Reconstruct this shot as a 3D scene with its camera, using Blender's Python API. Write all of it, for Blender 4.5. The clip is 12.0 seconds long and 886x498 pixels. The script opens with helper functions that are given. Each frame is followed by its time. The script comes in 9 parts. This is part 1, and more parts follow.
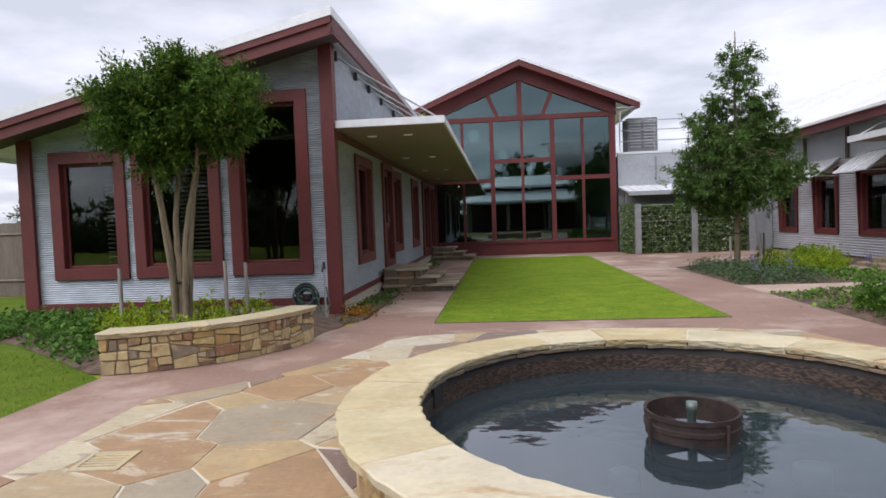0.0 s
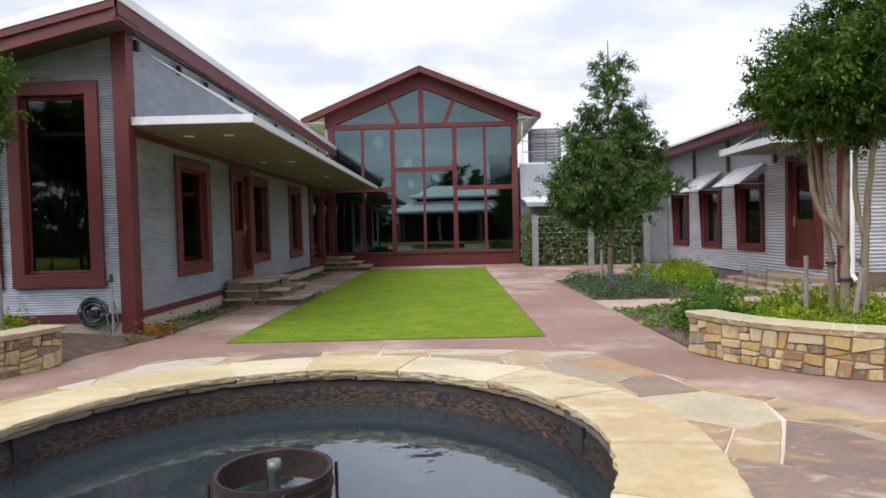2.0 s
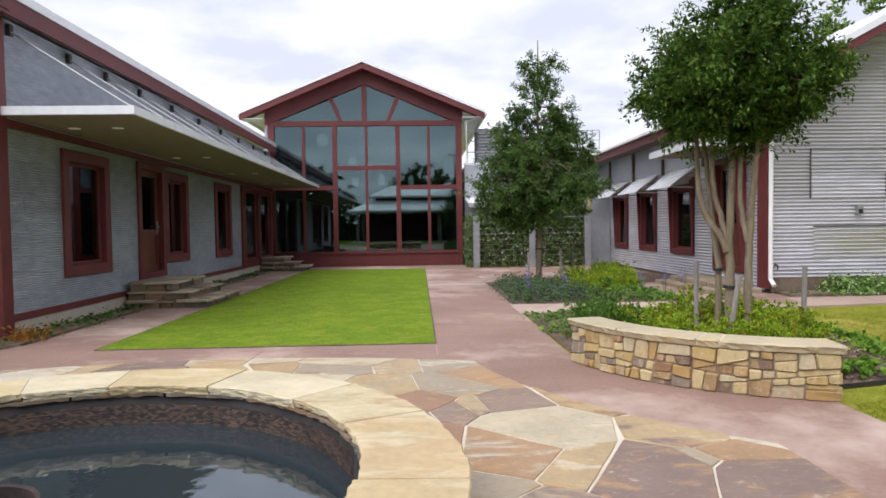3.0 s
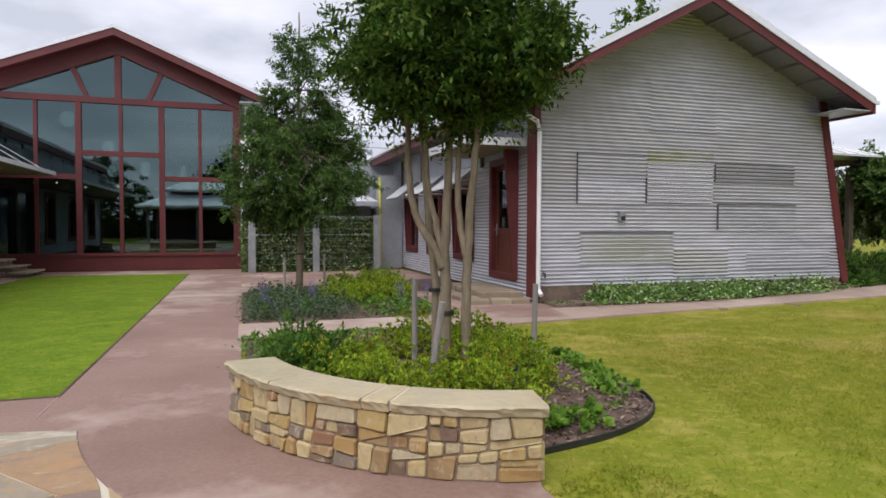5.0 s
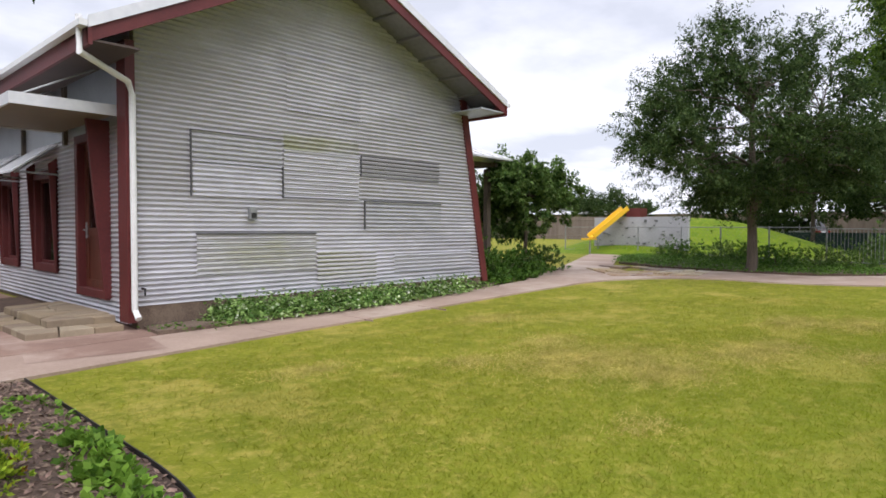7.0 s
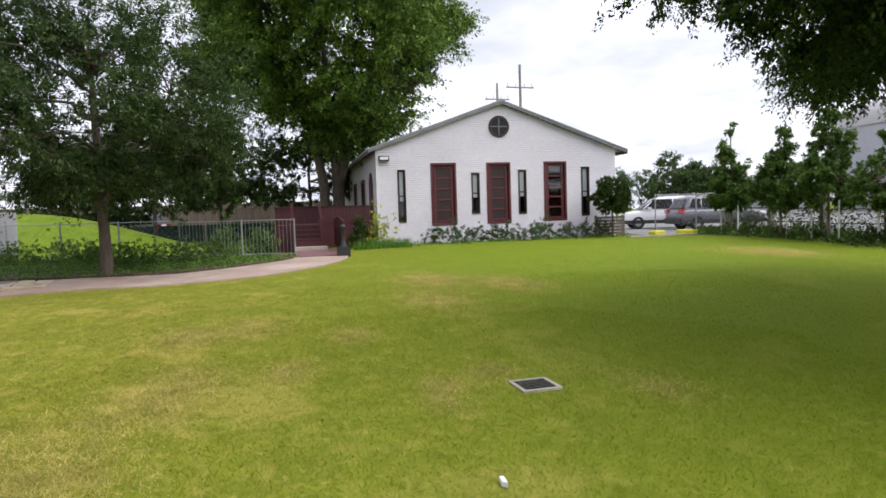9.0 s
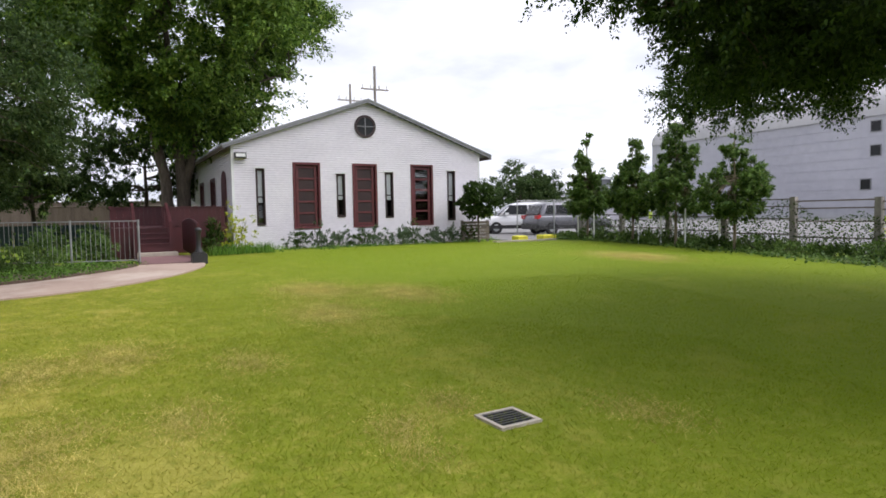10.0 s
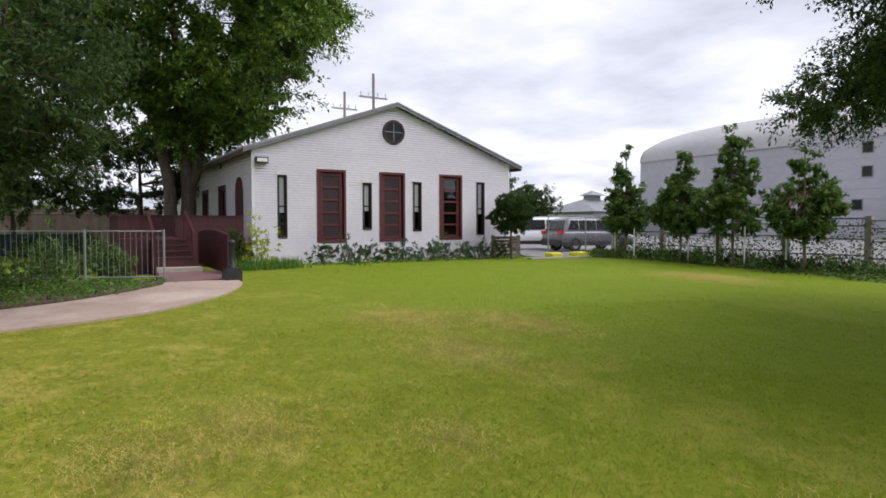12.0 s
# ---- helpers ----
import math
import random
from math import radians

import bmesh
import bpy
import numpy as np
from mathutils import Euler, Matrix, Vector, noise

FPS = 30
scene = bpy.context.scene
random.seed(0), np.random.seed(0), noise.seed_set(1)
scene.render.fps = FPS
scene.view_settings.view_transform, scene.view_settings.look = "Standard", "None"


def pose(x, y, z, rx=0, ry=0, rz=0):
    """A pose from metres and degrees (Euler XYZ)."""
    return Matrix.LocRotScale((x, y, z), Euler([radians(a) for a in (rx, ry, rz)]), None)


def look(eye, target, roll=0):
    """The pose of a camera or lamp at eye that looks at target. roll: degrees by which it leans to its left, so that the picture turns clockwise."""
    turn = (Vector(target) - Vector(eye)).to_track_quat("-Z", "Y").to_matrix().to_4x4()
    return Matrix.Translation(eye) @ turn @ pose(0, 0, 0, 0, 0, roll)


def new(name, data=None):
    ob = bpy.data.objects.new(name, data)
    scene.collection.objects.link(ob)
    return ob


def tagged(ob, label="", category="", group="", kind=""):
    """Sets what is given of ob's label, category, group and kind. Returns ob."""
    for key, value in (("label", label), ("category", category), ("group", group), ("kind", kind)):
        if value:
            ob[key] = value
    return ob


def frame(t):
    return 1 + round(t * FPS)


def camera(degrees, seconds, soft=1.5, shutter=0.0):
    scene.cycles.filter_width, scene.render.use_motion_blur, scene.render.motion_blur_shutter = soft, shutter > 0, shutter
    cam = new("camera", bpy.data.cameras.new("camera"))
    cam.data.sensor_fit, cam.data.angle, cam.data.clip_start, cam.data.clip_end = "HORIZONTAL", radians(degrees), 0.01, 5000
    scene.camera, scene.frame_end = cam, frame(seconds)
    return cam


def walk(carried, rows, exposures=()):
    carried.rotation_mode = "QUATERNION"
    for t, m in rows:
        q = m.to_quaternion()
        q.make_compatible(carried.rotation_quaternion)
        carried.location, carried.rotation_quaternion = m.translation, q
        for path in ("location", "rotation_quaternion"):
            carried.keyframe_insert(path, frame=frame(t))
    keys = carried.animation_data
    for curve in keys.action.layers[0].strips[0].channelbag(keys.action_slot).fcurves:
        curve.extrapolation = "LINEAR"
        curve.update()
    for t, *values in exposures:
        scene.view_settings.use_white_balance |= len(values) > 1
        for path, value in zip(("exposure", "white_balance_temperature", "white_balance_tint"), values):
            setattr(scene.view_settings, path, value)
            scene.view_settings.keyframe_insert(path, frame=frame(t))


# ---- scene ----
cam = camera(71.2, 12.0, 1.65)
PATH = [
    (0, (0.338, -0.229, 1.56), (0.154, 1.761, 1.468), -2.1),
    (0.5, (0.842, -0.025, 1.568), (0.726, 1.97, 1.484), -2.0),
    (1, (1.37, 0.188, 1.537), (1.302, 2.185, 1.462), -1.9),
    (1.5, (1.875, 0.383, 1.534), (1.834, 2.381, 1.464), -1.7),
    (2, (2.403, 0.686, 1.501), (2.379, 2.685, 1.435), -1.4),
    (2.5, (2.945, 0.843, 1.496), (2.95, 2.842, 1.431), -1.0),
    (3, (3.47, 1.054, 1.509), (3.546, 3.051, 1.44), -0.8),
    (3.2, (3.671, 1.219, 1.51), (3.793, 3.214, 1.438), -0.9),
    (5, (5.249, 2.719, 1.558), (5.869, 4.619, 1.484), 0.2),
    (5.5, (5.705, 3.184, 1.532), (6.461, 5.034, 1.461), 0.6),
    (6, (6.314, 3.612, 1.555), (7.24, 5.384, 1.485), 0.3),
    (6.5, (6.807, 4.038, 1.546), (7.991, 5.649, 1.476), 0.6),
    (7, (7.287, 4.372, 1.536), (8.756, 5.728, 1.468), 0.2),
    (7.5, (7.776, 4.704, 1.52), (9.529, 5.666, 1.45), -0.9),
    (7.7, (8.008, 4.821, 1.522), (9.839, 5.62, 1.448), -1.4),
    (9.3, (10.043, 5.718, 1.584), (11.919, 5.036, 1.466), -1.4),
    (9.5, (10.3, 5.834, 1.581), (12.141, 5.062, 1.462), -1.2),
    (10, (10.942, 6.099, 1.587), (12.698, 5.147, 1.474), -1.0),
    (10.5, (11.686, 6.392, 1.641), (13.375, 5.328, 1.533), -0.8),
    (11, (12.395, 6.715, 1.624), (14.066, 5.619, 1.529), -0.4),
    (11.5, (13.115, 6.992, 1.616), (14.793, 5.908, 1.534), -0.2),
    (12, (13.814, 7.296, 1.62), (15.522, 6.257, 1.55), -0.1),
]
walk(cam, [(t, look(eye, target, roll)) for t, eye, target, roll in PATH],
     [(0.0, 0.11), (2.5, 0.37), (5.0, 0.01), (6.5, 0.26), (8.0, 0.24), (9.5, 0.32), (10.5, 0.29), (12.0, 0.06)])

# ---------------------------------------------------------------- sky and sun
world = bpy.data.worlds.new("overcast_sky")
scene.world = world
world.use_nodes = True
wn, wl = world.node_tree.nodes, world.node_tree.links
wn.clear()
w_out = wn.new("ShaderNodeOutputWorld")
w_sky = wn.new("ShaderNodeTexSky")
w_sky.sky_type = "NISHITA"
w_sky.sun_disc = False
w_sky.sun_elevation = radians(52)
w_sky.sun_rotation = radians(220)
w_bg = wn.new("ShaderNodeBackground")
w_bg.inputs[1].default_value = 0.10
wl.new(w_sky.outputs[0], w_bg.inputs[0])
# cloud layer: a flat noise field seen in perspective
w_tc = wn.new("ShaderNodeTexCoord")
w_sep = wn.new("ShaderNodeSeparateXYZ")
wl.new(w_tc.outputs["Generated"], w_sep.inputs[0])
w_z = wn.new("ShaderNodeMath"); w_z.operation = "MAXIMUM"
wl.new(w_sep.outputs[2], w_z.inputs[0]); w_z.inputs[1].default_value = 0.0
w_z2 = wn.new("ShaderNodeMath"); w_z2.operation = "ADD"
wl.new(w_z.outputs[0], w_z2.inputs[0]); w_z2.inputs[1].default_value = 0.16
w_dx = wn.new("ShaderNodeMath"); w_dx.operation = "DIVIDE"
w_dy = wn.new("ShaderNodeMath"); w_dy.operation = "DIVIDE"
wl.new(w_sep.outputs[0], w_dx.inputs[0]); wl.new(w_z2.outputs[0], w_dx.inputs[1])
wl.new(w_sep.outputs[1], w_dy.inputs[0]); wl.new(w_z2.outputs[0], w_dy.inputs[1])
w_com = wn.new("ShaderNodeCombineXYZ")
wl.new(w_dx.outputs[0], w_com.inputs[0]); wl.new(w_dy.outputs[0], w_com.inputs[1])
w_n = wn.new("ShaderNodeTexNoise")
w_n.inputs["Scale"].default_value = 0.95
w_n.inputs["Detail"].default_value = 7
w_n.inputs["Roughness"].default_value = 0.52
wl.new(w_com.outputs[0], w_n.inputs["Vector"])
w_r = wn.new("ShaderNodeValToRGB")
w_r.color_ramp.elements[0].position = 0.41
w_r.color_ramp.elements[0].color = (0.55, 0.58, 0.62, 1)
w_r.color_ramp.elements[1].position = 0.65
w_r.color_ramp.elements[1].color = (0.96, 0.97, 1.0, 1)
wl.new(w_n.outputs[0], w_r.inputs[0])
w_bg2 = wn.new("ShaderNodeBackground")
w_bg2.inputs[1].default_value = 1.24
wl.new(w_r.outputs[0], w_bg2.inputs[0])
w_mix = wn.new("ShaderNodeMixShader")
w_mix.inputs[0].default_value = 0.90
wl.new(w_bg.outputs[0], w_mix.inputs[1])
wl.new(w_bg2.outputs[0], w_mix.inputs[2])
wl.new(w_mix.outputs[0], w_out.inputs[0])

sun_data = bpy.data.lights.new("sun", "SUN")
sun_data.energy = 2.6
sun_data.angle = radians(60)
sun_data.color = (1.0, 0.985, 0.96)
sun = new("sun", sun_data)
sun.matrix_world = look((-11, -13, 22), (0, 0, 0))
scene.view_settings.use_white_balance = True
scene.view_settings.white_balance_temperature = 6250
scene.view_settings.white_balance_tint = 17

# ---------------------------------------------------------------- building helpers
X0 = 1.48          # the courtyard's axis


def grade(x):
    """Height of the ground: level in the court, rising gently to the east."""
    k = min(max((x - 14.0) / 18.0, 0.0), 1.0)
    return 0.38 * k * k * (3 - 2 * k)


class Geo:
    """Collects vertices and faces in world coordinates."""

    def __init__(self):
        self.v, self.f = [], []

    def add(self, verts, faces):
        n = len(self.v)
        self.v += [tuple(p) for p in verts]
        self.f += [tuple(i + n for i in q) for q in faces]
        return self

    def box(self, x0, x1, y0, y1, z0, z1):
        return self.add([(x0, y0, z0), (x1, y0, z0), (x1, y1, z0), (x0, y1, z0), (x0, y0, z1), (x1, y0, z1), (x1, y1, z1), (x0, y1, z1)],
                        [(0, 3, 2, 1), (4, 5, 6, 7), (0, 1, 5, 4), (1, 2, 6, 5), (2, 3, 7, 6), (3, 0, 4, 7)])

    def obox(self, p, u, n, s0, s1, d0, d1, z0, z1):
        """A box on a wall: s along u, d outwards along n, z up."""
        c = []
        for z in (z0, z1):
            for s, d in ((s0, d0), (s1, d0), (s1, d1), (s0, d1)):
                c.append((p[0] + u[0] * s + n[0] * d, p[1] + u[1] * s + n[1] * d, z))
        return self.add(c, [(0, 3, 2, 1), (4, 5, 6, 7), (0, 1, 5, 4), (1, 2, 6, 5), (2, 3, 7, 6), (3, 0, 4, 7)])

    def prism(self, poly, z0, z1):
        """An upright prism; z0 and z1 are numbers or functions of x, y."""
        lo = [(x, y, z0(x, y) if callable(z0) else z0) for x, y in poly]
        hi = [(x, y, z1(x, y) if callable(z1) else z1) for x, y in poly]
        n = len(poly)
        return self.add(lo + hi, [tuple(range(n - 1, -1, -1)), tuple(range(n, 2 * n))] + [(i, (i + 1) % n, n + (i + 1) % n, n + i) for i in range(n)])

    def slab(self, poly, z0, z1, ch):
        """A prism with a chamfered upper edge."""
        n = len(poly)
        cx, cy = sum(p[0] for p in poly) / n, sum(p[1] for p in poly) / n
        top = []
        for x, y in poly:
            d = max(math.hypot(x - cx, y - cy), 1e-4)
            k = max(1 - ch * 1.4 / d, 0.5)
            top.append((cx + (x - cx) * k, cy + (y - cy) * k, z1))
        lo = [(x, y, z0) for x, y in poly]
        mid = [(x, y, z1 - ch) for x, y in poly]
        f = [tuple(range(2 * n, 3 * n))]
        for a in (0, n):
            f += [(a + i, a + (i + 1) % n, a + n + (i + 1) % n, a + n + i) for i in range(n)]
        return self.add(lo + mid + top, f)

    def tube(self, pts, r0, r1, n=8):
        pts = [Vector(p) for p in pts]
        rings = []
        for i, p in enumerate(pts):
            d = (pts[min(i + 1, len(pts) - 1)] - pts[max(i - 1, 0)]).normalized()
            a = d.orthogonal().normalized() if abs(d.z) > 0.95 else d.cross(Vector((0, 0, 1))).normalized()
            b = d.cross(a)
            r = r0 + (r1 - r0) * i / max(len(pts) - 1, 1)
            rings += [p + r * (math.cos(t) * a + math.sin(t) * b) for t in (2 * math.pi * k / n for k in range(n))]
        f = []
        for i in range(len(pts) - 1):
            for k in range(n):
                f.append((i * n + k, i * n + (k + 1) % n, (i + 1) * n + (k + 1) % n, (i + 1) * n + k))
        m = len(rings)
        f += [tuple(range(n - 1, -1, -1)), tuple(range(m - n, m))]
        return self.add(rings, f)

    def lathe(self, cx, cy, prof, n=32):
        """A surface of revolution from (r, z) pairs, top to bottom."""
        v = [(cx + r * math.cos(2 * math.pi * k / n), cy + r * math.sin(2 * math.pi * k / n), z) for r, z in prof for k in range(n)]
        f = [(i * n + k, (i + 1) * n + k, (i + 1) * n + (k + 1) % n, i * n + (k + 1) % n) for i in range(len(prof) - 1) for k in range(n)]
        return self.add(v, f)


def origin_of(ob):
    v = Vector((0, 0, 0))
    while ob is not None:
        v += ob.location
        ob = ob.parent
    return v


def mesh_of(name, geo, material, at=(0, 0, 0), smooth=False):
    me = bpy.data.meshes.new(name)
    ax, ay, az = at
    me.from_pydata([(x - ax, y - ay, z - az) for x, y, z in geo.v], [], geo.f)
    bm = bmesh.new()
    bm.from_mesh(me)
    bmesh.ops.recalc_face_normals(bm, faces=bm.faces)
    bm.to_mesh(me)
    bm.free()
    if smooth:
        me.polygons.foreach_set("use_smooth", [True] * len(me.polygons))
    me.materials.append(material)
    return me


def thing(name, at, label, category, group="", kind=""):
    ob = new(name)
    ob.empty_display_size = 0.2
    ob.location = at
    return tagged(ob, label, category, group, kind)


def part(name, geo, material, parent, label="", smooth=False, kind=""):
    ob = new(name, mesh_of(name, geo, material, origin_of(parent), smooth))
    ob.parent = parent
    return tagged(ob, label, kind=kind)


def single(name, geo, material, at, label, category, group="", kind="", smooth=False):
    ob = new(name, mesh_of(name, geo, material, at, smooth))
    ob.location = at
    return tagged(ob, label, category, group, kind)


def fast_mesh(name, verts, per, material):
    """A mesh of separate faces with per corners each, from an array."""
    me = bpy.data.meshes.new(name)
    n = len(verts)
    m = n // per
    me.vertices.add(n)
    me.vertices.foreach_set("co", np.asarray(verts, dtype=np.float32).ravel())
    me.loops.add(n)
    me.loops.foreach_set("vertex_index", np.arange(n, dtype=np.int32))
    me.polygons.add(m)
    me.polygons.foreach_set("loop_start", np.arange(0, n, per, dtype=np.int32))
    me.polygons.foreach_set("loop_total", np.full(m, per, dtype=np.int32))
    me.update(calc_edges=True)
    me.materials.append(material)
    return me


def inside(poly, x, y):
    hit, j = False, len(poly) - 1
    for i in range(len(poly)):
        (xi, yi), (xj, yj) = poly[i], poly[j]
        if (yi > y) != (yj > y) and x < (xj - xi) * (y - yi) / (yj - yi) + xi:
            hit = not hit
        j = i
    return hit


def smooth_line(pts, per=6):
    out, n = [], len(pts)
    for i in range(n - 1):
        p0, p1, p2, p3 = (Vector(pts[min(max(i + k, 0), n - 1)]) for k in (-1, 0, 1, 2))
        for k in range(per):
            t = k / per
            out.append(tuple(0.5 * ((2 * p1) + (p2 - p0) * t + (2 * p0 - 5 * p1 + 4 * p2 - p3) * t * t + (3 * p1 - p0 - 3 * p2 + p3) * t ** 3)))
    return out + [tuple(pts[-1])]


def clip(poly, a, b, c):
    """The part of a polygon where a*x + b*y <= c."""
    out = []
    for i in range(len(poly)):
        p, q = poly[i], poly[(i + 1) % len(poly)]
        dp, dq = a * p[0] + b * p[1] - c, a * q[0] + b * q[1] - c
        if dp <= 0:
            out.append(p)
        if (dp < 0 < dq) or (dq < 0 < dp):
            t = dp / (dp - dq)
            out.append((p[0] + (q[0] - p[0]) * t, p[1] + (q[1] - p[1]) * t))
    return out


def inset(poly, d):
    """A convex polygon drawn in by d on every side."""
    n = len(poly)
    if sum(poly[i - 1][0] * poly[i][1] - poly[i][0] * poly[i - 1][1] for i in range(n)) < 0:
        poly = poly[::-1]
    out = list(poly)
    for i in range(n):
        (ax, ay), (bx, by) = poly[i], poly[(i + 1) % n]
        L = math.hypot(bx - ax, by - ay)
        if L < 1e-6 or len(out) < 3:
            continue
        nx, ny = (by - ay) / L, (ax - bx) / L
        out = clip(out, nx, ny, nx * ax + ny * ay - d)
    return out


def worn(poly, most=0.012):
    """A polygon with its corners knocked off."""
    out = []
    for i in range(len(poly)):
        a, p, b = poly[i - 1], poly[i], poly[(i + 1) % len(poly)]
        for q in (a, b):
            d = math.hypot(q[0] - p[0], q[1] - p[1])
            k = min(0.28, most / max(d, 1e-6))
            out.append((p[0] + (q[0] - p[0]) * k, p[1] + (q[1] - p[1]) * k))
    return out


def crazy(poly, lo, hi, rng, tilt, out, wide=1.0):
    """Breaks a convex polygon into uneven pieces by slanting cuts, until each is smaller than an area drawn between lo and hi."""
    n = len(poly)
    area = 0.5 * abs(sum(poly[i - 1][0] * poly[i][1] - poly[i][0] * poly[i - 1][1] for i in range(n)))
    if n < 3 or area < rng.uniform(lo, hi):
        if n >= 3 and area > lo * 0.12:
            out.append(poly)
        return out
    xs, ys = [p[0] for p in poly], [p[1] for p in poly]
    w, h = max(xs) - min(xs), max(ys) - min(ys)
    a = rng.gauss(0, tilt) + (0 if w * rng.uniform(0.75, 1.3) > h * wide else math.pi / 2)
    cx, cy = min(xs) + w * rng.uniform(0.36, 0.64), min(ys) + h * rng.uniform(0.36, 0.64)
    nx, ny = math.cos(a), math.sin(a)
    c = nx * cx + ny * cy
    crazy(clip(poly, nx, ny, c), lo, hi, rng, tilt, out, wide)
    return crazy(clip(poly, -nx, -ny, -c), lo, hi, rng, tilt, out, wide)


# ---------------------------------------------------------------- materials
def nodes_of(name):
    m = bpy.data.materials.new(name)
    m.use_nodes = True
    return m, m.node_tree.nodes, m.node_tree.links, m.node_tree.nodes["Principled BSDF"]


def surface(name, dark, light, big=1.5, fine=25.0, rough=0.7, bump=0.15, metal=0.0, vary=0.0, third=None, island=False, stretch=(1, 1, 1), spec=0.5):
    """A two-scale surface: large blotches and a fine grain between two colours, a third colour in patches, relief, and variation from piece to piece."""
    m, n, l, p = nodes_of(name)
    tc, oi, geo = n.new("ShaderNodeTexCoord"), n.new("ShaderNodeObjectInfo"), n.new("ShaderNodeNewGeometry")
    rnd = geo.outputs["Random Per Island"] if island else oi.outputs["Random"]
    mp = n.new("ShaderNodeMapping")
    mp.inputs["Scale"].default_value = stretch
    l.new(tc.outputs["Object"], mp.inputs[0])
    off = n.new("ShaderNodeVectorMath"); off.operation = "SCALE"
    off.inputs[0].default_value = (37.0, 61.0, 23.0)
    l.new(rnd, off.inputs["Scale"])
    add = n.new("ShaderNodeVectorMath")
    l.new(mp.outputs[0], add.inputs[0]); l.new(off.outputs[0], add.inputs[1])
    a, b = n.new("ShaderNodeTexNoise"), n.new("ShaderNodeTexNoise")
    for tex, sc, det in ((a, big, 4), (b, fine, 5)):
        tex.inputs["Scale"].default_value = sc
        tex.inputs["Detail"].default_value = det
        tex.inputs["Roughness"].default_value = 0.6
        l.new(add.outputs[0], tex.inputs["Vector"])
    mx = n.new("ShaderNodeMath"); mx.operation = "MULTIPLY_ADD"
    l.new(b.outputs[0], mx.inputs[0]); mx.inputs[1].default_value = 0.45
    sc = n.new("ShaderNodeMath"); sc.operation = "MULTIPLY"
    l.new(a.outputs[0], sc.inputs[0]); sc.inputs[1].default_value = 0.55
    l.new(sc.outputs[0], mx.inputs[2])
    ramp = n.new("ShaderNodeValToRGB")
    e = ramp.color_ramp.elements
    e[0].position, e[0].color = 0.36, (*dark, 1)
    e[1].position, e[1].color = 0.62, (*light, 1)
    l.new(mx.outputs[0], ramp.inputs[0])
    col = ramp.outputs[0]
    if third:
        c = n.new("ShaderNodeTexNoise")
        c.inputs["Scale"].default_value = big * 0.6
        c.inputs["Detail"].default_value = 6
        c.inputs["Roughness"].default_value = 0.65
        sh = n.new("ShaderNodeVectorMath")
        sh.inputs[1].default_value = (11.3, 4.7, 8.1)
        l.new(add.outputs[0], sh.inputs[0]); l.new(sh.outputs[0], c.inputs["Vector"])
        cr = n.new("ShaderNodeValToRGB")
        cr.color_ramp.elements[0].position, cr.color_ramp.elements[1].position = 0.50, 0.66
        l.new(c.outputs[0], cr.inputs[0])
        mix = n.new("ShaderNodeMixRGB")
        l.new(cr.outputs[0], mix.inputs[0]); l.new(col, mix.inputs[1]); mix.inputs[2].default_value = (*third, 1)
        col = mix.outputs[0]
    if vary:
        hsv = n.new("ShaderNodeHueSaturation")
        mr = n.new("ShaderNodeMapRange")
        l.new(rnd, mr.inputs[0])
        mr.inputs[3].default_value, mr.inputs[4].default_value = 1 - vary, 1 + vary
        l.new(mr.outputs[0], hsv.inputs["Value"])
        wn2 = n.new("ShaderNodeTexWhiteNoise"); wn2.noise_dimensions = "1D"
        l.new(rnd, wn2.inputs["W"])
        mr2 = n.new("ShaderNodeMapRange")
        l.new(wn2.outputs[0], mr2.inputs[0])
        mr2.inputs[3].default_value, mr2.inputs[4].default_value = 0.5 - vary * 0.06, 0.5 + vary * 0.06
        l.new(mr2.outputs[0], hsv.inputs["Hue"])
        l.new(col, hsv.inputs["Color"])
        col = hsv.outputs[0]
    l.new(col, p.inputs["Base Color"])
    p.inputs["Metallic"].default_value = metal
    p.inputs["Specular IOR Level"].default_value = spec
    rr = n.new("ShaderNodeMapRange")
    l.new(b.outputs[0], rr.inputs[0])
    rr.inputs[3].default_value, rr.inputs[4].default_value = rough - 0.12, min(rough + 0.12, 1)
    l.new(rr.outputs[0], p.inputs["Roughness"])
    if bump:
        bp = n.new("ShaderNodeBump")
        bp.inputs["Strength"].default_value = bump
        bp.inputs["Distance"].default_value = 0.02
        l.new(mx.outputs[0], bp.inputs["Height"])
        l.new(bp.outputs[0], p.inputs["Normal"])
    return m


def stone_palette(name, colours, rough=0.75, bump=0.35, big=2.2):
    """Natural stone, each piece with its own colour out of a palette, veined and blotched."""
    m = surface(name, (0.3, 0.3, 0.3), (1.0, 1.0, 1.0), big, 18.0, rough, bump, 0.0, 0.0)
    n, l, p = m.node_tree.nodes, m.node_tree.links, m.node_tree.nodes["Principled BSDF"]
    base = p.inputs["Base Color"].links[0].from_socket
    oi = n.new("ShaderNodeObjectInfo")
    pal = n.new("ShaderNodeValToRGB")
    pal.color_ramp.interpolation = "CONSTANT"
    els = pal.color_ramp.elements
    while len(els) < len(colours):
        els.new(0.5)
    for i, c in enumerate(colours):
        els[i].position = i / len(colours)
        els[i].color = (*c, 1)
    l.new(oi.outputs["Random"], pal.inputs[0])
    # a second palette reading blended in patches, so that one slab runs from one tint into another
    wnz = n.new("ShaderNodeTexWhiteNoise"); wnz.noise_dimensions = "1D"
    l.new(oi.outputs["Random"], wnz.inputs["W"])
    pal2 = n.new("ShaderNodeValToRGB")
    pal2.color_ramp.interpolation = "CONSTANT"
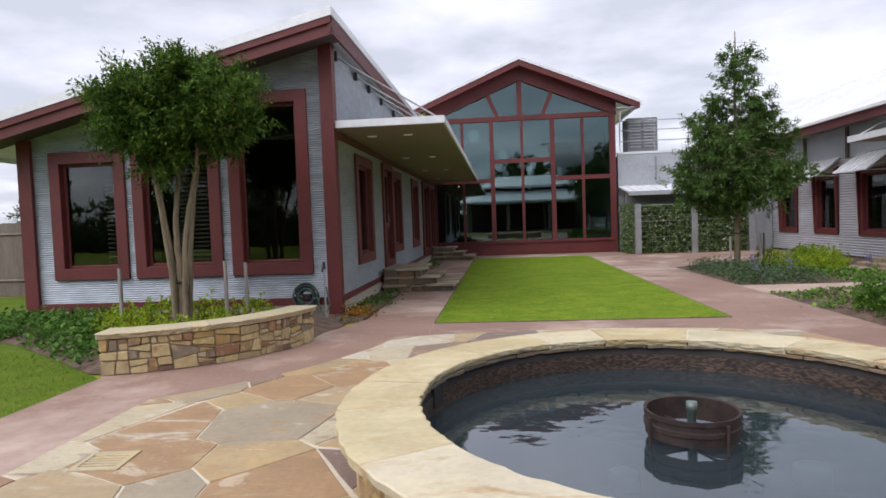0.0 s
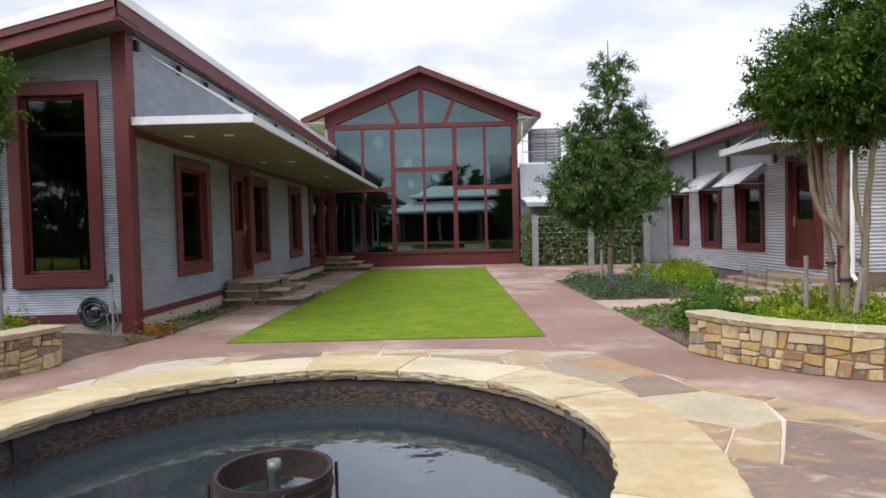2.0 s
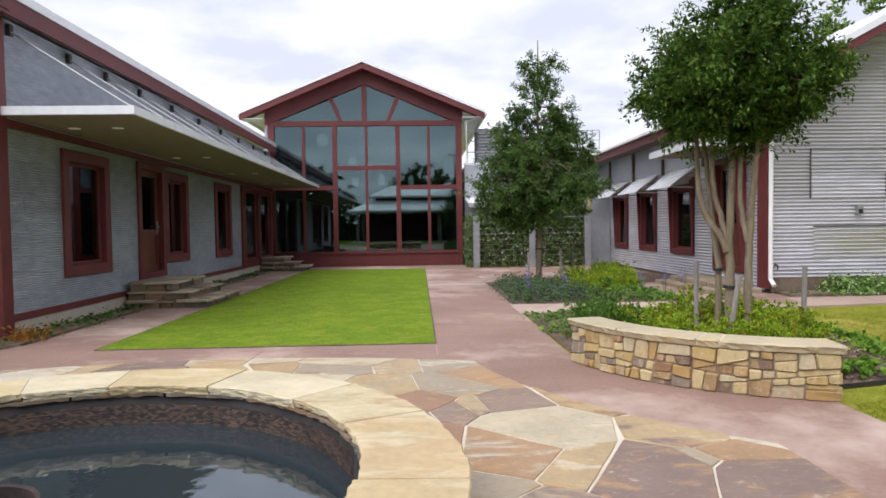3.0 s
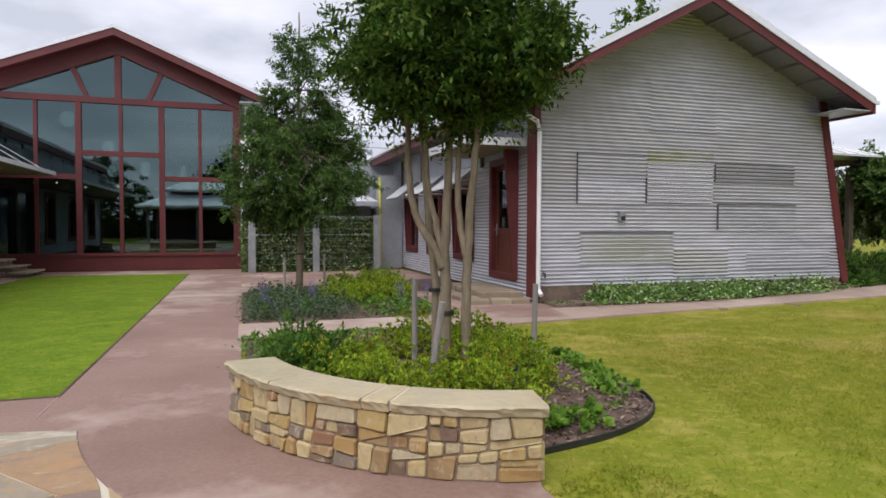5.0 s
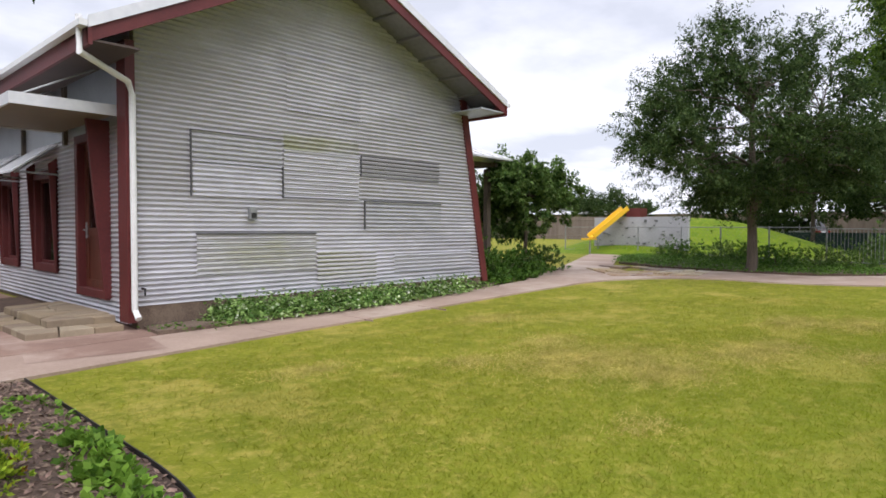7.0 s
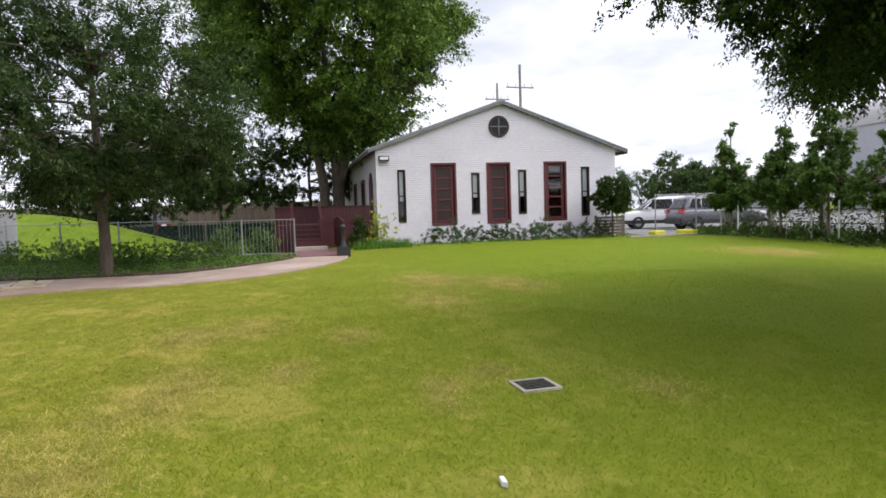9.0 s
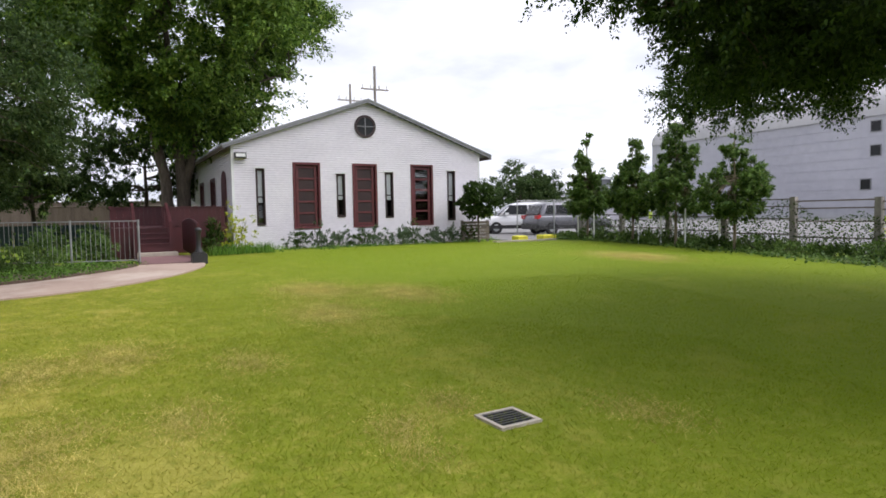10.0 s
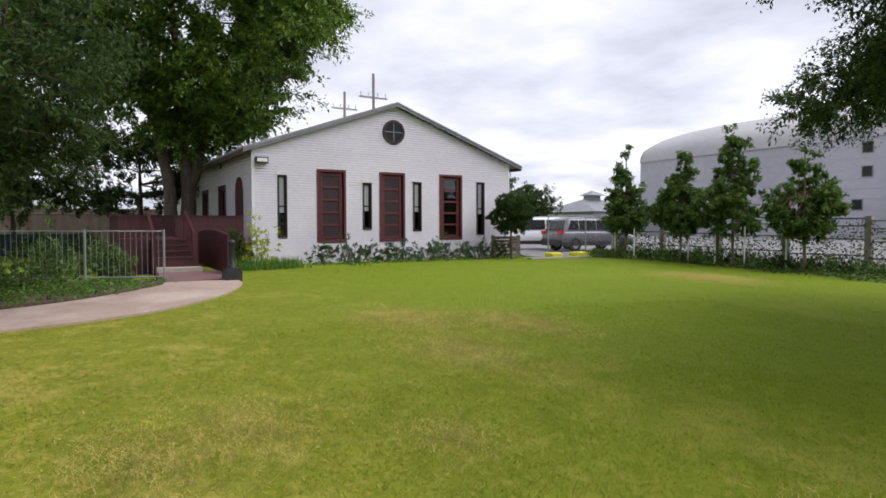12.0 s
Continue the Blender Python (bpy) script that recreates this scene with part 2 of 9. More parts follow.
    els2 = pal2.color_ramp.elements
    while len(els2) < len(colours):
        els2.new(0.5)
    for i, c in enumerate(colours):
        els2[i].position = i / len(colours)
        els2[i].color = (*c, 1)
    l.new(wnz.outputs[0], pal2.inputs[0])
    tc = n.new("ShaderNodeTexCoord")
    ad = n.new("ShaderNodeVectorMath")
    sc = n.new("ShaderNodeVectorMath"); sc.operation = "SCALE"
    sc.inputs[0].default_value = (17.0, 29.0, 41.0)
    l.new(oi.outputs["Random"], sc.inputs["Scale"])
    l.new(tc.outputs["Object"], ad.inputs[0]); l.new(sc.outputs[0], ad.inputs[1])
    mp = n.new("ShaderNodeMapping"); mp.inputs["Scale"].default_value = (1.0, 2.6, 1.6); mp.inputs["Rotation"].default_value = (0.2, 0.1, 0.6)
    l.new(ad.outputs[0], mp.inputs[0])
    nz = n.new("ShaderNodeTexNoise")
    nz.inputs["Scale"].default_value = 1.7
    nz.inputs["Detail"].default_value = 8
    nz.inputs["Roughness"].default_value = 0.62
    nz.inputs["Distortion"].default_value = 0.7
    l.new(mp.outputs[0], nz.inputs["Vector"])
    rm = n.new("ShaderNodeValToRGB")
    rm.color_ramp.elements[0].position, rm.color_ramp.elements[1].position = 0.54, 0.66
    l.new(nz.outputs[0], rm.inputs[0])
    mx = n.new("ShaderNodeMixRGB")
    l.new(rm.outputs[0], mx.inputs[0]); l.new(pal.outputs[0], mx.inputs[1]); l.new(pal2.outputs[0], mx.inputs[2])
    mul = n.new("ShaderNodeMixRGB"); mul.blend_type = "MULTIPLY"; mul.inputs[0].default_value = 0.35
    l.new(mx.outputs[0], mul.inputs[1]); l.new(base, mul.inputs[2])
    l.new(mul.outputs[0], p.inputs["Base Color"])
    return m


def stains(m, layers):
    """Lays irregular patches of further tints over a stone material: (scale, colour, from, to, strength)."""
    n, l, p = m.node_tree.nodes, m.node_tree.links, m.node_tree.nodes["Principled BSDF"]
    col = p.inputs["Base Color"].links[0].from_socket
    tc, oi = n.new("ShaderNodeTexCoord"), n.new("ShaderNodeObjectInfo")
    sc, ad = n.new("ShaderNodeVectorMath"), n.new("ShaderNodeVectorMath")
    sc.operation = "SCALE"
    sc.inputs[0].default_value = (53.0, 31.0, 19.0)
    l.new(oi.outputs["Random"], sc.inputs["Scale"])
    l.new(tc.outputs["Object"], ad.inputs[0]); l.new(sc.outputs[0], ad.inputs[1])
    for k, (scale, tint, lo, hi, amount) in enumerate(layers):
        mp = n.new("ShaderNodeMapping")
        mp.inputs["Location"].default_value = (7.3 * k, 3.1 * k, 1.7 * k)
        mp.inputs["Rotation"].default_value = (0, 0, 0.7 * k)
        mp.inputs["Scale"].default_value = (1.0, 1.9, 1.0)
        nz, rm, mu, mx = n.new("ShaderNodeTexNoise"), n.new("ShaderNodeValToRGB"), n.new("ShaderNodeMath"), n.new("ShaderNodeMixRGB")
        nz.inputs["Scale"].default_value = scale
        nz.inputs["Detail"].default_value = 9
        nz.inputs["Roughness"].default_value = 0.68
        nz.inputs["Distortion"].default_value = 0.5
        rm.color_ramp.elements[0].position, rm.color_ramp.elements[1].position = lo, hi
        mu.operation = "MULTIPLY"
        mu.inputs[1].default_value = amount
        l.new(ad.outputs[0], mp.inputs[0]); l.new(mp.outputs[0], nz.inputs["Vector"]); l.new(nz.outputs[0], rm.inputs[0])
        l.new(rm.outputs[0], mu.inputs[0]); l.new(mu.outputs[0], mx.inputs[0]); l.new(col, mx.inputs[1])
        mx.inputs[2].default_value = (*tint, 1)
        col = mx.outputs[0]
    l.new(col, p.inputs["Base Color"])


LEAF_GAIN = 1.7


def leaf_material(name, dark, light, tip=None, through_light=0.35, rough=0.5):
    m, n, l, p = nodes_of(name)
    geo = n.new("ShaderNodeNewGeometry")
    dark, light = [c * LEAF_GAIN for c in dark], [c * LEAF_GAIN for c in light]
    ramp = n.new("ShaderNodeValToRGB")
    e = ramp.color_ramp.elements
    e[0].position, e[0].color = 0.0, (*dark, 1)
    e[1].position, e[1].color = 0.90 if tip else 1.0, (*light, 1)
    if tip:
        x = e.new(1.0)
        x.color = (*tip, 1)
    l.new(geo.outputs["Random Per Island"], ramp.inputs[0])
    tc = n.new("ShaderNodeTexCoord")
    nz = n.new("ShaderNodeTexNoise")
    nz.inputs["Scale"].default_value = 2.6
    nz.inputs["Detail"].default_value = 3
    l.new(tc.outputs["Object"], nz.inputs["Vector"])
    hsv = n.new("ShaderNodeHueSaturation")
    mr = n.new("ShaderNodeMapRange")
    mr.inputs[1].default_value, mr.inputs[2].default_value = 0.3, 0.7
    mr.inputs[3].default_value, mr.inputs[4].default_value = 0.75, 1.3
    l.new(nz.outputs[0], mr.inputs[0]); l.new(mr.outputs[0], hsv.inputs["Value"])
    l.new(ramp.outputs[0], hsv.inputs["Color"])
    l.new(hsv.outputs[0], p.inputs["Base Color"])
    p.inputs["Roughness"].default_value = rough
    p.inputs["Specular IOR Level"].default_value = 0.12
    tr = n.new("ShaderNodeBsdfTranslucent")
    l.new(hsv.outputs[0], tr.inputs[0])
    mix = n.new("ShaderNodeMixShader")
    mix.inputs[0].default_value = through_light
    l.new(p.outputs[0], mix.inputs[1]); l.new(tr.outputs[0], mix.inputs[2])
    l.new(mix.outputs[0], n["Material Output"].inputs[0])
    return m


def glass_material(name, tint, ior, ripple=0.0, mirror_tint=(0.92, 0.97, 0.97)):
    m, n, l, p = nodes_of(name)
    n.remove(p)
    fr = n.new("ShaderNodeFresnel")
    fr.inputs[0].default_value = ior
    tr, gl = n.new("ShaderNodeBsdfTransparent"), n.new("ShaderNodeBsdfGlossy")
    tr.inputs[0].default_value = (*tint, 1)
    gl.inputs["Roughness"].default_value = 0.015
    gl.inputs["Color"].default_value = (*mirror_tint, 1)
    if ripple:
        nz, bp, tc = n.new("ShaderNodeTexNoise"), n.new("ShaderNodeBump"), n.new("ShaderNodeTexCoord")
        nz.inputs["Scale"].default_value = 0.9
        l.new(tc.outputs["Object"], nz.inputs["Vector"])
        l.new(nz.outputs[0], bp.inputs["Height"])
        bp.inputs["Strength"].default_value = ripple
        bp.inputs["Distance"].default_value = 0.02
        l.new(bp.outputs[0], gl.inputs["Normal"])
    mix = n.new("ShaderNodeMixShader")
    l.new(fr.outputs[0], mix.inputs[0]); l.new(tr.outputs[0], mix.inputs[1]); l.new(gl.outputs[0], mix.inputs[2])
    l.new(mix.outputs[0], n["Material Output"].inputs[0])
    return m


def lawn_material(name, green, light, straw, straw_at=0.60, through_light=0.0, lush=None):
    m = surface(name, green, light, 2.2, 60.0, 0.9, 0.5, third=None)
    n, l, p = m.node_tree.nodes, m.node_tree.links, m.node_tree.nodes["Principled BSDF"]
    base = p.inputs["Base Color"].links[0].from_socket
    tc = n.new("ShaderNodeTexCoord")
    for scale, col, lo, hi in ((0.55, straw, straw_at + 0.02, straw_at + 0.09), (0.9, green, 0.52, 0.66), (7.0, [c * 0.84 for c in green], 0.50, 0.66), (3.2, straw, 0.53, 0.70), (0.35, green, 0.52, 0.75), (16.0, straw, 0.52, 0.68)):
        nz = n.new("ShaderNodeTexNoise")
        nz.inputs["Scale"].default_value = scale
        nz.inputs["Detail"].default_value = 6
        nz.inputs["Roughness"].default_value = 0.65
        l.new(tc.outputs["Object"], nz.inputs["Vector"])
        rm = n.new("ShaderNodeValToRGB")
        rm.color_ramp.elements[0].position, rm.color_ramp.elements[1].position = lo, hi
        l.new(nz.outputs[0], rm.inputs[0])
        mx = n.new("ShaderNodeMixRGB")
        hf = n.new("ShaderNodeMath"); hf.operation = "MULTIPLY"; hf.inputs[1].default_value = 0.58
        l.new(rm.outputs[0], hf.inputs[0])
        l.new(hf.outputs[0], mx.inputs[0]); l.new(base, mx.inputs[1]); mx.inputs[2].default_value = (*col, 1)
        base = mx.outputs[0]
    if lush:
        # greener turf towards the south side of the lawn
        sp, mr, mx = n.new("ShaderNodeSeparateXYZ"), n.new("ShaderNodeMapRange"), n.new("ShaderNodeMixRGB")
        l.new(tc.outputs["Object"], sp.inputs[0]); l.new(sp.outputs[1], mr.inputs[0])
        mr.inputs[1].default_value, mr.inputs[2].default_value = 8.0, 0.0
        mr.inputs[3].default_value, mr.inputs[4].default_value = 0.0, 0.78
        l.new(mr.outputs[0], mx.inputs[0]); l.new(base, mx.inputs[1]); mx.inputs[2].default_value = (*lush, 1)
        base = mx.outputs[0]
    l.new(base, p.inputs["Base Color"])
    p.inputs["Specular IOR Level"].default_value = 0.1
    if through_light:
        tr, mix = n.new("ShaderNodeBsdfTranslucent"), n.new("ShaderNodeMixShader")
        l.new(base, tr.inputs[0])
        mix.inputs[0].default_value = through_light
        l.new(p.outputs[0], mix.inputs[1]); l.new(tr.outputs[0], mix.inputs[2])
        l.new(mix.outputs[0], n["Material Output"].inputs[0])
    return m


M_LAWN = lawn_material("lawn_grass", (0.142, 0.166, 0.014), (0.238, 0.248, 0.024), (0.42, 0.345, 0.085), 0.53, 0.0, (0.150, 0.222, 0.010))
# side turf is deeper green, with its shade put into the colour as well
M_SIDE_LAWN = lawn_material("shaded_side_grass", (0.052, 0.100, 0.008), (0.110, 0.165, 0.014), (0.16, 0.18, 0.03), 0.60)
M_COURT_LAWN = lawn_material("court_grass", (0.080, 0.158, 0.009), (0.180, 0.258, 0.016), (0.28, 0.285, 0.04), 0.60)
M_BLADE = lawn_material("grass_blades", (0.205, 0.240, 0.020), (0.335, 0.345, 0.034), (0.56, 0.46, 0.125), 0.53, 0.6, (0.222, 0.325, 0.014))
M_PINK = surface("salmon_concrete", (0.205, 0.126, 0.095), (0.300, 0.194, 0.150), 0.8, 30, 0.8, 0.08, third=(0.45, 0.345, 0.28))
M_MORTAR = surface("pale_mortar", (0.48, 0.42, 0.32), (0.63, 0.57, 0.45), 2, 40, 0.9, 0.2)
M_FLAG = stone_palette("flagstone", [(0.43, 0.32, 0.17), (0.50, 0.43, 0.29), (0.30, 0.175, 0.105), (0.41, 0.31, 0.18), (0.22, 0.155, 0.125), (0.52, 0.45, 0.31), (0.37, 0.235, 0.125), (0.34, 0.285, 0.20), (0.26, 0.185, 0.14), (0.55, 0.50, 0.39), (0.42, 0.30, 0.155)], 0.62, 0.5)
M_COPING = stone_palette("coping_stone", [(0.51, 0.42, 0.23), (0.54, 0.46, 0.27), (0.48, 0.36, 0.19), (0.57, 0.50, 0.33), (0.50, 0.40, 0.21), (0.49, 0.38, 0.20), (0.43, 0.29, 0.155), (0.53, 0.44, 0.25), (0.58, 0.52, 0.37)], 0.7, 0.25)
M_CAP = stone_palette("cap_stone", [(0.52, 0.43, 0.25), (0.46, 0.40, 0.25), (0.55, 0.45, 0.26), (0.49, 0.42, 0.27)], 0.75, 0.25)
M_WALLSTONE = stone_palette("wall_stone", [(0.47, 0.34, 0.13), (0.52, 0.41, 0.21), (0.29, 0.155, 0.08), (0.48, 0.40, 0.25), (0.42, 0.27, 0.10), (0.24, 0.19, 0.14), (0.54, 0.43, 0.22), (0.36, 0.24, 0.11), (0.44, 0.34, 0.18), (0.19, 0.125, 0.085)], 0.8, 0.5, 5.0)
stains(M_FLAG, [(1.3, (0.46, 0.25, 0.09), 0.58, 0.66, 0.40), (2.2, (0.62, 0.55, 0.42), 0.60, 0.64, 0.45), (6.0, (0.24, 0.18, 0.13), 0.60, 0.67, 0.35), (22.0, (0.58, 0.52, 0.40), 0.58, 0.68, 0.35), (11.0, (0.20, 0.14, 0.09), 0.57, 0.66, 0.40), (3.5, (0.50, 0.29, 0.11), 0.57, 0.64, 0.35)])
stains(M_COPING, [(1.6, (0.60, 0.53, 0.36), 0.50, 0.62, 0.55), (2.6, (0.44, 0.28, 0.12), 0.57, 0.66, 0.45), (14.0, (0.40, 0.31, 0.17), 0.58, 0.66, 0.35)])
stains(M_CAP, [(2.0, (0.50, 0.33, 0.14), 0.56, 0.66, 0.40), (5.0, (0.42, 0.38, 0.27), 0.54, 0.64, 0.45)])
stains(M_WALLSTONE, [(5.0, (0.34, 0.19, 0.08), 0.54, 0.64, 0.45), (9.0, (0.56, 0.48, 0.32), 0.55, 0.63, 0.45), (26.0, (0.20, 0.14, 0.08), 0.57, 0.65, 0.40)])
M_GALV = surface("galvanised_corrugated", (0.27, 0.295, 0.325), (0.48, 0.515, 0.56), 0.7, 9, 0.42, 0.04, 0.55, stretch=(0.4, 0.4, 1.0))
M_GALV_OLD = surface("weathered_corrugated", (0.42, 0.42, 0.455), (0.65, 0.65, 0.69), 0.45, 6, 0.45, 0.05, 0.25, third=(0.44, 0.435, 0.45), stretch=(0.25, 0.25, 1.0))
M_GALV_DARK = surface("dull_zinc_sheet", (0.17, 0.17, 0.175), (0.28, 0.28, 0.285), 0.8, 10, 0.55, 0.05, 0.4, stretch=(0.3, 0.3, 1.0))
M_GALV_MOSS = surface("mossy_zinc_sheet", (0.36, 0.36, 0.36), (0.54, 0.54, 0.54), 1.4, 9, 0.6, 0.05, 0.25, third=(0.36, 0.365, 0.27), stretch=(0.5, 0.5, 1.0))
M_GALV_MID = surface("older_zinc_sheet", (0.34, 0.345, 0.37), (0.52, 0.525, 0.55), 0.7, 8, 0.5, 0.05, 0.25, stretch=(0.3, 0.3, 1.0))
M_SMOOTH = surface("flat_zinc_panel", (0.36, 0.38, 0.40), (0.47, 0.49, 0.51), 0.9, 12, 0.45, 0.05, 0.4)
M_WHITE_CLAD = surface("white_lap_cladding", (0.69, 0.66, 0.70), (0.82, 0.79, 0.825), 0.6, 12, 0.6, 0.05, stretch=(0.5, 0.5, 1.0))
M_RED = surface("oxblood_paint", (0.086, 0.0135, 0.0135), (0.136, 0.024, 0.0225), 1.2, 22, 0.55, 0.06)
M_REDDARK = surface("dark_maroon_paint", (0.040, 0.0075, 0.0095), (0.070, 0.012, 0.015), 1.2, 22, 0.5, 0.06)
M_DOORRED = surface("worn_maroon_door_paint", (0.072, 0.013, 0.016), (0.120, 0.022, 0.025), 1.2, 22, 0.5, 0.06)
M_ROOF = surface("pale_metal_roof", (0.66, 0.67, 0.69), (0.80, 0.81, 0.82), 0.5, 8, 0.4, 0.03, 0.25)
M_ROOFGREY = surface("grey_metal_roof", (0.20, 0.21, 0.22), (0.30, 0.31, 0.32), 0.5, 8, 0.5, 0.03, 0.3)
M_WHITE = surface("white_painted_metal", (0.68, 0.68, 0.67), (0.80, 0.80, 0.79), 1.5, 20, 0.45, 0.03)
M_SOFFIT = surface("tan_soffit_board", (0.195, 0.155, 0.105), (0.25, 0.20, 0.14), 0.8, 16, 0.65, 0.05, stretch=(1, 0.2, 1))
# dark brown eave boards; shade under the eaves is put into the colour
M_UNDER = surface("eave_boards_with_shade", (0.050, 0.034, 0.028), (0.085, 0.058, 0.048), 0.8, 16, 0.7, 0.05)
M_WOOD = surface("stained_door_wood", (0.075, 0.020, 0.012), (0.15, 0.040, 0.022), 1.2, 18, 0.45, 0.08, stretch=(3, 3, 0.5))
M_GREYWOOD = surface("weathered_timber", (0.19, 0.17, 0.15), (0.33, 0.30, 0.27), 1.5, 22, 0.85, 0.3, vary=0.15, stretch=(3, 3, 0.4))
M_FENCE = surface("grey_fence_board", (0.115, 0.092, 0.074), (0.205, 0.168, 0.138), 1.0, 16, 0.9, 0.3, vary=0.2, stretch=(3, 3, 0.4))
M_CONCRETE = surface("footing_concrete", (0.34, 0.30, 0.24), (0.48, 0.43, 0.35), 1.2, 25, 0.9, 0.2)
M_MULCH = surface("bark_mulch", (0.045, 0.028, 0.020), (0.16, 0.105, 0.073), 6, 45, 0.95, 0.9)
M_SOIL = surface("dry_bed_soil", (0.09, 0.06, 0.045), (0.19, 0.14, 0.10), 4, 40, 0.95, 0.8)
M_CHIP = surface("bark_chips", (0.06, 0.037, 0.027), (0.34, 0.24, 0.175), 6, 40, 0.9, 0.3, vary=0.4, island=True)
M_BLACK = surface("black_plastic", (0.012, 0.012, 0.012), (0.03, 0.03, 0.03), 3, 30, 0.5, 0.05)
M_STEEL = surface("galvanised_steel", (0.26, 0.27, 0.27), (0.40, 0.41, 0.41), 3, 30, 0.5, 0.03, 0.6)
M_CORTEN = surface("rusted_steel", (0.016, 0.011, 0.010), (0.055, 0.032, 0.026), 6, 40, 0.75, 0.3, 0.2)
M_PLASTER = surface("dark_pool_plaster", (0.070, 0.085, 0.096), (0.13, 0.15, 0.165), 1.5, 20, 0.7, 0.1)
M_BAND = surface("brown_pool_band", (0.012, 0.010, 0.010), (0.032, 0.026, 0.024), 3, 30, 0.8, 0.15)
M_COPPER = surface("grey_bronze_nozzle", (0.10, 0.135, 0.12), (0.20, 0.25, 0.22), 8, 40, 0.5, 0.1, 0.5)
M_BARK = surface("smooth_tan_bark", (0.12, 0.092, 0.058), (0.25, 0.20, 0.13), 3, 18, 0.8, 0.15, stretch=(2, 2, 0.5))
M_BARKDARK = surface("rough_dark_bark", (0.055, 0.043, 0.032), (0.14, 0.11, 0.085), 4, 22, 0.95, 0.7, stretch=(3, 3, 0.6))
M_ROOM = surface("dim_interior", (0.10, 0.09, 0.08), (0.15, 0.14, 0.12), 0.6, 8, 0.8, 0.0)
M_PALE_ROAD = surface("pale_concrete_road", (0.15, 0.147, 0.14), (0.22, 0.215, 0.205), 0.4, 20, 0.85, 0.1)
M_YELLOW = surface("yellow_plastic", (0.72, 0.42, 0.02), (0.82, 0.52, 0.03), 2, 20, 0.35, 0.02)
M_KERB = surface("yellow_kerb_paint", (0.72, 0.66, 0.04), (0.80, 0.74, 0.07), 3, 25, 0.7, 0.1)
M_ROCKWALL = surface("grey_climbing_wall", (0.36, 0.36, 0.38), (0.46, 0.46, 0.48), 0.8, 14, 0.8, 0.2)
M_BARN = surface("dull_barn_metal", (0.39, 0.385, 0.43), (0.49, 0.485, 0.53), 0.08, 1.2, 0.6, 0.0, 0.2)
M_BARNROOF = surface("pale_barn_roof", (0.38, 0.375, 0.38), (0.46, 0.45, 0.45), 0.08, 1.2, 0.6, 0.0, 0.1)
M_SILVERCAR = surface("grey_car_paint", (0.15, 0.15, 0.165), (0.19, 0.19, 0.205), 2, 30, 0.28, 0.0, 0.5)
M_WHITECAR = surface("white_car_paint", (0.70, 0.70, 0.71), (0.76, 0.76, 0.77), 2, 30, 0.25, 0.0)
M_TYRE = surface("tyre_rubber", (0.015, 0.015, 0.015), (0.03, 0.03, 0.03), 5, 40, 0.9, 0.2)
M_REDLAMP = surface("red_lamp_lens", (0.42, 0.02, 0.02), (0.50, 0.03, 0.03), 5, 40, 0.2, 0.0)
M_CARGLASS = surface("dark_car_glass", (0.012, 0.013, 0.014), (0.02, 0.021, 0.022), 2, 20, 0.18, 0.0, spec=0.25)
M_HOSE = surface("green_hose", (0.025, 0.055, 0.045), (0.05, 0.095, 0.075), 5, 30, 0.5, 0.05)
M_GLASS = glass_material("tinted_window_glass", (0.42, 0.44, 0.42), 1.6, 0.03)
M_HALLGLASS = glass_material("coated_hall_glass", (0.22, 0.28, 0.28), 2.3, 0.05, (0.66, 0.90, 0.92))
M_LEAF_CM = leaf_material("crepe_myrtle_leaf", (0.011, 0.031, 0.006), (0.060, 0.108, 0.016), (0.18, 0.22, 0.04))
M_LEAF_CON = leaf_material("soft_needle_leaf", (0.017, 0.038, 0.010), (0.078, 0.132, 0.032), (0.16, 0.22, 0.06))
M_LEAF_OAK = leaf_material("oak_leaf", (0.010, 0.023, 0.006), (0.042, 0.073, 0.014), (0.10, 0.14, 0.035))
M_LEAF_SHADE = leaf_material("fine_shade_leaf", (0.013, 0.029, 0.009), (0.054, 0.084, 0.025), (0.11, 0.14, 0.055))
M_LEAF_LIGHT = leaf_material("ash_leaf", (0.019, 0.046, 0.009), (0.112, 0.176, 0.028), (0.30, 0.37, 0.08))
M_LEAF_ROW = leaf_material("magnolia_leaf", (0.022, 0.052, 0.012), (0.10, 0.155, 0.035), (0.18, 0.22, 0.07), 0.3, 0.4)
M_LEAF_SHRUB = leaf_material("abelia_leaf", (0.045, 0.092, 0.008), (0.265, 0.350, 0.026), (0.46, 0.33, 0.04), 0.45)
M_LEAF_RUST = leaf_material("rust_shoot_leaf", (0.10, 0.045, 0.010), (0.28, 0.12, 0.02), (0.34, 0.22, 0.03), 0.4)
M_LEAF_GC = leaf_material("groundcover_leaf", (0.024, 0.066, 0.009), (0.100, 0.182, 0.028))
M_LEAF_VAR = leaf_material("variegated_leaf", (0.03, 0.08, 0.014), (0.20, 0.29, 0.09), (0.80, 0.82, 0.70))
M_LEAF_SAGE = leaf_material("sage_leaf", (0.022, 0.044, 0.017), (0.080, 0.120, 0.052), (0.22, 0.17, 0.30))
M_LEAF_SAGEGREY = leaf_material("rose_leaf", (0.022, 0.040, 0.018), (0.080, 0.115, 0.058), (0.15, 0.18, 0.11))
M_LEAF_LIME = leaf_material("lime_groundcover_leaf", (0.038, 0.090, 0.010), (0.15, 0.25, 0.035))
M_LEAF_CORNER = leaf_material("dark_glossy_leaf", (0.020, 0.046, 0.011), (0.095, 0.150, 0.038), (0.20, 0.26, 0.10))
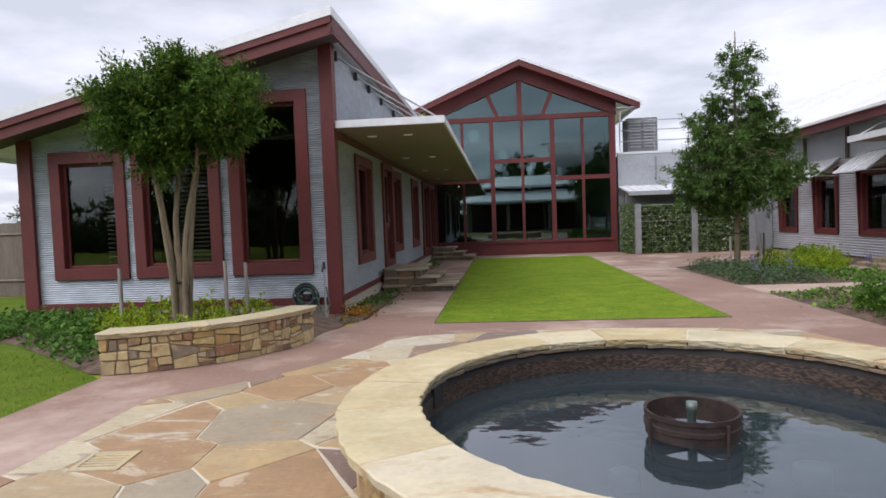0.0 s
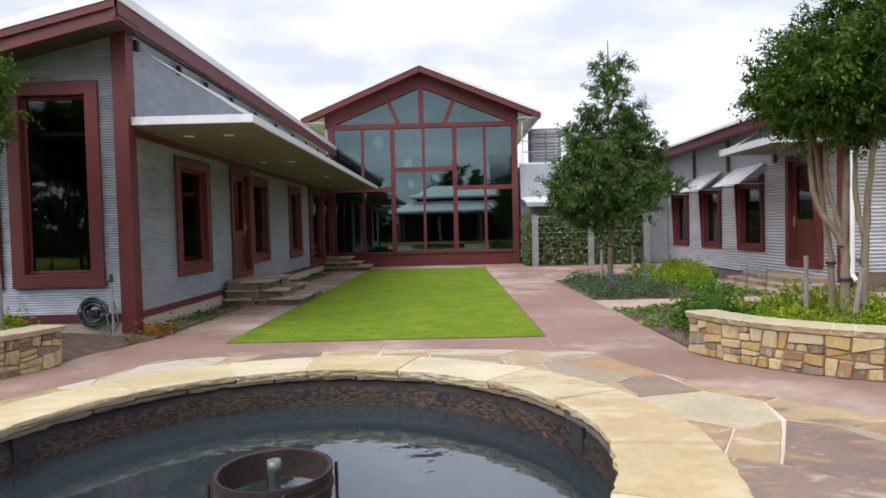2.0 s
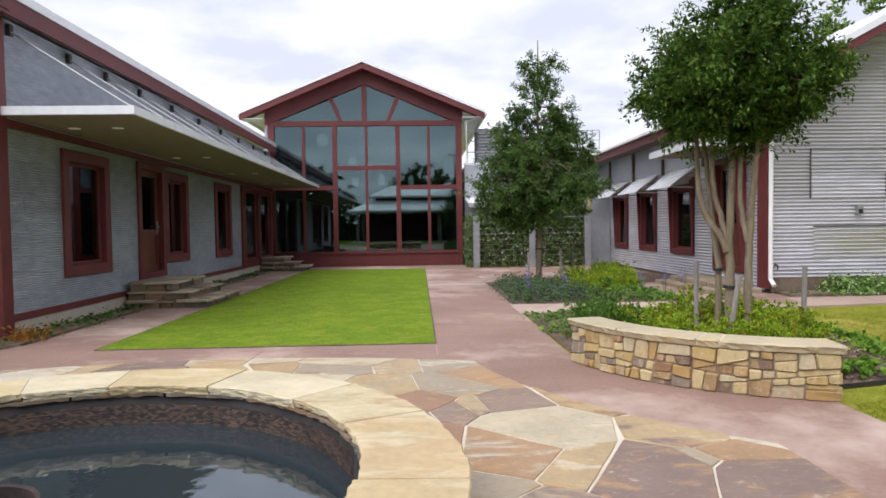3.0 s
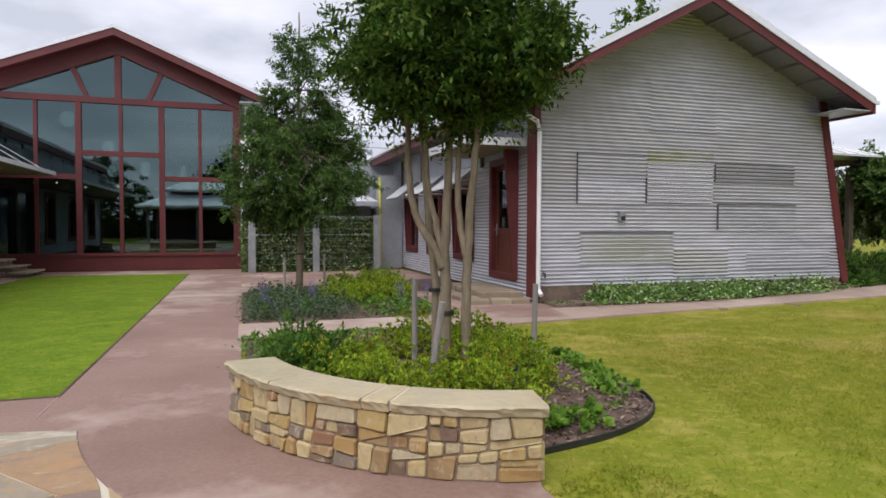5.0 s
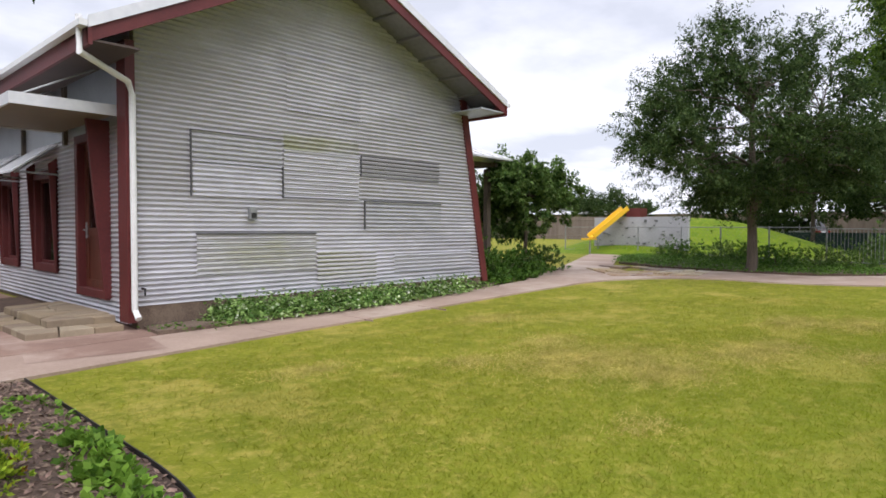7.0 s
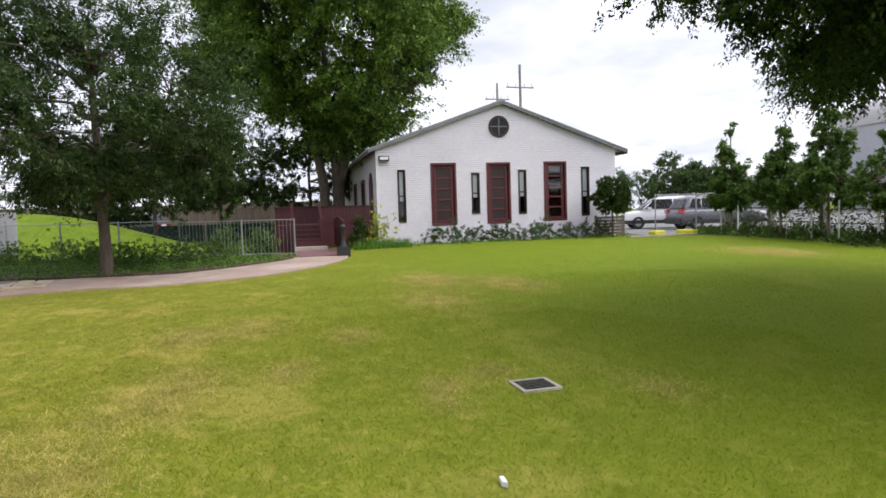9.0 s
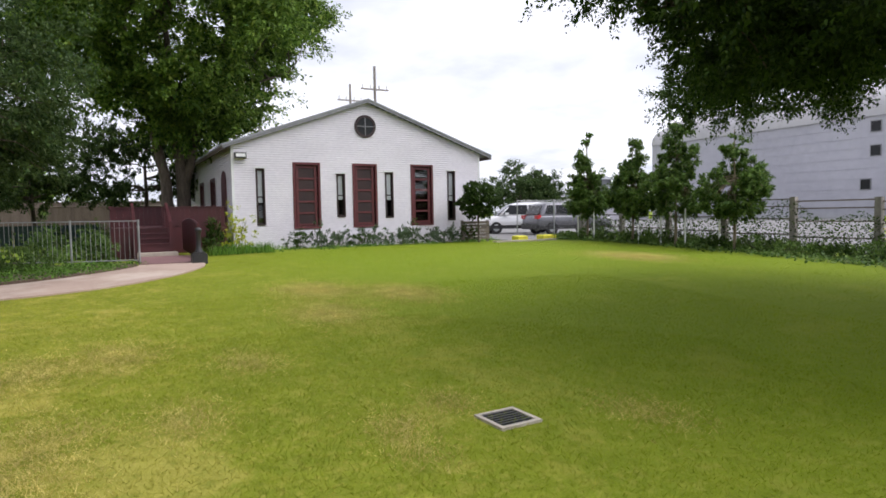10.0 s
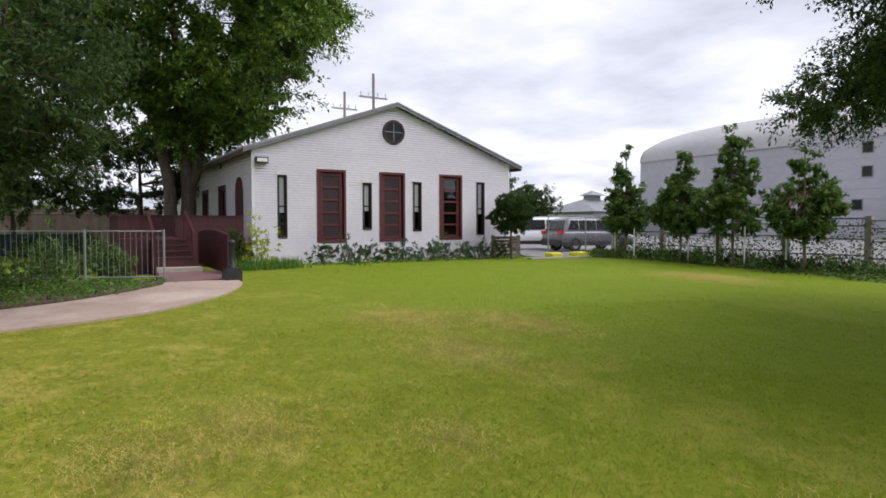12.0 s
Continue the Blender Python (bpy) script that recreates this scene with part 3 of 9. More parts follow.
M_LEAF_VINE = leaf_material("vine_leaf", (0.015, 0.03, 0.008), (0.10, 0.14, 0.05), (0.55, 0.56, 0.42), 0.2)
M_LEAF_DEEP = leaf_material("deep_groundcover_leaf", (0.016, 0.045, 0.007), (0.070, 0.135, 0.022))
M_FLOWER = leaf_material("purple_flower", (0.09, 0.05, 0.22), (0.20, 0.12, 0.42))
M_LEAF_GOLD = leaf_material("golden_leaf", (0.12, 0.16, 0.01), (0.34, 0.36, 0.03), (0.50, 0.46, 0.04))

# near-black maroon: panel shade put into colour; also plain dark window trim
M_SHADE_TRIM = surface("panel_shade_and_dark_trim", (0.018, 0.009, 0.009), (0.036, 0.016, 0.016), 2, 30, 0.7, 0.05)
M_LAMP, n_, l_, p_ = nodes_of("lit_lamp_lens")
p_.inputs["Base Color"].default_value = (0.5, 0.47, 0.41, 1)
p_.inputs["Emission Color"].default_value = (1.0, 0.90, 0.72, 1)
p_.inputs["Emission Strength"].default_value = 0.08

# ---------------------------------------------------------------- ground and paving
def ground_sheet():
    xs = [-600, -200, -60, -20, 0, 9] + [14 + 1.5 * i for i in range(13)] + [40, 60, 120, 300, 700]
    ys = [-600, -200, -60, -20, -8, 0, 8, 16, 24, 40, 80, 250, 700]
    g = Geo()
    v = [(x, y, grade(x) - 0.03) for y in ys for x in xs]
    n = len(xs)
    g.add(v, [(j * n + i, j * n + i + 1, (j + 1) * n + i + 1, (j + 1) * n + i) for j in range(len(ys) - 1) for i in range(n - 1)])
    single("ground", g, M_LAWN, (0, 0, 0), "mown lawn ground with straw-coloured dry patches", "lawn", kind="structure")


ground_sheet()


def arc_through(a, b, c, n=16):
    """Points along the circle through three points, from a to c, and its centre and radius."""
    (ax, ay), (bx, by), (cx, cy) = a, b, c
    d = 2 * (ax * (by - cy) + bx * (cy - ay) + cx * (ay - by))
    ux = ((ax * ax + ay * ay) * (by - cy) + (bx * bx + by * by) * (cy - ay) + (cx * cx + cy * cy) * (ay - by)) / d
    uy = ((ax * ax + ay * ay) * (cx - bx) + (bx * bx + by * by) * (ax - cx) + (cx * cx + cy * cy) * (bx - ax)) / d
    r = math.hypot(ax - ux, ay - uy)
    t0, t1 = math.atan2(ay - uy, ax - ux), math.atan2(cy - uy, cx - ux)
    while t1 - t0 > math.pi:
        t1 -= 2 * math.pi
    while t1 - t0 < -math.pi:
        t1 += 2 * math.pi
    return [(ux + r * math.cos(t0 + (t1 - t0) * i / n), uy + r * math.sin(t0 + (t1 - t0) * i / n)) for i in range(n + 1)], (ux, uy), r, t0, t1


def mirror(pts):
    return [(2 * X0 - x, y) for x, y in pts]


PLANTER_ARC, PLANTER_C, PLANTER_R, PLANTER_T0, PLANTER_T1 = arc_through((5.12, 7.88), (5.74, 6.71), (6.98, 6.02))

PLANTER_FOOT = [(PLANTER_C[0] + (PLANTER_R - 0.12) * math.cos(PLANTER_T0 + (PLANTER_T1 - PLANTER_T0) * k / 16), PLANTER_C[1] + (PLANTER_R - 0.12) * math.sin(PLANTER_T0 + (PLANTER_T1 - PLANTER_T0) * k / 16)) for k in range(17)]
right_edge = [(6.95, -6.0), (6.95, 6.0)] + PLANTER_FOOT[::-1] + [(5.22, 8.4), (5.25, 11.65), (5.25, 25.9)]
court = right_edge + [(-1.85, 25.9), (-1.85, 9.6), (-2.25, 8.4)] + mirror(PLANTER_FOOT) + [(2 * X0 - 6.95, 6.0), (2 * X0 - 6.95, -6.0)]
single("pavement", Geo().prism(court, -0.12, 0.0), M_PINK, (0, 0, 0), "salmon-tinted concrete court paving with pale scuffs", "pavement", kind="structure")


M_PATH = surface("worn_beige_concrete", (0.30, 0.215, 0.168), (0.42, 0.315, 0.25), 0.8, 30, 0.85, 0.08, third=(0.48, 0.39, 0.32))


def ribbon(name, rows, label, lift=0.0, material=M_PATH):
    pts = smooth_line(rows, 8)
    g, left, right = Geo(), [], []
    for i, (x, y, w) in enumerate(pts):
        a, b = pts[max(i - 1, 0)], pts[min(i + 1, len(pts) - 1)]
        d = Vector((b[0] - a[0], b[1] - a[1])).normalized()
        left.append((x - d.y * w / 2, y + d.x * w / 2))
        right.append((x + d.y * w / 2, y - d.x * w / 2))
    v = []
    for p, q in zip(left, right):
        v += [(*p, grade(p[0]) - 0.1), (*p, grade(p[0]) + lift), (*q, grade(q[0]) + lift), (*q, grade(q[0]) - 0.1)]
    f = []
    for i in range(len(pts) - 1):
        a = 4 * i
        f += [(a + k, a + k + 1, a + 5 + k, a + 4 + k) for k in range(3)]
    g.add(v, f)
    return single(name, g, material, (pts[0][0], pts[0][1], 0), label, "path", kind="structure")


ribbon("path", [(5.2, 12.3, 1.3), (8, 12.3, 1.35), (10.5, 12.58, 1.3), (13.0, 12.80, 1.1), (16.2, 13.08, 1.05), (19.8, 13.27, 1.35), (22.4, 13.15, 1.7),
                (24.4, 11.9, 2.1), (25.15, 10.2, 2.2), (25.05, 8.5, 2.0), (25.7, 6.9, 2.15), (27.0, 5.6, 2.05), (28.4, 4.75, 1.75), (29.4, 4.55, 1.6)], "salmon concrete garden path curving round the lawn", 0.004)
ribbon("path_branch", [(21.5, 13.5, 1.5), (25, 14.6, 1.6), (28, 15.8, 1.5), (33, 18, 1.4)], "salmon path leading to the play area", 0.0)
ribbon("door_path", [(9.9, 12.3, 1.5), (10.05, 13.2, 1.5), (10.05, 13.75, 1.6)], "salmon concrete landing before the side door", 0.008, M_PINK)

def path_flags():
    """Loose-laid pale flagstones where the garden paths meet."""
    rng = random.Random(8)
    for cell in crazy([(23.3, 12.7), (24.6, 10.7), (26.1, 10.9), (26.2, 12.6), (27.2, 14.6), (25.0, 14.5)], 0.25, 0.9, rng, 0.5, []):
        ring = inset(cell, 0.03)
        if len(ring) > 2 and rng.random() < 0.85:
            x, y = ring[0]
            single("path_flagstone", Geo().slab(ring, grade(x) - 0.05, grade(x) + 0.025, 0.008), M_FLAG, (x, y, grade(x)), "pale flagstone laid in the garden path", "flagstone", "path flagstones")


path_flags()

# joints scored across the concrete
M_JOINT = surface("worn_joint", (0.27, 0.18, 0.155), (0.40, 0.29, 0.25), 3, 30, 0.9, 0.1)
joints = Geo()
for y in (10.6, 12.2, 13.8, 15.4, 17.0, 18.6, 20.2, 21.8, 23.4):
    joints.box(3.70, 5.22, y, y + 0.012, -0.02, 0.003)
    joints.box(-1.84, -0.70, y + 0.4, y + 0.412, -0.02, 0.003)
for x in (-0.7, 1.48, 3.66):
    joints.box(x, x + 0.012, 8.36, 9.06, -0.02, 0.003)
for x in (12.2, 14.0, 15.8):
    joints.box(x, x + 0.014, 12.15, 12.9, grade(x) - 0.02, grade(x) + 0.007)
single("paving_joint", joints, M_JOINT, (0, 0, 0), "pale scored joints across the salmon paving", "joint", kind="structure")

# ---------------------------------------------------------------- court lawn
LAWN = (-0.68, 3.655, 9.08, 24.0)
g = Geo().prism([(LAWN[0], LAWN[2]), (LAWN[1], LAWN[2]), (LAWN[1], LAWN[3]), (LAWN[0], LAWN[3])], -0.08, 0.012)
x0_, x1_, y0_, y1_ = LAWN
single("lawn_edge", Geo().box(x0_ - 0.022, x1_ + 0.022, y0_ - 0.022, y0_, -0.05, 0.010).box(x0_ - 0.022, x0_, y0_, y1_, -0.05, 0.010).box(x1_, x1_ + 0.022, y0_, y1_, -0.05, 0.010), M_MULCH, (1.5, 9.0, 0), "dark cut soil edge round the court lawn", "edging", kind="structure")
single("court_lawn", g, M_COURT_LAWN, (0, 0, 0), "bright green rectangular mown court lawn", "lawn", kind="structure")


# ---------------------------------------------------------------- cladding, windows, roofs
def cuts(s0, s1, z, holes):
    spans = [(s0, s1)]
    for h0, h1, z0, z1 in holes:
        if z0 < z < z1:
            out = []
            for a, b in spans:
                if h1 <= a or h0 >= b:
                    out.append((a, b))
                    continue
                if a < h0:
                    out.append((a, h0))
                if b > h1:
                    out.append((h1, b))
            spans = out
    return spans


def siding(p, u, n, limits, z0, z1, holes=(), pitch=0.076, amp=0.010, per=6):
    """Horizontally corrugated sheet: rows follow a wave; limits(z) gives the extent along u."""
    g = Geo()
    rows = int((z1 - z0) / pitch * per)
    dz = (z1 - z0) / rows
    wave = [amp * math.cos(2 * math.pi * i / per) for i in range(rows + 1)]
    for i in range(rows):
        za, zb = z0 + i * dz, z0 + (i + 1) * dz
        lim = limits((za + zb) / 2)
        if lim[1] - lim[0] < 0.02:
            continue
        for a, b in cuts(lim[0], lim[1], (za + zb) / 2, holes):
            q = [(p[0] + u[0] * s + n[0] * d, p[1] + u[1] * s + n[1] * d, z) for s, d, z in ((a, wave[i], za), (b, wave[i], za), (b, wave[i + 1], zb), (a, wave[i + 1], zb))]
            g.add(q, [(0, 1, 2, 3)])
    return g


def lap_siding(p, u, n, limits, z0, z1, holes=(), pitch=0.088, amp=0.020, groove=0.05):
    """Lapped boards, each with a deep shadow gap above it."""
    g = Geo()
    rows = int((z1 - z0) / pitch)
    dz = (z1 - z0) / rows
    for i in range(rows):
        za, zb = z0 + i * dz, z0 + (i + 1) * dz
        lim = limits((za + zb) / 2)
        if lim[1] - lim[0] < 0.02:
            continue
        prof = ((-groove, za), (amp, za + 0.001), (amp * 0.5, za + dz * 0.66), (-groove, za + dz * 0.67), (-groove, zb))
        for a, b in cuts(lim[0], lim[1], (za + zb) / 2, holes):
            q = [(p[0] + u[0] * s + n[0] * d, p[1] + u[1] * s + n[1] * d, z) for d, z in prof for s in (a, b)]
            g.add(q, [(2 * k, 2 * k + 1, 2 * k + 3, 2 * k + 2) for k in range(4)])
    return g


def wall_boxes(p, u, n, s0, s1, z0, z1, holes, d0=-0.16, d1=-0.02):
    g = Geo()
    edges = sorted({s0, s1, *[h[0] for h in holes], *[h[1] for h in holes]})
    for a, b in zip(edges, edges[1:]):
        m = (a + b) / 2
        if not s0 < m < s1:
            continue
        zs = [z0]
        for h in sorted((h for h in holes if h[0] < m < h[1]), key=lambda h: h[2]):
            zs += [h[2], h[3]]
        zs.append(z1)
        for k in range(0, len(zs), 2):
            if zs[k + 1] - zs[k] > 0.01:
                g.obox(p, u, n, a, b, d0, d1, zs[k], zs[k + 1])
    return g


def board_frame(p, u, n, s0, s1, z0, z1, w, d0, d1):
    """A mitred frame of four boards, its front edges slightly eased."""
    e = min(0.008, w * 0.2)
    loops = ((s0, s1, z0, z1, d0), (s0, s1, z0, z1, d1 - e), (s0 + e, s1 - e, z0 + e, z1 - e, d1),
             (s0 + w - e, s1 - w + e, z0 + w - e, z1 - w + e, d1), (s0 + w, s1 - w, z0 + w, z1 - w, d1 - e), (s0 + w, s1 - w, z0 + w, z1 - w, d0))
    v = []
    for a, b, c, d, o in loops:
        v += [(p[0] + u[0] * s + n[0] * o, p[1] + u[1] * s + n[1] * o, z) for s, z in ((a, c), (b, c), (b, d), (a, d))]
    m = len(loops)
    return Geo().add(v, [(4 * k + i, 4 * k + (i + 1) % 4, 4 * ((k + 1) % m) + (i + 1) % 4, 4 * ((k + 1) % m) + i) for k in range(m) for i in range(4)])


def window(parent, p, u, n, s0, s1, z0, z1, trim=0.19, material=M_RED, glass=M_GLASS, bars=0, sash=0.05, label="deep red painted window trim"):
    fr = part("window", board_frame(p, u, n, s0, s1, z0, z1, trim, -0.10, 0.045), material, parent, label)
    a, b, c, d = s0 + trim, s1 - trim, z0 + trim, z1 - trim
    part("sash", board_frame(p, u, n, a, b, c, d, sash, -0.12, -0.06), material, fr)
    if bars:
        g = Geo()
        for k in range(1, bars + 1):
            z = c + (d - c) * k / (bars + 1)
            g.obox(p, u, n, a + sash, b - sash, -0.11, -0.065, z - 0.025, z + 0.025)
        part("glazing_bar", g, material, fr)
    pane = part("pane", Geo().obox(p, u, n, a + sash * 0.6, b - sash * 0.6, -0.098, -0.090, c + sash * 0.6, d - sash * 0.6), glass, fr, "dark reflecting glass")
    pane.visible_shadow = False
    return fr


def plank_door(parent, p, u, n, s0, s1, z0, z1, trim=0.14):
    part("door_frame", board_frame(p, u, n, s0, s1, z0, z1, trim, -0.12, 0.05), M_RED, parent, "red painted door frame")
    g = Geo()
    a, b, c, d = s0 + trim, s1 - trim, z0 + 0.03, z1 - trim
    st = 0.13
    g.obox(p, u, n, a, a + st, -0.12, -0.07, c, d)
    g.obox(p, u, n, b - st, b, -0.12, -0.07, c, d)
    for za, zb in ((c, c + 0.24), (c + (d - c) * 0.38, c + (d - c) * 0.38 + 0.15), (d - st, d)):
        g.obox(p, u, n, a + st, b - st, -0.12, -0.07, za, zb)
    g.obox(p, u, n, a + st, b - st, -0.112, -0.095, c + 0.24, c + (d - c) * 0.38)
    leaf = part("door", g, M_WOOD, parent, "stained timber door with glazed upper half")
    pane = part("pane", Geo().obox(p, u, n, a + st, b - st, -0.105, -0.097, c + (d - c) * 0.38 + 0.15, d - st), M_GLASS, leaf, "dark reflecting glass")
    pane.visible_shadow = False
    h = Geo().obox(p, u, n, b - 0.10, b - 0.05, -0.07, -0.055, c + 0.95, c + 1.22)
    h.obox(p, u, n, b - 0.085, b - 0.065, -0.055, -0.015, c + 1.08, c + 1.105)
    h.obox(p, u, n, b - 0.19, b - 0.065, -0.030, -0.012, c + 1.08, c + 1.105)
    part("handle", h, M_STEEL, leaf, "dull metal lever handle")
    return leaf


def roof_slab(parent, corners, thick, material=M_ROOF, ribs=0.4, label="pale standing-seam metal roof", rib_h=0.035):
    """A sloping slab over four corners (eave a, eave b, ridge b, ridge a) with seams from eave to ridge."""
    a, b, c, d = (Vector(q) for q in corners)
    t = Vector((0, 0, thick))
    g = Geo().add([a, b, c, d, a - t, b - t, c - t, d - t], [(0, 1, 2, 3), (7, 6, 5, 4), (0, 4, 5, 1), (1, 5, 6, 2), (2, 6, 7, 3), (3, 7, 4, 0)])
    r = part("roof", g, material, parent, label)
    k = max(int((b - a).length / ribs), 1)
    s = Geo()
    e = (b - a).normalized() * 0.018
    up = Vector((0, 0, rib_h))
    for i in range(1, k):
        p0, p1 = a.lerp(b, i / k), d.lerp(c, i / k)
        s.add([p0 - e, p0 + e, p1 + e, p1 - e, p0 - e + up, p0 + e + up, p1 + e + up, p1 - e + up], [(4, 5, 6, 7), (0, 1, 5, 4), (1, 2, 6, 5), (2, 3, 7, 6), (3, 0, 4, 7)])
    part("roof_seam", s, material, r)
    return r


def beam(parent, name, a, b, width, height, material, label="", out=None):
    """A board whose top edge runs from a to b, hanging down by height, width thick along out."""
    a, b = Vector(a), Vector(b)
    if out is None:
        out = (b - a).cross(Vector((0, 0, 1))).normalized()
    o = Vector(out) * width
    h = Vector((0, 0, height))
    g = Geo().add([a, b, b + o, a + o, a - h, b - h, b + o - h, a + o - h], [(0, 1, 2, 3), (7, 6, 5, 4), (0, 4, 5, 1), (1, 5, 6, 2), (2, 6, 7, 3), (3, 7, 4, 0)])
    return part(name, g, material, parent, label)


def room(parent, x0, x1, y0, y1, z0, z1):
    """Inner floor, ceiling and far walls, so that nothing is seen through the house."""
    g = Geo()
    g.box(x0, x1, y0, y1, z0, z0 + 0.05)
    g.box(x0, x1, y0, y1, z1 - 0.05, z1)
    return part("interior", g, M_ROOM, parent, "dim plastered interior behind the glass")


# ---------------------------------------------------------------- the house with the long canopy
EX, SY = -2.39, 9.94          # east wall and south wall


def canopy_house():
    h = thing("house", (-5.2, 14.0, 0.0), "corrugated zinc house with deep red trim and a long canopy", "house")
    w0, w1 = -7.9, -2.39
    slope = 0.2414

    def top(x):
        return 4.58 + slope * (x - EX)
    # south wall
    p, u, n = (0.0, SY), (1, 0), (0, -1)
    sw = [(-7.43, -6.05, 0.75, 2.97), (-5.93, -4.36, 0.75, 3.40), (-4.20, -2.80, 0.75, 3.83)]
    part("wall", wall_boxes(p, u, n, w0, w1, 0.05, 3.1, [h_ for h_ in sw]), M_CONCRETE, h, "inner house wall")
    part("siding", siding(p, u, n, lambda z: (max(w0, EX + (z - 4.58) / slope), w1), 0.34, 4.58, sw, 0.038, 0.0085, 4), M_GALV, h, "horizontal corrugated zinc siding")
    g = Geo()
    for x0, x1 in zip([w0, -7.43, -6.05, -5.93, -4.36, -4.20, -2.80], [-7.43, -6.05, -5.93, -4.36, -4.20, -2.80, w1]):
        zb = 3.1
        for a, b, c, d in sw:
            if abs(a - x0) < 0.01:
                zb = d
        g.add([(x0, SY + 0.03, min(zb, top(x0))), (x1, SY + 0.03, min(zb, top(x1))), (x1, SY + 0.03, top(x1)), (x0, SY + 0.03, top(x0))], [(0, 1, 2, 3)])
    part("gable_backing", g, M_CONCRETE, h)
    for a, b, c, d in sw:
        window(h, p, u, n, a, b, c, d, 0.20)
    part("foundation", Geo().box(w0 - 0.02, w1 + 0.01, SY - 0.02, SY + 0.2, -0.1, 0.30).box(w1 - 0.2, w1 + 0.03, SY + 0.2, 26.0, -0.1, 0.30), M_CONCRETE, h, "tan concrete footing")
    part("base_board", Geo().box(w0, w1, SY - 0.045, SY - 0.012, 0.22, 0.345).box(EX + 0.012, EX + 0.045, SY, 26.0, 0.24, 0.345), M_RED, h)
    for x0, x1, zt in ((-7.98, -7.74, 3.2), (-2.55, -2.33, 4.55)):
        part("corner_post", Geo().box(x0, x1, SY - 0.07, SY + 0.15, 0.06, zt), M_RED, h, "deep red corner post")
    # east wall
    p, u, n = (EX, 0.0), (0, 1), (1, 0)
    ew = [(11.47, 13.01, 0.77, 2.90), (14.19, 15.53, 0.50, 2.98), (15.55, 17.0, 0.78, 2.91), (19.07, 20.6, 0.74, 2.91), (22.05, 23.95, 0.36, 3.0), (24.0, 25.9, 0.36, 3.0)]
    part("wall", wall_boxes(p, u, n, SY, 26.0, 0.05, 4.55, ew), M_CONCRETE, h)
    part("siding", siding(p, u, n, lambda z: (SY, 26.0), 0.34, 4.56, ew, 0.038, 0.0095, 4), M_GALV, h)
    for k in (0, 2, 3, 4, 5):
        window(h, p, u, n, *ew[k], 0.19 if k < 4 else 0.14)
    plank_door(h, p, u, n, *ew[1])
    part("pilaster", Geo().obox(p, u, n, 21.7, 21.95, -0.02, 0.06, 0.3, 3.0), M_RED, h)
    part("eave_board", Geo().obox(p, u, n, SY, 26.0, 0.012, 0.05, 3.02, 3.14), M_RED, h)
    part("back_wall", Geo().box(w0 - 0.1, w0, SY, 26, 0, 3.1).box(w0, w1, 25.85, 26, 0, 3.1), M_GALV, h)
    room(h, w0, w1 - 0.17, SY + 0.17, 25.8, 0.35, 3.1)
    g = Geo().box(-6.4, -6.2, 11.2, 25.5, 0.4, 3.05)
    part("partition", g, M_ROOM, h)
    # slatted blind behind the middle window
    g = Geo()
    for k in range(22):
        g.box(-5.35, -4.62, SY + 0.28, SY + 0.30, 0.95 + 0.075 * k, 0.985 + 0.075 * k)
    part("blind", g, M_GREYWOOD, h, "half-drawn slatted timber blind")
    g = Geo()
    for k in range(20):
        g.box(-6.62, -6.28, SY + 0.28, SY + 0.30, 0.95 + 0.08 * k, 0.99 + 0.08 * k)
    part("blind", g, M_GREYWOOD, h, "half-drawn slatted timber blind")
    # shed roof rising to the east
    y0, y1 = 9.30, 26.0
    xa, xb = -9.3, -2.16

    def rt(x):
        return 4.88 + slope * (x + 2.19)
    roof_slab(h, [(xa, y1, rt(xa)), (xa, y0, rt(xa)), (xb, y0, rt(xb)), (xb, y1, rt(xb))], 0.07)
    beam(h, "fascia", (xa, y0 + 0.02, rt(xa) - 0.075), (xb, y0 + 0.02, rt(xb) - 0.075), 0.04, 0.30, M_RED, "deep red rake board", (0, 1, 0))
    beam(h, "fascia", (xa, y0 - 0.02, rt(xa) - 0.075), (xb, y0 - 0.02, rt(xb) - 0.075), 0.04, 0.13, M_RED, "", (0, 1, 0))
    beam(h, "fascia", (xb - 0.05, y0, rt(xb) - 0.075), (xb - 0.05, y1, rt(xb) - 0.075), 0.05, 0.27, M_RED, "", (1, 0, 0))
    beam(h, "rake_flashing", (xa, y0 - 0.035, rt(xa) + 0.045), (xb + 0.02, y0 - 0.035, rt(xb) + 0.045), 0.03, 0.14, M_ROOF, "white metal rake flashing", (0, 1, 0))
    beam(h, "edge_flashing", (xb + 0.002, y0 - 0.004, rt(xb) + 0.04), (xb + 0.002, y1, rt(xb) + 0.04), 0.02, 0.13, M_ROOF, "white metal roof edge", (1, 0, 0))
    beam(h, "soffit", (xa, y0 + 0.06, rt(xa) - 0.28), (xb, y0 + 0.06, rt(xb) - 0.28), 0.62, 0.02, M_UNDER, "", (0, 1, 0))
    beam(h, "gutter", (xa - 0.09, y0, rt(xa) - 0.03), (xa - 0.09, y1, rt(xa) - 0.03), 0.10, 0.12, M_WHITE, "", (1, 0, 0))
    return h


def long_canopy():
    c = thing("canopy", (-1.4, 17.0, 3.2), "long flat tan-soffited canopy hung on rods from the wall", "canopy")
    x0, x1, y0, y1 = EX + 0.05, -0.50, 9.96, 26.0
    part("soffit", Geo().box(x0, x1 - 0.03, y0 + 0.03, y1, 3.155, 3.19), M_SOFFIT, c, "tan board soffit")
    part("deck", Geo().box(x0, x1 - 0.03, y0 + 0.03, y1, 3.19, 3.255), M_ROOF, c)
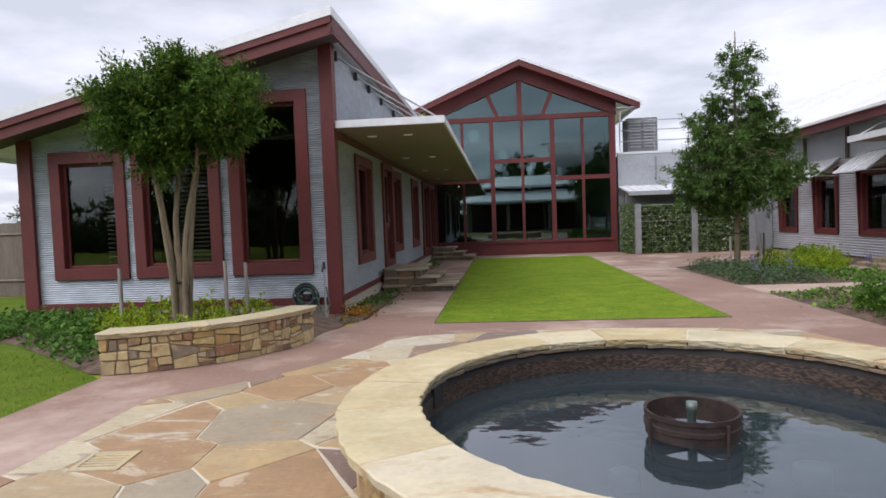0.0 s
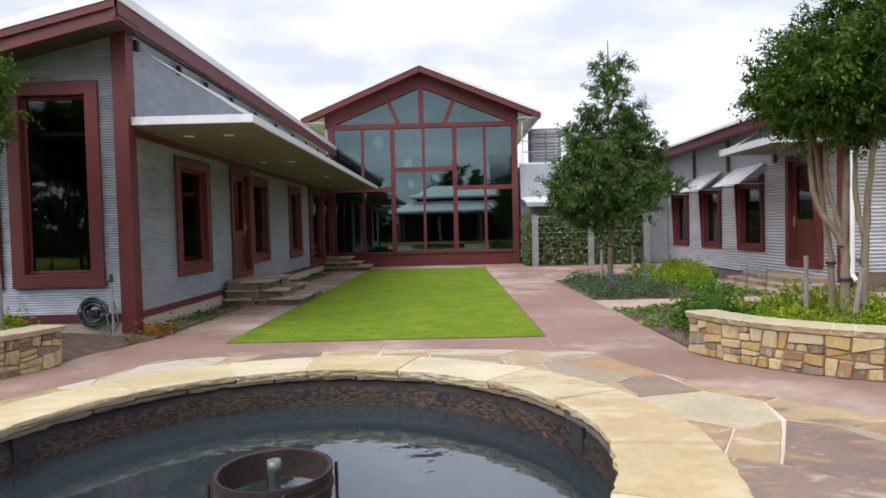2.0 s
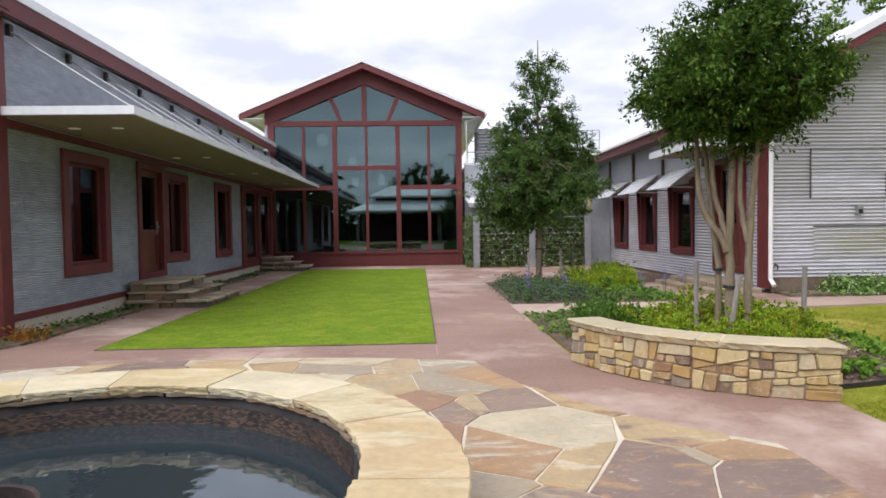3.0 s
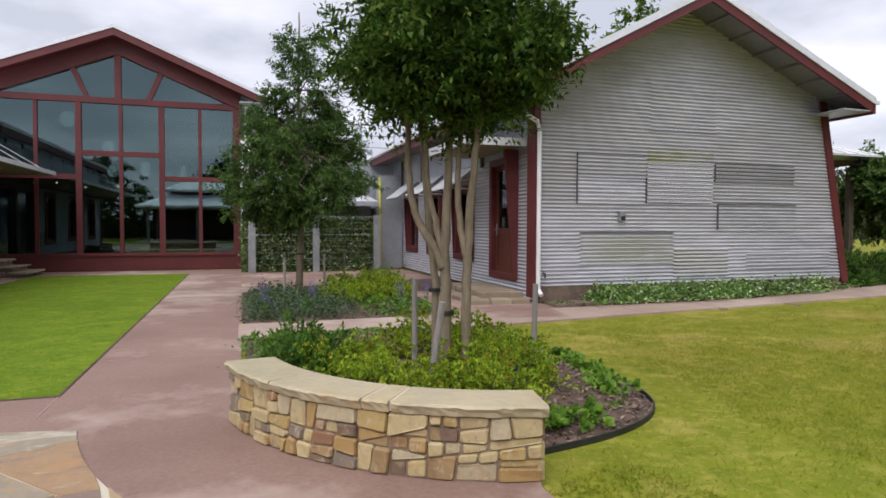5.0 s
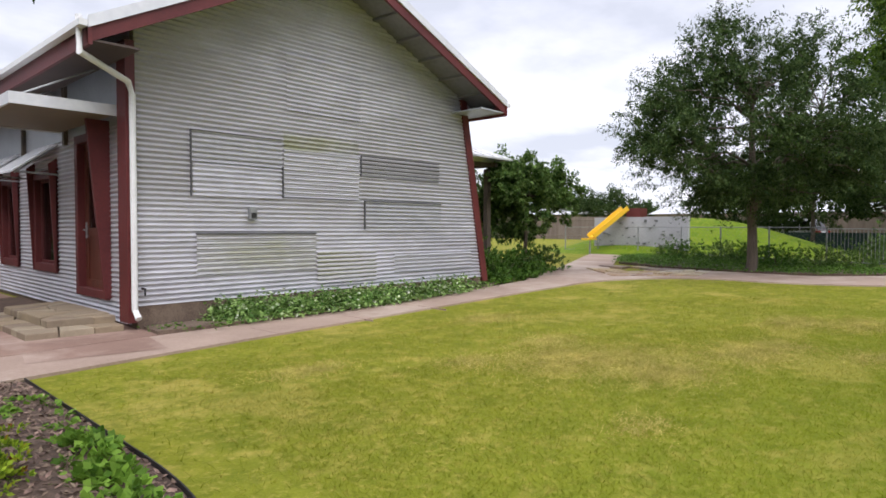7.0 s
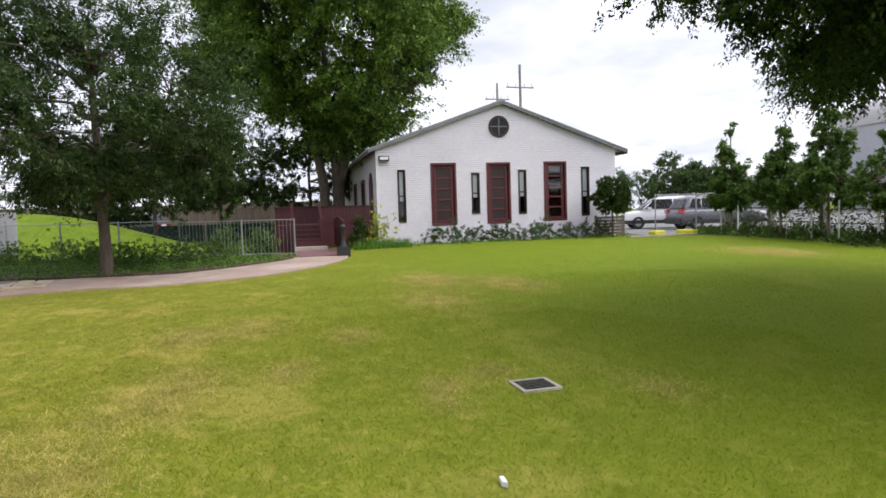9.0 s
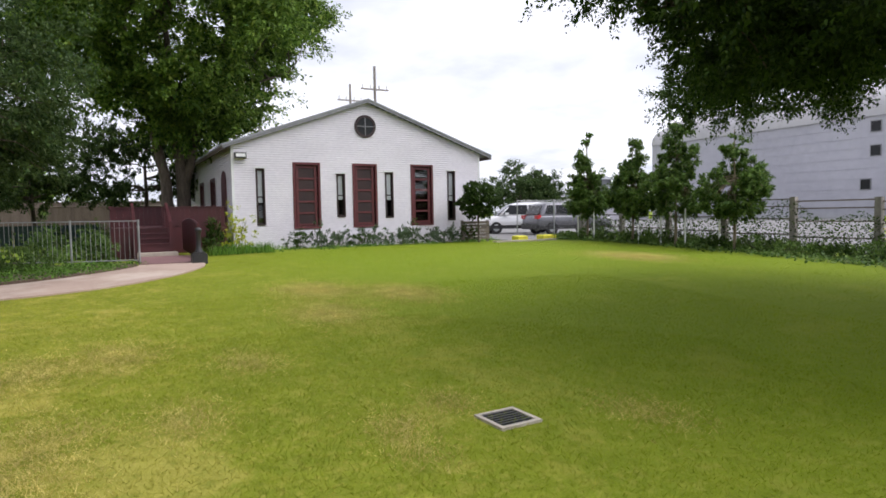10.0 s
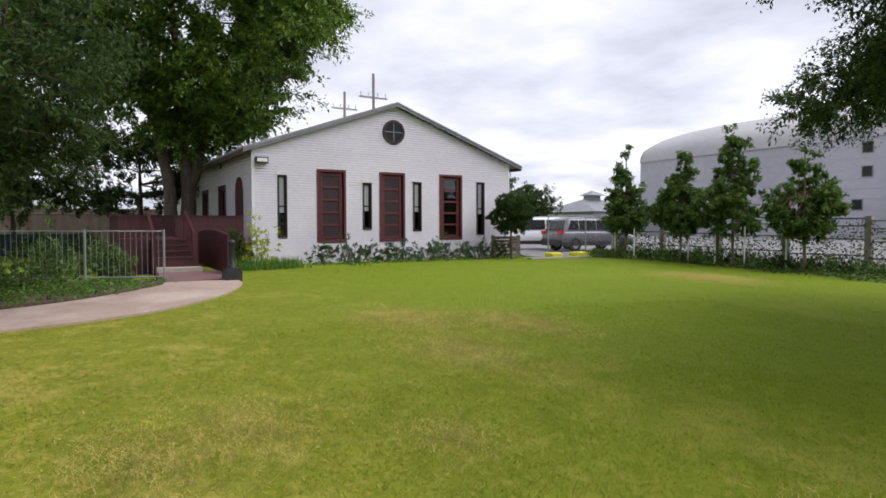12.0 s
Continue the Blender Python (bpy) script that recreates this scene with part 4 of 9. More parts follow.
    part("edge_trim", Geo().box(x1 - 0.03, x1, y0, y1, 3.165, 3.285).box(x0, x1 - 0.03, y0, y0 + 0.03, 3.165, 3.285), M_ROOF, c, "pale metal edge trim")
    g = Geo()
    for k in range(40):
        g.box(x0, x1 - 0.03, y0 + 0.4 * k + 0.2, y0 + 0.4 * k + 0.23, 3.255, 3.28)
    part("seam", g, M_ROOF, c)
    for y in (10.25, 11.75, 12.98, 14.4, 16.1, 17.9, 19.7, 21.5, 23.3, 25.0):
        part("rod", Geo().tube([(EX, y, 4.43), (x1 - 0.12, y, 3.29)], 0.016, 0.016, 6), M_STEEL, c, "thin steel hanger rod")
        part("bracket", Geo().box(EX + 0.01, EX + 0.07, y - 0.04, y + 0.04, 4.34, 4.50), M_BLACK, c)
    for y in (11.1, 15.2, 19.3, 23.4):
        for x in (-1.94, -1.27):
            part("downlight", Geo().lathe(x, y, [(0.0, 3.150), (0.055, 3.150), (0.085, 3.148), (0.09, 3.156)], 16), M_LAMP, c, "round lit recessed downlight")
    return c


canopy_house()
long_canopy()

# ---------------------------------------------------------------- the glass-fronted hall
HY = 26.2


def glass_hall():
    h = thing("hall", (X0, 30.0, 0.0), "gabled hall with a red framed glass front", "hall")
    xc = 1.33
    x0, x1 = -2.52, 5.24
    sl = 0.40

    def under(x):
        return 7.30 - sl * abs(x - xc)
    p, u, n = (0.0, HY), (1, 0), (0, -1)
    for a, b in ((x0, x0 + 0.24), (x1 - 0.24, x1)):
        part("jamb", Geo().obox(p, u, n, a, b, -0.10, 0.06, 0.0, under((a + b) / 2) + 0.1), M_RED, h, "deep red corner jamb")
    part("sill_wall", Geo().obox(p, u, n, x0, x1, -0.12, 0.03, 0.0, 0.50), M_RED, h, "red boarded base below the glass")
    part("sill", Geo().obox(p, u, n, x0, x1, -0.10, 0.09, 0.50, 0.60), M_RED, h)
    ms = [-1.12, 0.12, 1.39, 2.66, 3.90]
    for k, m in enumerate(ms):
        w = 0.09 if k in (1, 3) else 0.055
        part("mullion", Geo().obox(p, u, n, m - w, m + w, -0.10, 0.04 if w > 0.08 else 0.025, 0.60, 5.70), M_RED, h)
    part("transom", Geo().obox(p, u, n, x0 + 0.2, x1 - 0.2, -0.10, 0.055, 5.64, 5.84), M_RED, h)
    part("transom", Geo().obox(p, u, n, ms[1], ms[3], -0.10, 0.03, 3.88, 4.05), M_RED, h)
    part("transom", Geo().obox(p, u, n, x0 + 0.2, ms[1], -0.10, 0.03, 3.08, 3.25), M_RED, h)
    part("transom", Geo().obox(p, u, n, ms[3], x1 - 0.2, -0.10, 0.03, 3.08, 3.25), M_RED, h)
    part("king_post", Geo().obox(p, u, n, xc - 0.10, xc + 0.10, -0.10, 0.05, 5.84, 7.4), M_RED, h)
    for sgn in (-1, 1):
        g = Geo()
        b0, b1, t0, t1 = xc + sgn * 0.86, xc + sgn * 1.02, xc + sgn * 1.28, xc + sgn * 1.44
        v = [(b0, HY - 0.05, 5.83), (b1, HY - 0.05, 5.83), (t1, HY - 0.05, under(t1) + 0.05), (t0, HY - 0.05, under(t0) + 0.05)]
        g.add(v + [(x, HY + 0.08, z) for x, _, z in v], [(0, 1, 2, 3), (4, 7, 6, 5), (0, 4, 5, 1), (1, 5, 6, 2), (2, 6, 7, 3), (3, 7, 4, 0)])
        part("strut", g, M_RED, h, "slanting red strut")
    # panes
    cols = [x0 + 0.2] + ms + [x1 - 0.2]
    for k in range(6):
        zs = [(0.6, 3.95), (3.97, 5.72)] if k in (2, 3) else [(0.6, 3.15), (3.17, 5.72)]
        for a, b in zs:
            pn = part("pane", Geo().obox(p, u, n, cols[k] + 0.03, cols[k + 1] - 0.03, -0.05, -0.042, a, b), M_HALLGLASS, h, "tall reflecting glass pane")
            pn.visible_shadow = False
    for sgn in (-1, 1):
        for xa, xb in ((0.06, 1.12), (1.12, 3.65)):
            a, b = xc + sgn * xa, xc + sgn * xb
            g = Geo()
            v = [(a, HY + 0.045, 5.78), (b, HY + 0.045, 5.78), (b, HY + 0.045, max(under(b), 5.79)), (a, HY + 0.045, under(a))]
            g.add(v + [(x, HY + 0.052, z) for x, _, z in v], [(0, 1, 2, 3), (4, 7, 6, 5)])
            pn = part("gable_pane", g, M_HALLGLASS, h, "slanted reflecting gable pane")
            pn.visible_shadow = False
    # roof with a deep red rake, flying past the glass
    y0, y1 = 25.55, 40.0
    ap, ov = 8.10, 4.80
    ez = ap - 0.415 * ov
    for sgn in (-1, 1):
        c = [(xc + sgn * ov, y1, ez), (xc + sgn * ov, y0, ez), (xc, y0, ap), (xc, y1, ap)]
        roof_slab(h, c, 0.07)
        a, b = (xc + sgn * ov, y0 + 0.02, ez - 0.075), (xc, y0 + 0.02, ap - 0.075)
        beam(h, "fascia", a, b, 0.05, 0.24, M_RED, "deep red rake board", (0, 1, 0))
        beam(h, "rake_flashing", (a[0], y0 - 0.012, ez + 0.035), (xc, y0 - 0.012, ap + 0.035), 0.03, 0.11, M_ROOF, "pale metal rake flashing", (0, 1, 0))
        beam(h, "soffit", (a[0], y0 + 0.08, a[2] - 0.15), (b[0], y0 + 0.08, b[2] - 0.15), 0.60, 0.03, M_RED, "", (0, 1, 0))
        beam(h, "rafter", (xc + sgn * 3.95, HY - 0.09, under(xc + sgn * 3.95) + 0.50), (xc, HY - 0.09, 7.30 + 0.55), 0.13, 0.55, M_RED, "", (0, 1, 0))
        part("eave_return", Geo().box(min(xc + sgn * ov, xc + sgn * 3.9), max(xc + sgn * ov, xc + sgn * 3.9), y0 + 0.08, HY, ez - 0.26, ez - 0.22), M_SMOOTH, h)
        beam(h, "gutter", (xc + sgn * ov - (0.1 if sgn < 0 else 0), y0, ez - 0.02), (xc + sgn * ov - (0.1 if sgn < 0 else 0), y1, ez - 0.02), 0.10, 0.13, M_WHITE, "", (1, 0, 0))
        xw = x0 if sgn < 0 else x1
        part("side_wall", Geo().box(xw - 0.12, xw, HY, y1, 0, 6.0), M_SMOOTH, h)
    part("downpipe", Geo().tube([(6.15, 25.7, 6.0), (5.42, 26.05, 5.75), (5.42, 26.05, 4.1)], 0.05, 0.05, 8), M_WHITE, h, "white painted downpipe")
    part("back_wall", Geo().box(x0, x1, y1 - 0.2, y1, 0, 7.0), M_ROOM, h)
    room(h, x0, x1, HY + 0.12, y1 - 0.2, 0.15, 6.0)
    # pendants added inside; their lit bulbs imitate the canopy lights' reflections
    for x, y, z in ((-1.6, 30.5, 3.35), (-0.4, 29.6, 3.15), (0.6, 30.4, 3.25), (1.9, 31.2, 3.2), (3.2, 30.2, 3.3), (4.2, 31.0, 3.4)):
        part("pendant", Geo().tube([(x, y, z + 2.4), (x, y, z)], 0.006, 0.006, 5).lathe(x, y, [(0.0, z + 0.02), (0.05, z), (0.13, z - 0.12), (0.0, z - 0.12)], 14), M_BLACK, h)
        part("lamp_bulb", Geo().lathe(x, y, [(0.0, z - 0.10), (0.045, z - 0.125), (0.04, z - 0.16), (0.0, z - 0.18)], 12), M_BULB, h, "small lit bulb added for a reflected canopy light")
    for x, z, w, t in ((-0.72, 5.41, 0.26, 0.50), (0.59, 4.44, 0.20, 0.42), (0.70, 3.56, 0.15, 0.40), (1.83, 3.67, 0.17, 0.50), (3.14, 3.59, 0.12, 0.45)):
        lan = part("lantern", Geo().lathe(x, 28.5, [(w * 0.55, z + t / 2), (w * 0.9, z + t * 0.25), (w, z), (w * 0.85, z - t * 0.3), (w * 0.5, z - t / 2)], 12), M_LANTERN, h, "pale paper lantern hung inside the glass", smooth=True)
        part("cord", Geo().tube([(x, 28.5, z + t / 2), (x, 28.5, 6.0)], 0.006, 0.006, 5), M_BLACK, lan)
    # long tables seen faintly inside
    part("counter", Geo().box(0.9, 3.6, 30.0, 30.9, 0.2, 1.05), M_WOOD, h, "timber counter inside the hall")
    return h


M_BULB, bn, bl, bp_ = nodes_of("lit_bulb")
bp_.inputs["Emission Color"].default_value = (1.0, 0.82, 0.55, 1)
bp_.inputs["Emission Strength"].default_value = 6.0
M_LANTERN = surface("paper_lantern", (0.72, 0.74, 0.72), (0.82, 0.84, 0.82), 3, 20, 0.8, 0.0)
M_LANTERN.node_tree.nodes["Principled BSDF"].inputs["Emission Color"].default_value = (0.85, 0.95, 0.95, 1)
M_LANTERN.node_tree.nodes["Principled BSDF"].inputs["Emission Strength"].default_value = 0.8
glass_hall()


# ---------------------------------------------------------------- service block with roof plant, and the vine screen before it
def service_block():
    b = thing("service_building", (8.2, 28.0, 0.0), "plain zinc service block with plant on its flat roof", "building")
    part("wall", Geo().box(5.36, 11.2, 26.4, 26.55, 0.0, 4.05), M_SMOOTH, b, "flat zinc panel wall")
    part("side_wall", Geo().box(5.36, 11.2, 26.55, 33.0, 0.0, 4.0), M_SMOOTH, b)
    part("parapet", Geo().box(5.34, 11.22, 26.37, 26.60, 4.05, 4.14), M_ROOF, b)
    g = Geo()
    for z in (4.60, 5.05, 5.45):
        g.tube([(5.5, 26.6, z), (11.0, 26.6, z)], 0.022, 0.022, 6)
    for x in (5.5, 6.9, 8.3, 9.7, 11.0):
        g.tube([(x, 26.6, 4.1), (x, 26.6, 5.45)], 0.025, 0.025, 6)
    part("railing", g, M_STEEL, b, "galvanised pipe railing")
    ac = part("air_conditioner", Geo().box(5.95, 7.2, 27.2, 28.3, 4.15, 5.65), M_GALV_DARK, b, "grey rooftop air conditioner")
    g = Geo()
    for k in range(9):
        g.box(6.03, 6.50, 27.16, 27.2, 4.4 + 0.13 * k, 4.45 + 0.13 * k)
        g.box(6.62, 7.12, 27.16, 27.2, 4.4 + 0.13 * k, 4.45 + 0.13 * k)
    part("louvre", g, M_SMOOTH, ac)
    part("pipe", Geo().tube([(6.9, 26.35, 3.9), (6.9, 26.35, 2.9)], 0.03, 0.03, 6).tube([(6.6, 26.36, 3.5), (7.3, 26.36, 3.5)], 0.015, 0.015, 6), M_STEEL, b)
    # little lean-to roof over the yard
    roof_slab(b, [(5.35, 24.35, 2.42), (9.9, 24.35, 2.42), (9.9, 26.38, 2.72), (5.35, 26.38, 2.72)], 0.06, M_ROOF, 0.3, "pale lean-to metal roof")
    beam(b, "fascia", (5.35, 24.33, 2.42), (9.9, 24.33, 2.42), 0.03, 0.16, M_SMOOTH, "", (0, 1, 0))
    part("yard_wall", Geo().box(5.40, 9.8, 25.2, 25.3, 0.0, 2.45), M_GALV_DARK, b)
    return b


service_block()


def zinc_link():
    """The lower wall that joins the service block to the barn-like house."""
    b = thing("link_wall", (10.4, 24.5, 0.0), "dull zinc panel wall beside the side yard", "wall")
    part("panel", Geo().box(9.95, 10.9, 24.9, 25.0, 0.0, 3.4), M_SMOOTH, b)
    part("panel", Geo().box(9.9, 10.85, 25.0, 26.4, 0.0, 2.2), M_GALV_DARK, b)
    part("pipe", Geo().tube([(10.05, 24.82, 0.1), (10.05, 24.82, 3.3)], 0.035, 0.035, 8), M_KERB, b, "yellow gas pipe")


zinc_link()

# ---------------------------------------------------------------- the old corrugated house beside the lawn
WX, GY = 10.93, 13.90


M_SEAM = surface("shadowed_sheet_edge", (0.05, 0.05, 0.052), (0.10, 0.10, 0.102), 2, 20, 0.7, 0.05)
# zinc darkened for undersides: shade beneath the rake is put into the colour
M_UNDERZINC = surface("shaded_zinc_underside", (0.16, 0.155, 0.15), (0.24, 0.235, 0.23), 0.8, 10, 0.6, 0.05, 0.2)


def old_house():
    h = thing("old_house", (14.6, 18.0, 0.2), "weathered corrugated house with patched gable and red trim", "house")
    xc, ap = 14.27, 6.30
    sl = {-1: 0.526, 1: 0.437}

    def right(z):
        return 18.97 - 0.197 * (z - 0.5)

    def limits(z):
        a, b = WX, right(min(z, 4.5))
        return max(a, xc - (ap - z) / sl[-1]), min(b, xc + (ap - z) / sl[1])
    p, u, n = (0.0, GY), (1, 0), (0, -1)
    # gable siding and its patches
    part("siding", siding(p, u, n, limits, 0.36, 6.28, (), 0.080, 0.020), M_GALV_OLD, h, "weathered horizontal corrugated sheet")
    poly = [(WX, 0.1), (18.98, 0.1), (18.2, 4.50), (xc, ap - 0.04), (WX, 4.46)]
    g = Geo().add([(x, GY + 0.02, z) for x, z in poly] + [(x, GY + 0.16, z) for x, z in poly], [(0, 1, 2, 3, 4), (9, 8, 7, 6, 5)] + [(i, (i + 1) % 5, 5 + (i + 1) % 5, 5 + i) for i in range(5)])
    part("wall", g, M_CONCRETE, h)
    pp = (0.0, GY - 0.014)
    for a, b, z0, z1, m in ((11.76, 13.40, 2.58, 3.06, M_GALV_MID), (11.79, 13.40, 2.04, 2.58, M_GALV_OLD), (13.44, 15.14, 2.92, 3.20, M_GALV_MOSS), (13.44, 15.14, 2.08, 2.92, M_GALV_OLD),
                            (15.20, 17.46, 2.56, 2.96, M_GALV_DARK), (15.30, 17.52, 1.48, 2.06, M_GALV_MID), (11.84, 14.12, 0.78, 1.42, M_GALV_MOSS), (14.15, 15.6, 0.5, 1.1, M_GALV_MOSS),
                            (13.5, 15.2, 3.62, 4.6, M_GALV_OLD), (16.1, 18.6, 0.62, 1.0, M_GALV_MID)):
        part("patch_panel", siding(pp, u, n, lambda z, a=a, b=b: (a, b), z0, z1, (), 0.080, 0.020), m, h, "corrugated patch panel")
    for a, b, z0, z1 in ((11.745, 11.765, 2.02, 3.07), (13.40, 13.425, 2.06, 2.60), (15.185, 15.20, 2.55, 2.95), (15.27, 15.30, 1.5, 2.07), (11.83, 14.12, 1.42, 1.437), (15.28, 17.5, 2.06, 2.072), (11.75, 13.38, 3.06, 3.074)):
        part("seam_gap", Geo().box(a, b, GY - 0.040, GY - 0.012, z0, z1), M_SEAM, h, "dark overlapping sheet edge")
    bx = part("outlet_box", Geo().box(12.74, 12.87, GY - 0.09, GY - 0.01, 1.67, 1.88), M_STEEL, h, "grey electrical outlet box")
    part("cover", Geo().box(12.76, 12.85, GY - 0.10, GY - 0.09, 1.69, 1.78), M_BLACK, bx)
    part("tap", Geo().tube([(11.0, GY - 0.02, 0.62), (11.0, GY - 0.12, 0.62), (11.0, GY - 0.12, 0.52)], 0.018, 0.014, 8), M_BLACK, h)
    # slanting end post
    g = Geo()
    v = []
    for z in (0.25, 4.50):
        xr = right(z)
        v += [(xr - 0.03, GY - 0.05, z), (xr + 0.16, GY - 0.05, z), (xr + 0.16, GY + 0.15, z), (xr - 0.03, GY + 0.15, z)]
    g.add(v, [(0, 3, 2, 1), (4, 5, 6, 7), (0, 1, 5, 4), (1, 2, 6, 5), (2, 3, 7, 6), (3, 0, 4, 7)])
    part("corner_post", g, M_RED, h, "slanting deep red corner post")
    part("corner_post", Geo().box(WX - 0.14, WX - 0.005, GY - 0.03, GY + 0.30, 0.12, 4.25), M_RED, h, "deep red corner post")
    # west wall
    p, u, n = (WX, 0.0), (0, 1), (-1, 0)
    wins = [(17.55, 19.05, 0.66, 2.62), (20.2, 21.65, 0.66, 2.62), (22.85, 24.25, 0.66, 2.62)]
    door = (14.95, 16.45, 0.36, 3.10)
    holes = wins + [door]
    part("wall", wall_boxes(p, u, n, GY + 0.1, 31.5, 0.1, 4.2, holes), M_CONCRETE, h)
    part("siding", siding(p, u, n, lambda z: (GY + 0.2, 31.5), 0.06, 3.10, holes, 0.078, 0.015), M_GALV_OLD, h)
    part("upper_panel", Geo().obox(p, u, n, GY + 0.2, 31.5, -0.02, 0.006, 3.10, 4.2), M_SMOOTH, h, "flat zinc upper wall panels")
    for y in (16.9, 19.6, 22.2, 24.8):
        part("wall_post", Geo().obox(p, u, n, y, y + 0.12, 0.0, 0.07, 3.0, 4.15), M_BARKDARK, h)
    for a, b, c, d in wins:
        wd = window(h, p, u, n, a, b, c, d, 0.16, M_RED, M_GLASS, 0, 0.05)
        # tapered cheeks that carry the window forward at its head
        for s in (a, b - 0.05):
            v = []
            for s_ in (s, s + 0.05):
                v += [(WX, s_, c), (WX - 0.06, s_, c), (WX - 0.15, s_, d + 0.08), (WX, s_, d + 0.20)]
            part("cheek", Geo().add(v, [(0, 1, 2, 3), (7, 6, 5, 4), (0, 4, 5, 1), (1, 5, 6, 2), (2, 6, 7, 3), (3, 7, 4, 0)]), M_RED, wd)
    plank_door(h, p, u, n, *door)
    part("door_cheek", Geo().add([(WX, 14.90, 0.4), (WX - 0.10, 14.90, 0.4), (WX - 0.34, 14.90, 3.2), (WX, 14.90, 3.2), (WX, 14.97, 0.4), (WX - 0.10, 14.97, 0.4), (WX - 0.34, 14.97, 3.2), (WX, 14.97, 3.2)],
                                 [(0, 1, 2, 3), (7, 6, 5, 4), (0, 4, 5, 1), (1, 5, 6, 2), (2, 6, 7, 3), (3, 7, 4, 0)]), M_RED, h)
    part("east_wall", Geo().box(18.0, 18.15, GY + 0.1, 31.5, 0.1, 4.3), M_GALV_OLD, h)
    part("back_wall", Geo().box(WX, 18.2, 31.4, 31.55, 0.1, 4.3), M_GALV_OLD, h)
    room(h, WX + 0.17, 17.9, GY + 0.17, 31.3, 0.3, 4.2)
    part("partition", Geo().box(13.6, 13.8, GY + 0.2, 31.3, 0.3, 4.2), M_ROOM, h)
    # roof
    y0, y1 = 12.98, 32.0
    rp = 6.37
    for sgn, ov in ((-1, 4.24), (1, 4.50)):
        xe = xc + sgn * ov
        ez = rp - sl[sgn] * ov
        roof_slab(h, [(xe, y1, ez), (xe, y0, ez), (xc, y0, rp), (xc, y1, rp)], 0.06)
        beam(h, "fascia", (xe, y0 + 0.02, ez - 0.065), (xc, y0 + 0.02, rp - 0.065), 0.05, 0.22, M_RED, "deep red rake board", (0, 1, 0))
        beam(h, "rake_flashing", (xe, y0 - 0.012, ez + 0.05), (xc, y0 - 0.012, rp + 0.05), 0.03, 0.15, M_ROOF, "white metal rake flashing", (0, 1, 0))
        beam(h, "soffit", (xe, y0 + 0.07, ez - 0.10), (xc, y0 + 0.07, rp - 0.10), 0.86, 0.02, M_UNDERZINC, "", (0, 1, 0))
        for k in range(1, 7):
            t = k / 7
            x, z = xe + (xc - xe) * t, ez + (rp - ez) * t
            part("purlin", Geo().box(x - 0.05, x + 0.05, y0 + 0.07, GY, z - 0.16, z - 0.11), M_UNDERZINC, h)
        beam(h, "eave_board", (xe + (0 if sgn < 0 else -0.05), y0, ez - 0.065), (xe + (0 if sgn < 0 else -0.05), y1, ez - 0.065), 0.05, 0.24, M_RED, "", (1, 0, 0))
        # the west eave takes the darker colour in place of its shade
        part("eave_soffit", Geo().box(min(xe, xc + sgn * 3.6), max(xe, xc + sgn * 3.6), y0 + 0.03, y1, ez - 0.25, ez - 0.22), M_SMOOTH if sgn > 0 else M_UNDER, h, "pale boxed eave" if sgn > 0 else "boxed eave with its shade put into the colour")
        beam(h, "gutter", (xe - (0.11 if sgn < 0 else 0), y0 - 0.02, ez - 0.01), (xe - (0.11 if sgn < 0 else 0), y1, ez + 0.03), 0.10, 0.08, M_WHITE, "white metal gutter", (1, 0, 0))
    part("downpipe", Geo().tube([(9.98, 13.15, 4.22), (9.98, 13.15, 3.76), (10.80, 13.78, 3.62), (10.86, 13.80, 3.45), (10.86, 13.80, 0.32), (10.86, 13.66, 0.20)], 0.045, 0.045, 10), M_WHITE, h, "white downpipe with a swan neck")
    part("footing", Geo().box(WX, 18.9, GY - 0.01, GY + 0.2, -0.1, 0.36).box(WX + 0.02, WX + 0.2, GY + 0.2, 31.5, -0.1, 0.36), M_SOIL, h)
    # side porch
    roof_slab(h, [(21.2, 14.6, 3.44), (21.2, 21.5, 3.44), (18.95, 21.5, 4.36), (18.95, 16.6, 4.36)], 0.05, M_ROOF, 0.4, "white metal porch roof")
    roof_slab(h, [(18.2, 14.6, 3.44), (21.2, 14.6, 3.44), (18.95, 16.6, 4.36), (18.2, 16.6, 4.36)], 0.05, M_ROOF, 0.4, "white hipped end of the porch roof")
    beam(h, "porch_beam", (20.9, 14.9, 3.34), (20.9, 21.5, 3.34), 0.10, 0.12, M_BARKDARK, "", (-1, 0, 0))
    beam(h, "porch_beam", (18.3, 15.07, 3.34), (20.9, 15.07, 3.34), 0.10, 0.12, M_BARKDARK, "", (0, 1, 0))
    for y in (15.2, 18.2, 21.3):
        part("porch_post", Geo().box(20.75, 20.90, y - 0.07, y + 0.07, 0.2, 3.17), M_BARKDARK, h)
    return h


old_house()


def awnings():
    for y in (17.45, 20.1, 22.75):
        a = thing("awning", (WX - 0.4, y + 0.85, 2.7), "pale sloping sheet-metal awning over a window", "awning", "window awnings")
        y1 = y + 1.7
        xt, zt, xb, zb = WX - 0.02, 3.08, WX - 0.74, 2.54
        g = Geo().add([(xt, y, zt), (xt, y1, zt), (xb, y1, zb), (xb, y, zb), (xt, y, zt - 0.03), (xt, y1, zt - 0.03), (xb, y1, zb - 0.03), (xb, y, zb - 0.03)],
                      [(0, 1, 2, 3), (7, 6, 5, 4), (0, 4, 5, 1), (1, 5, 6, 2), (2, 6, 7, 3), (3, 7, 4, 0)])
        sh = part("sheet", g, M_ROOF, a)
        s = Geo()
        for i in range(1, 6):
            yy = y + (y1 - y) * i / 6
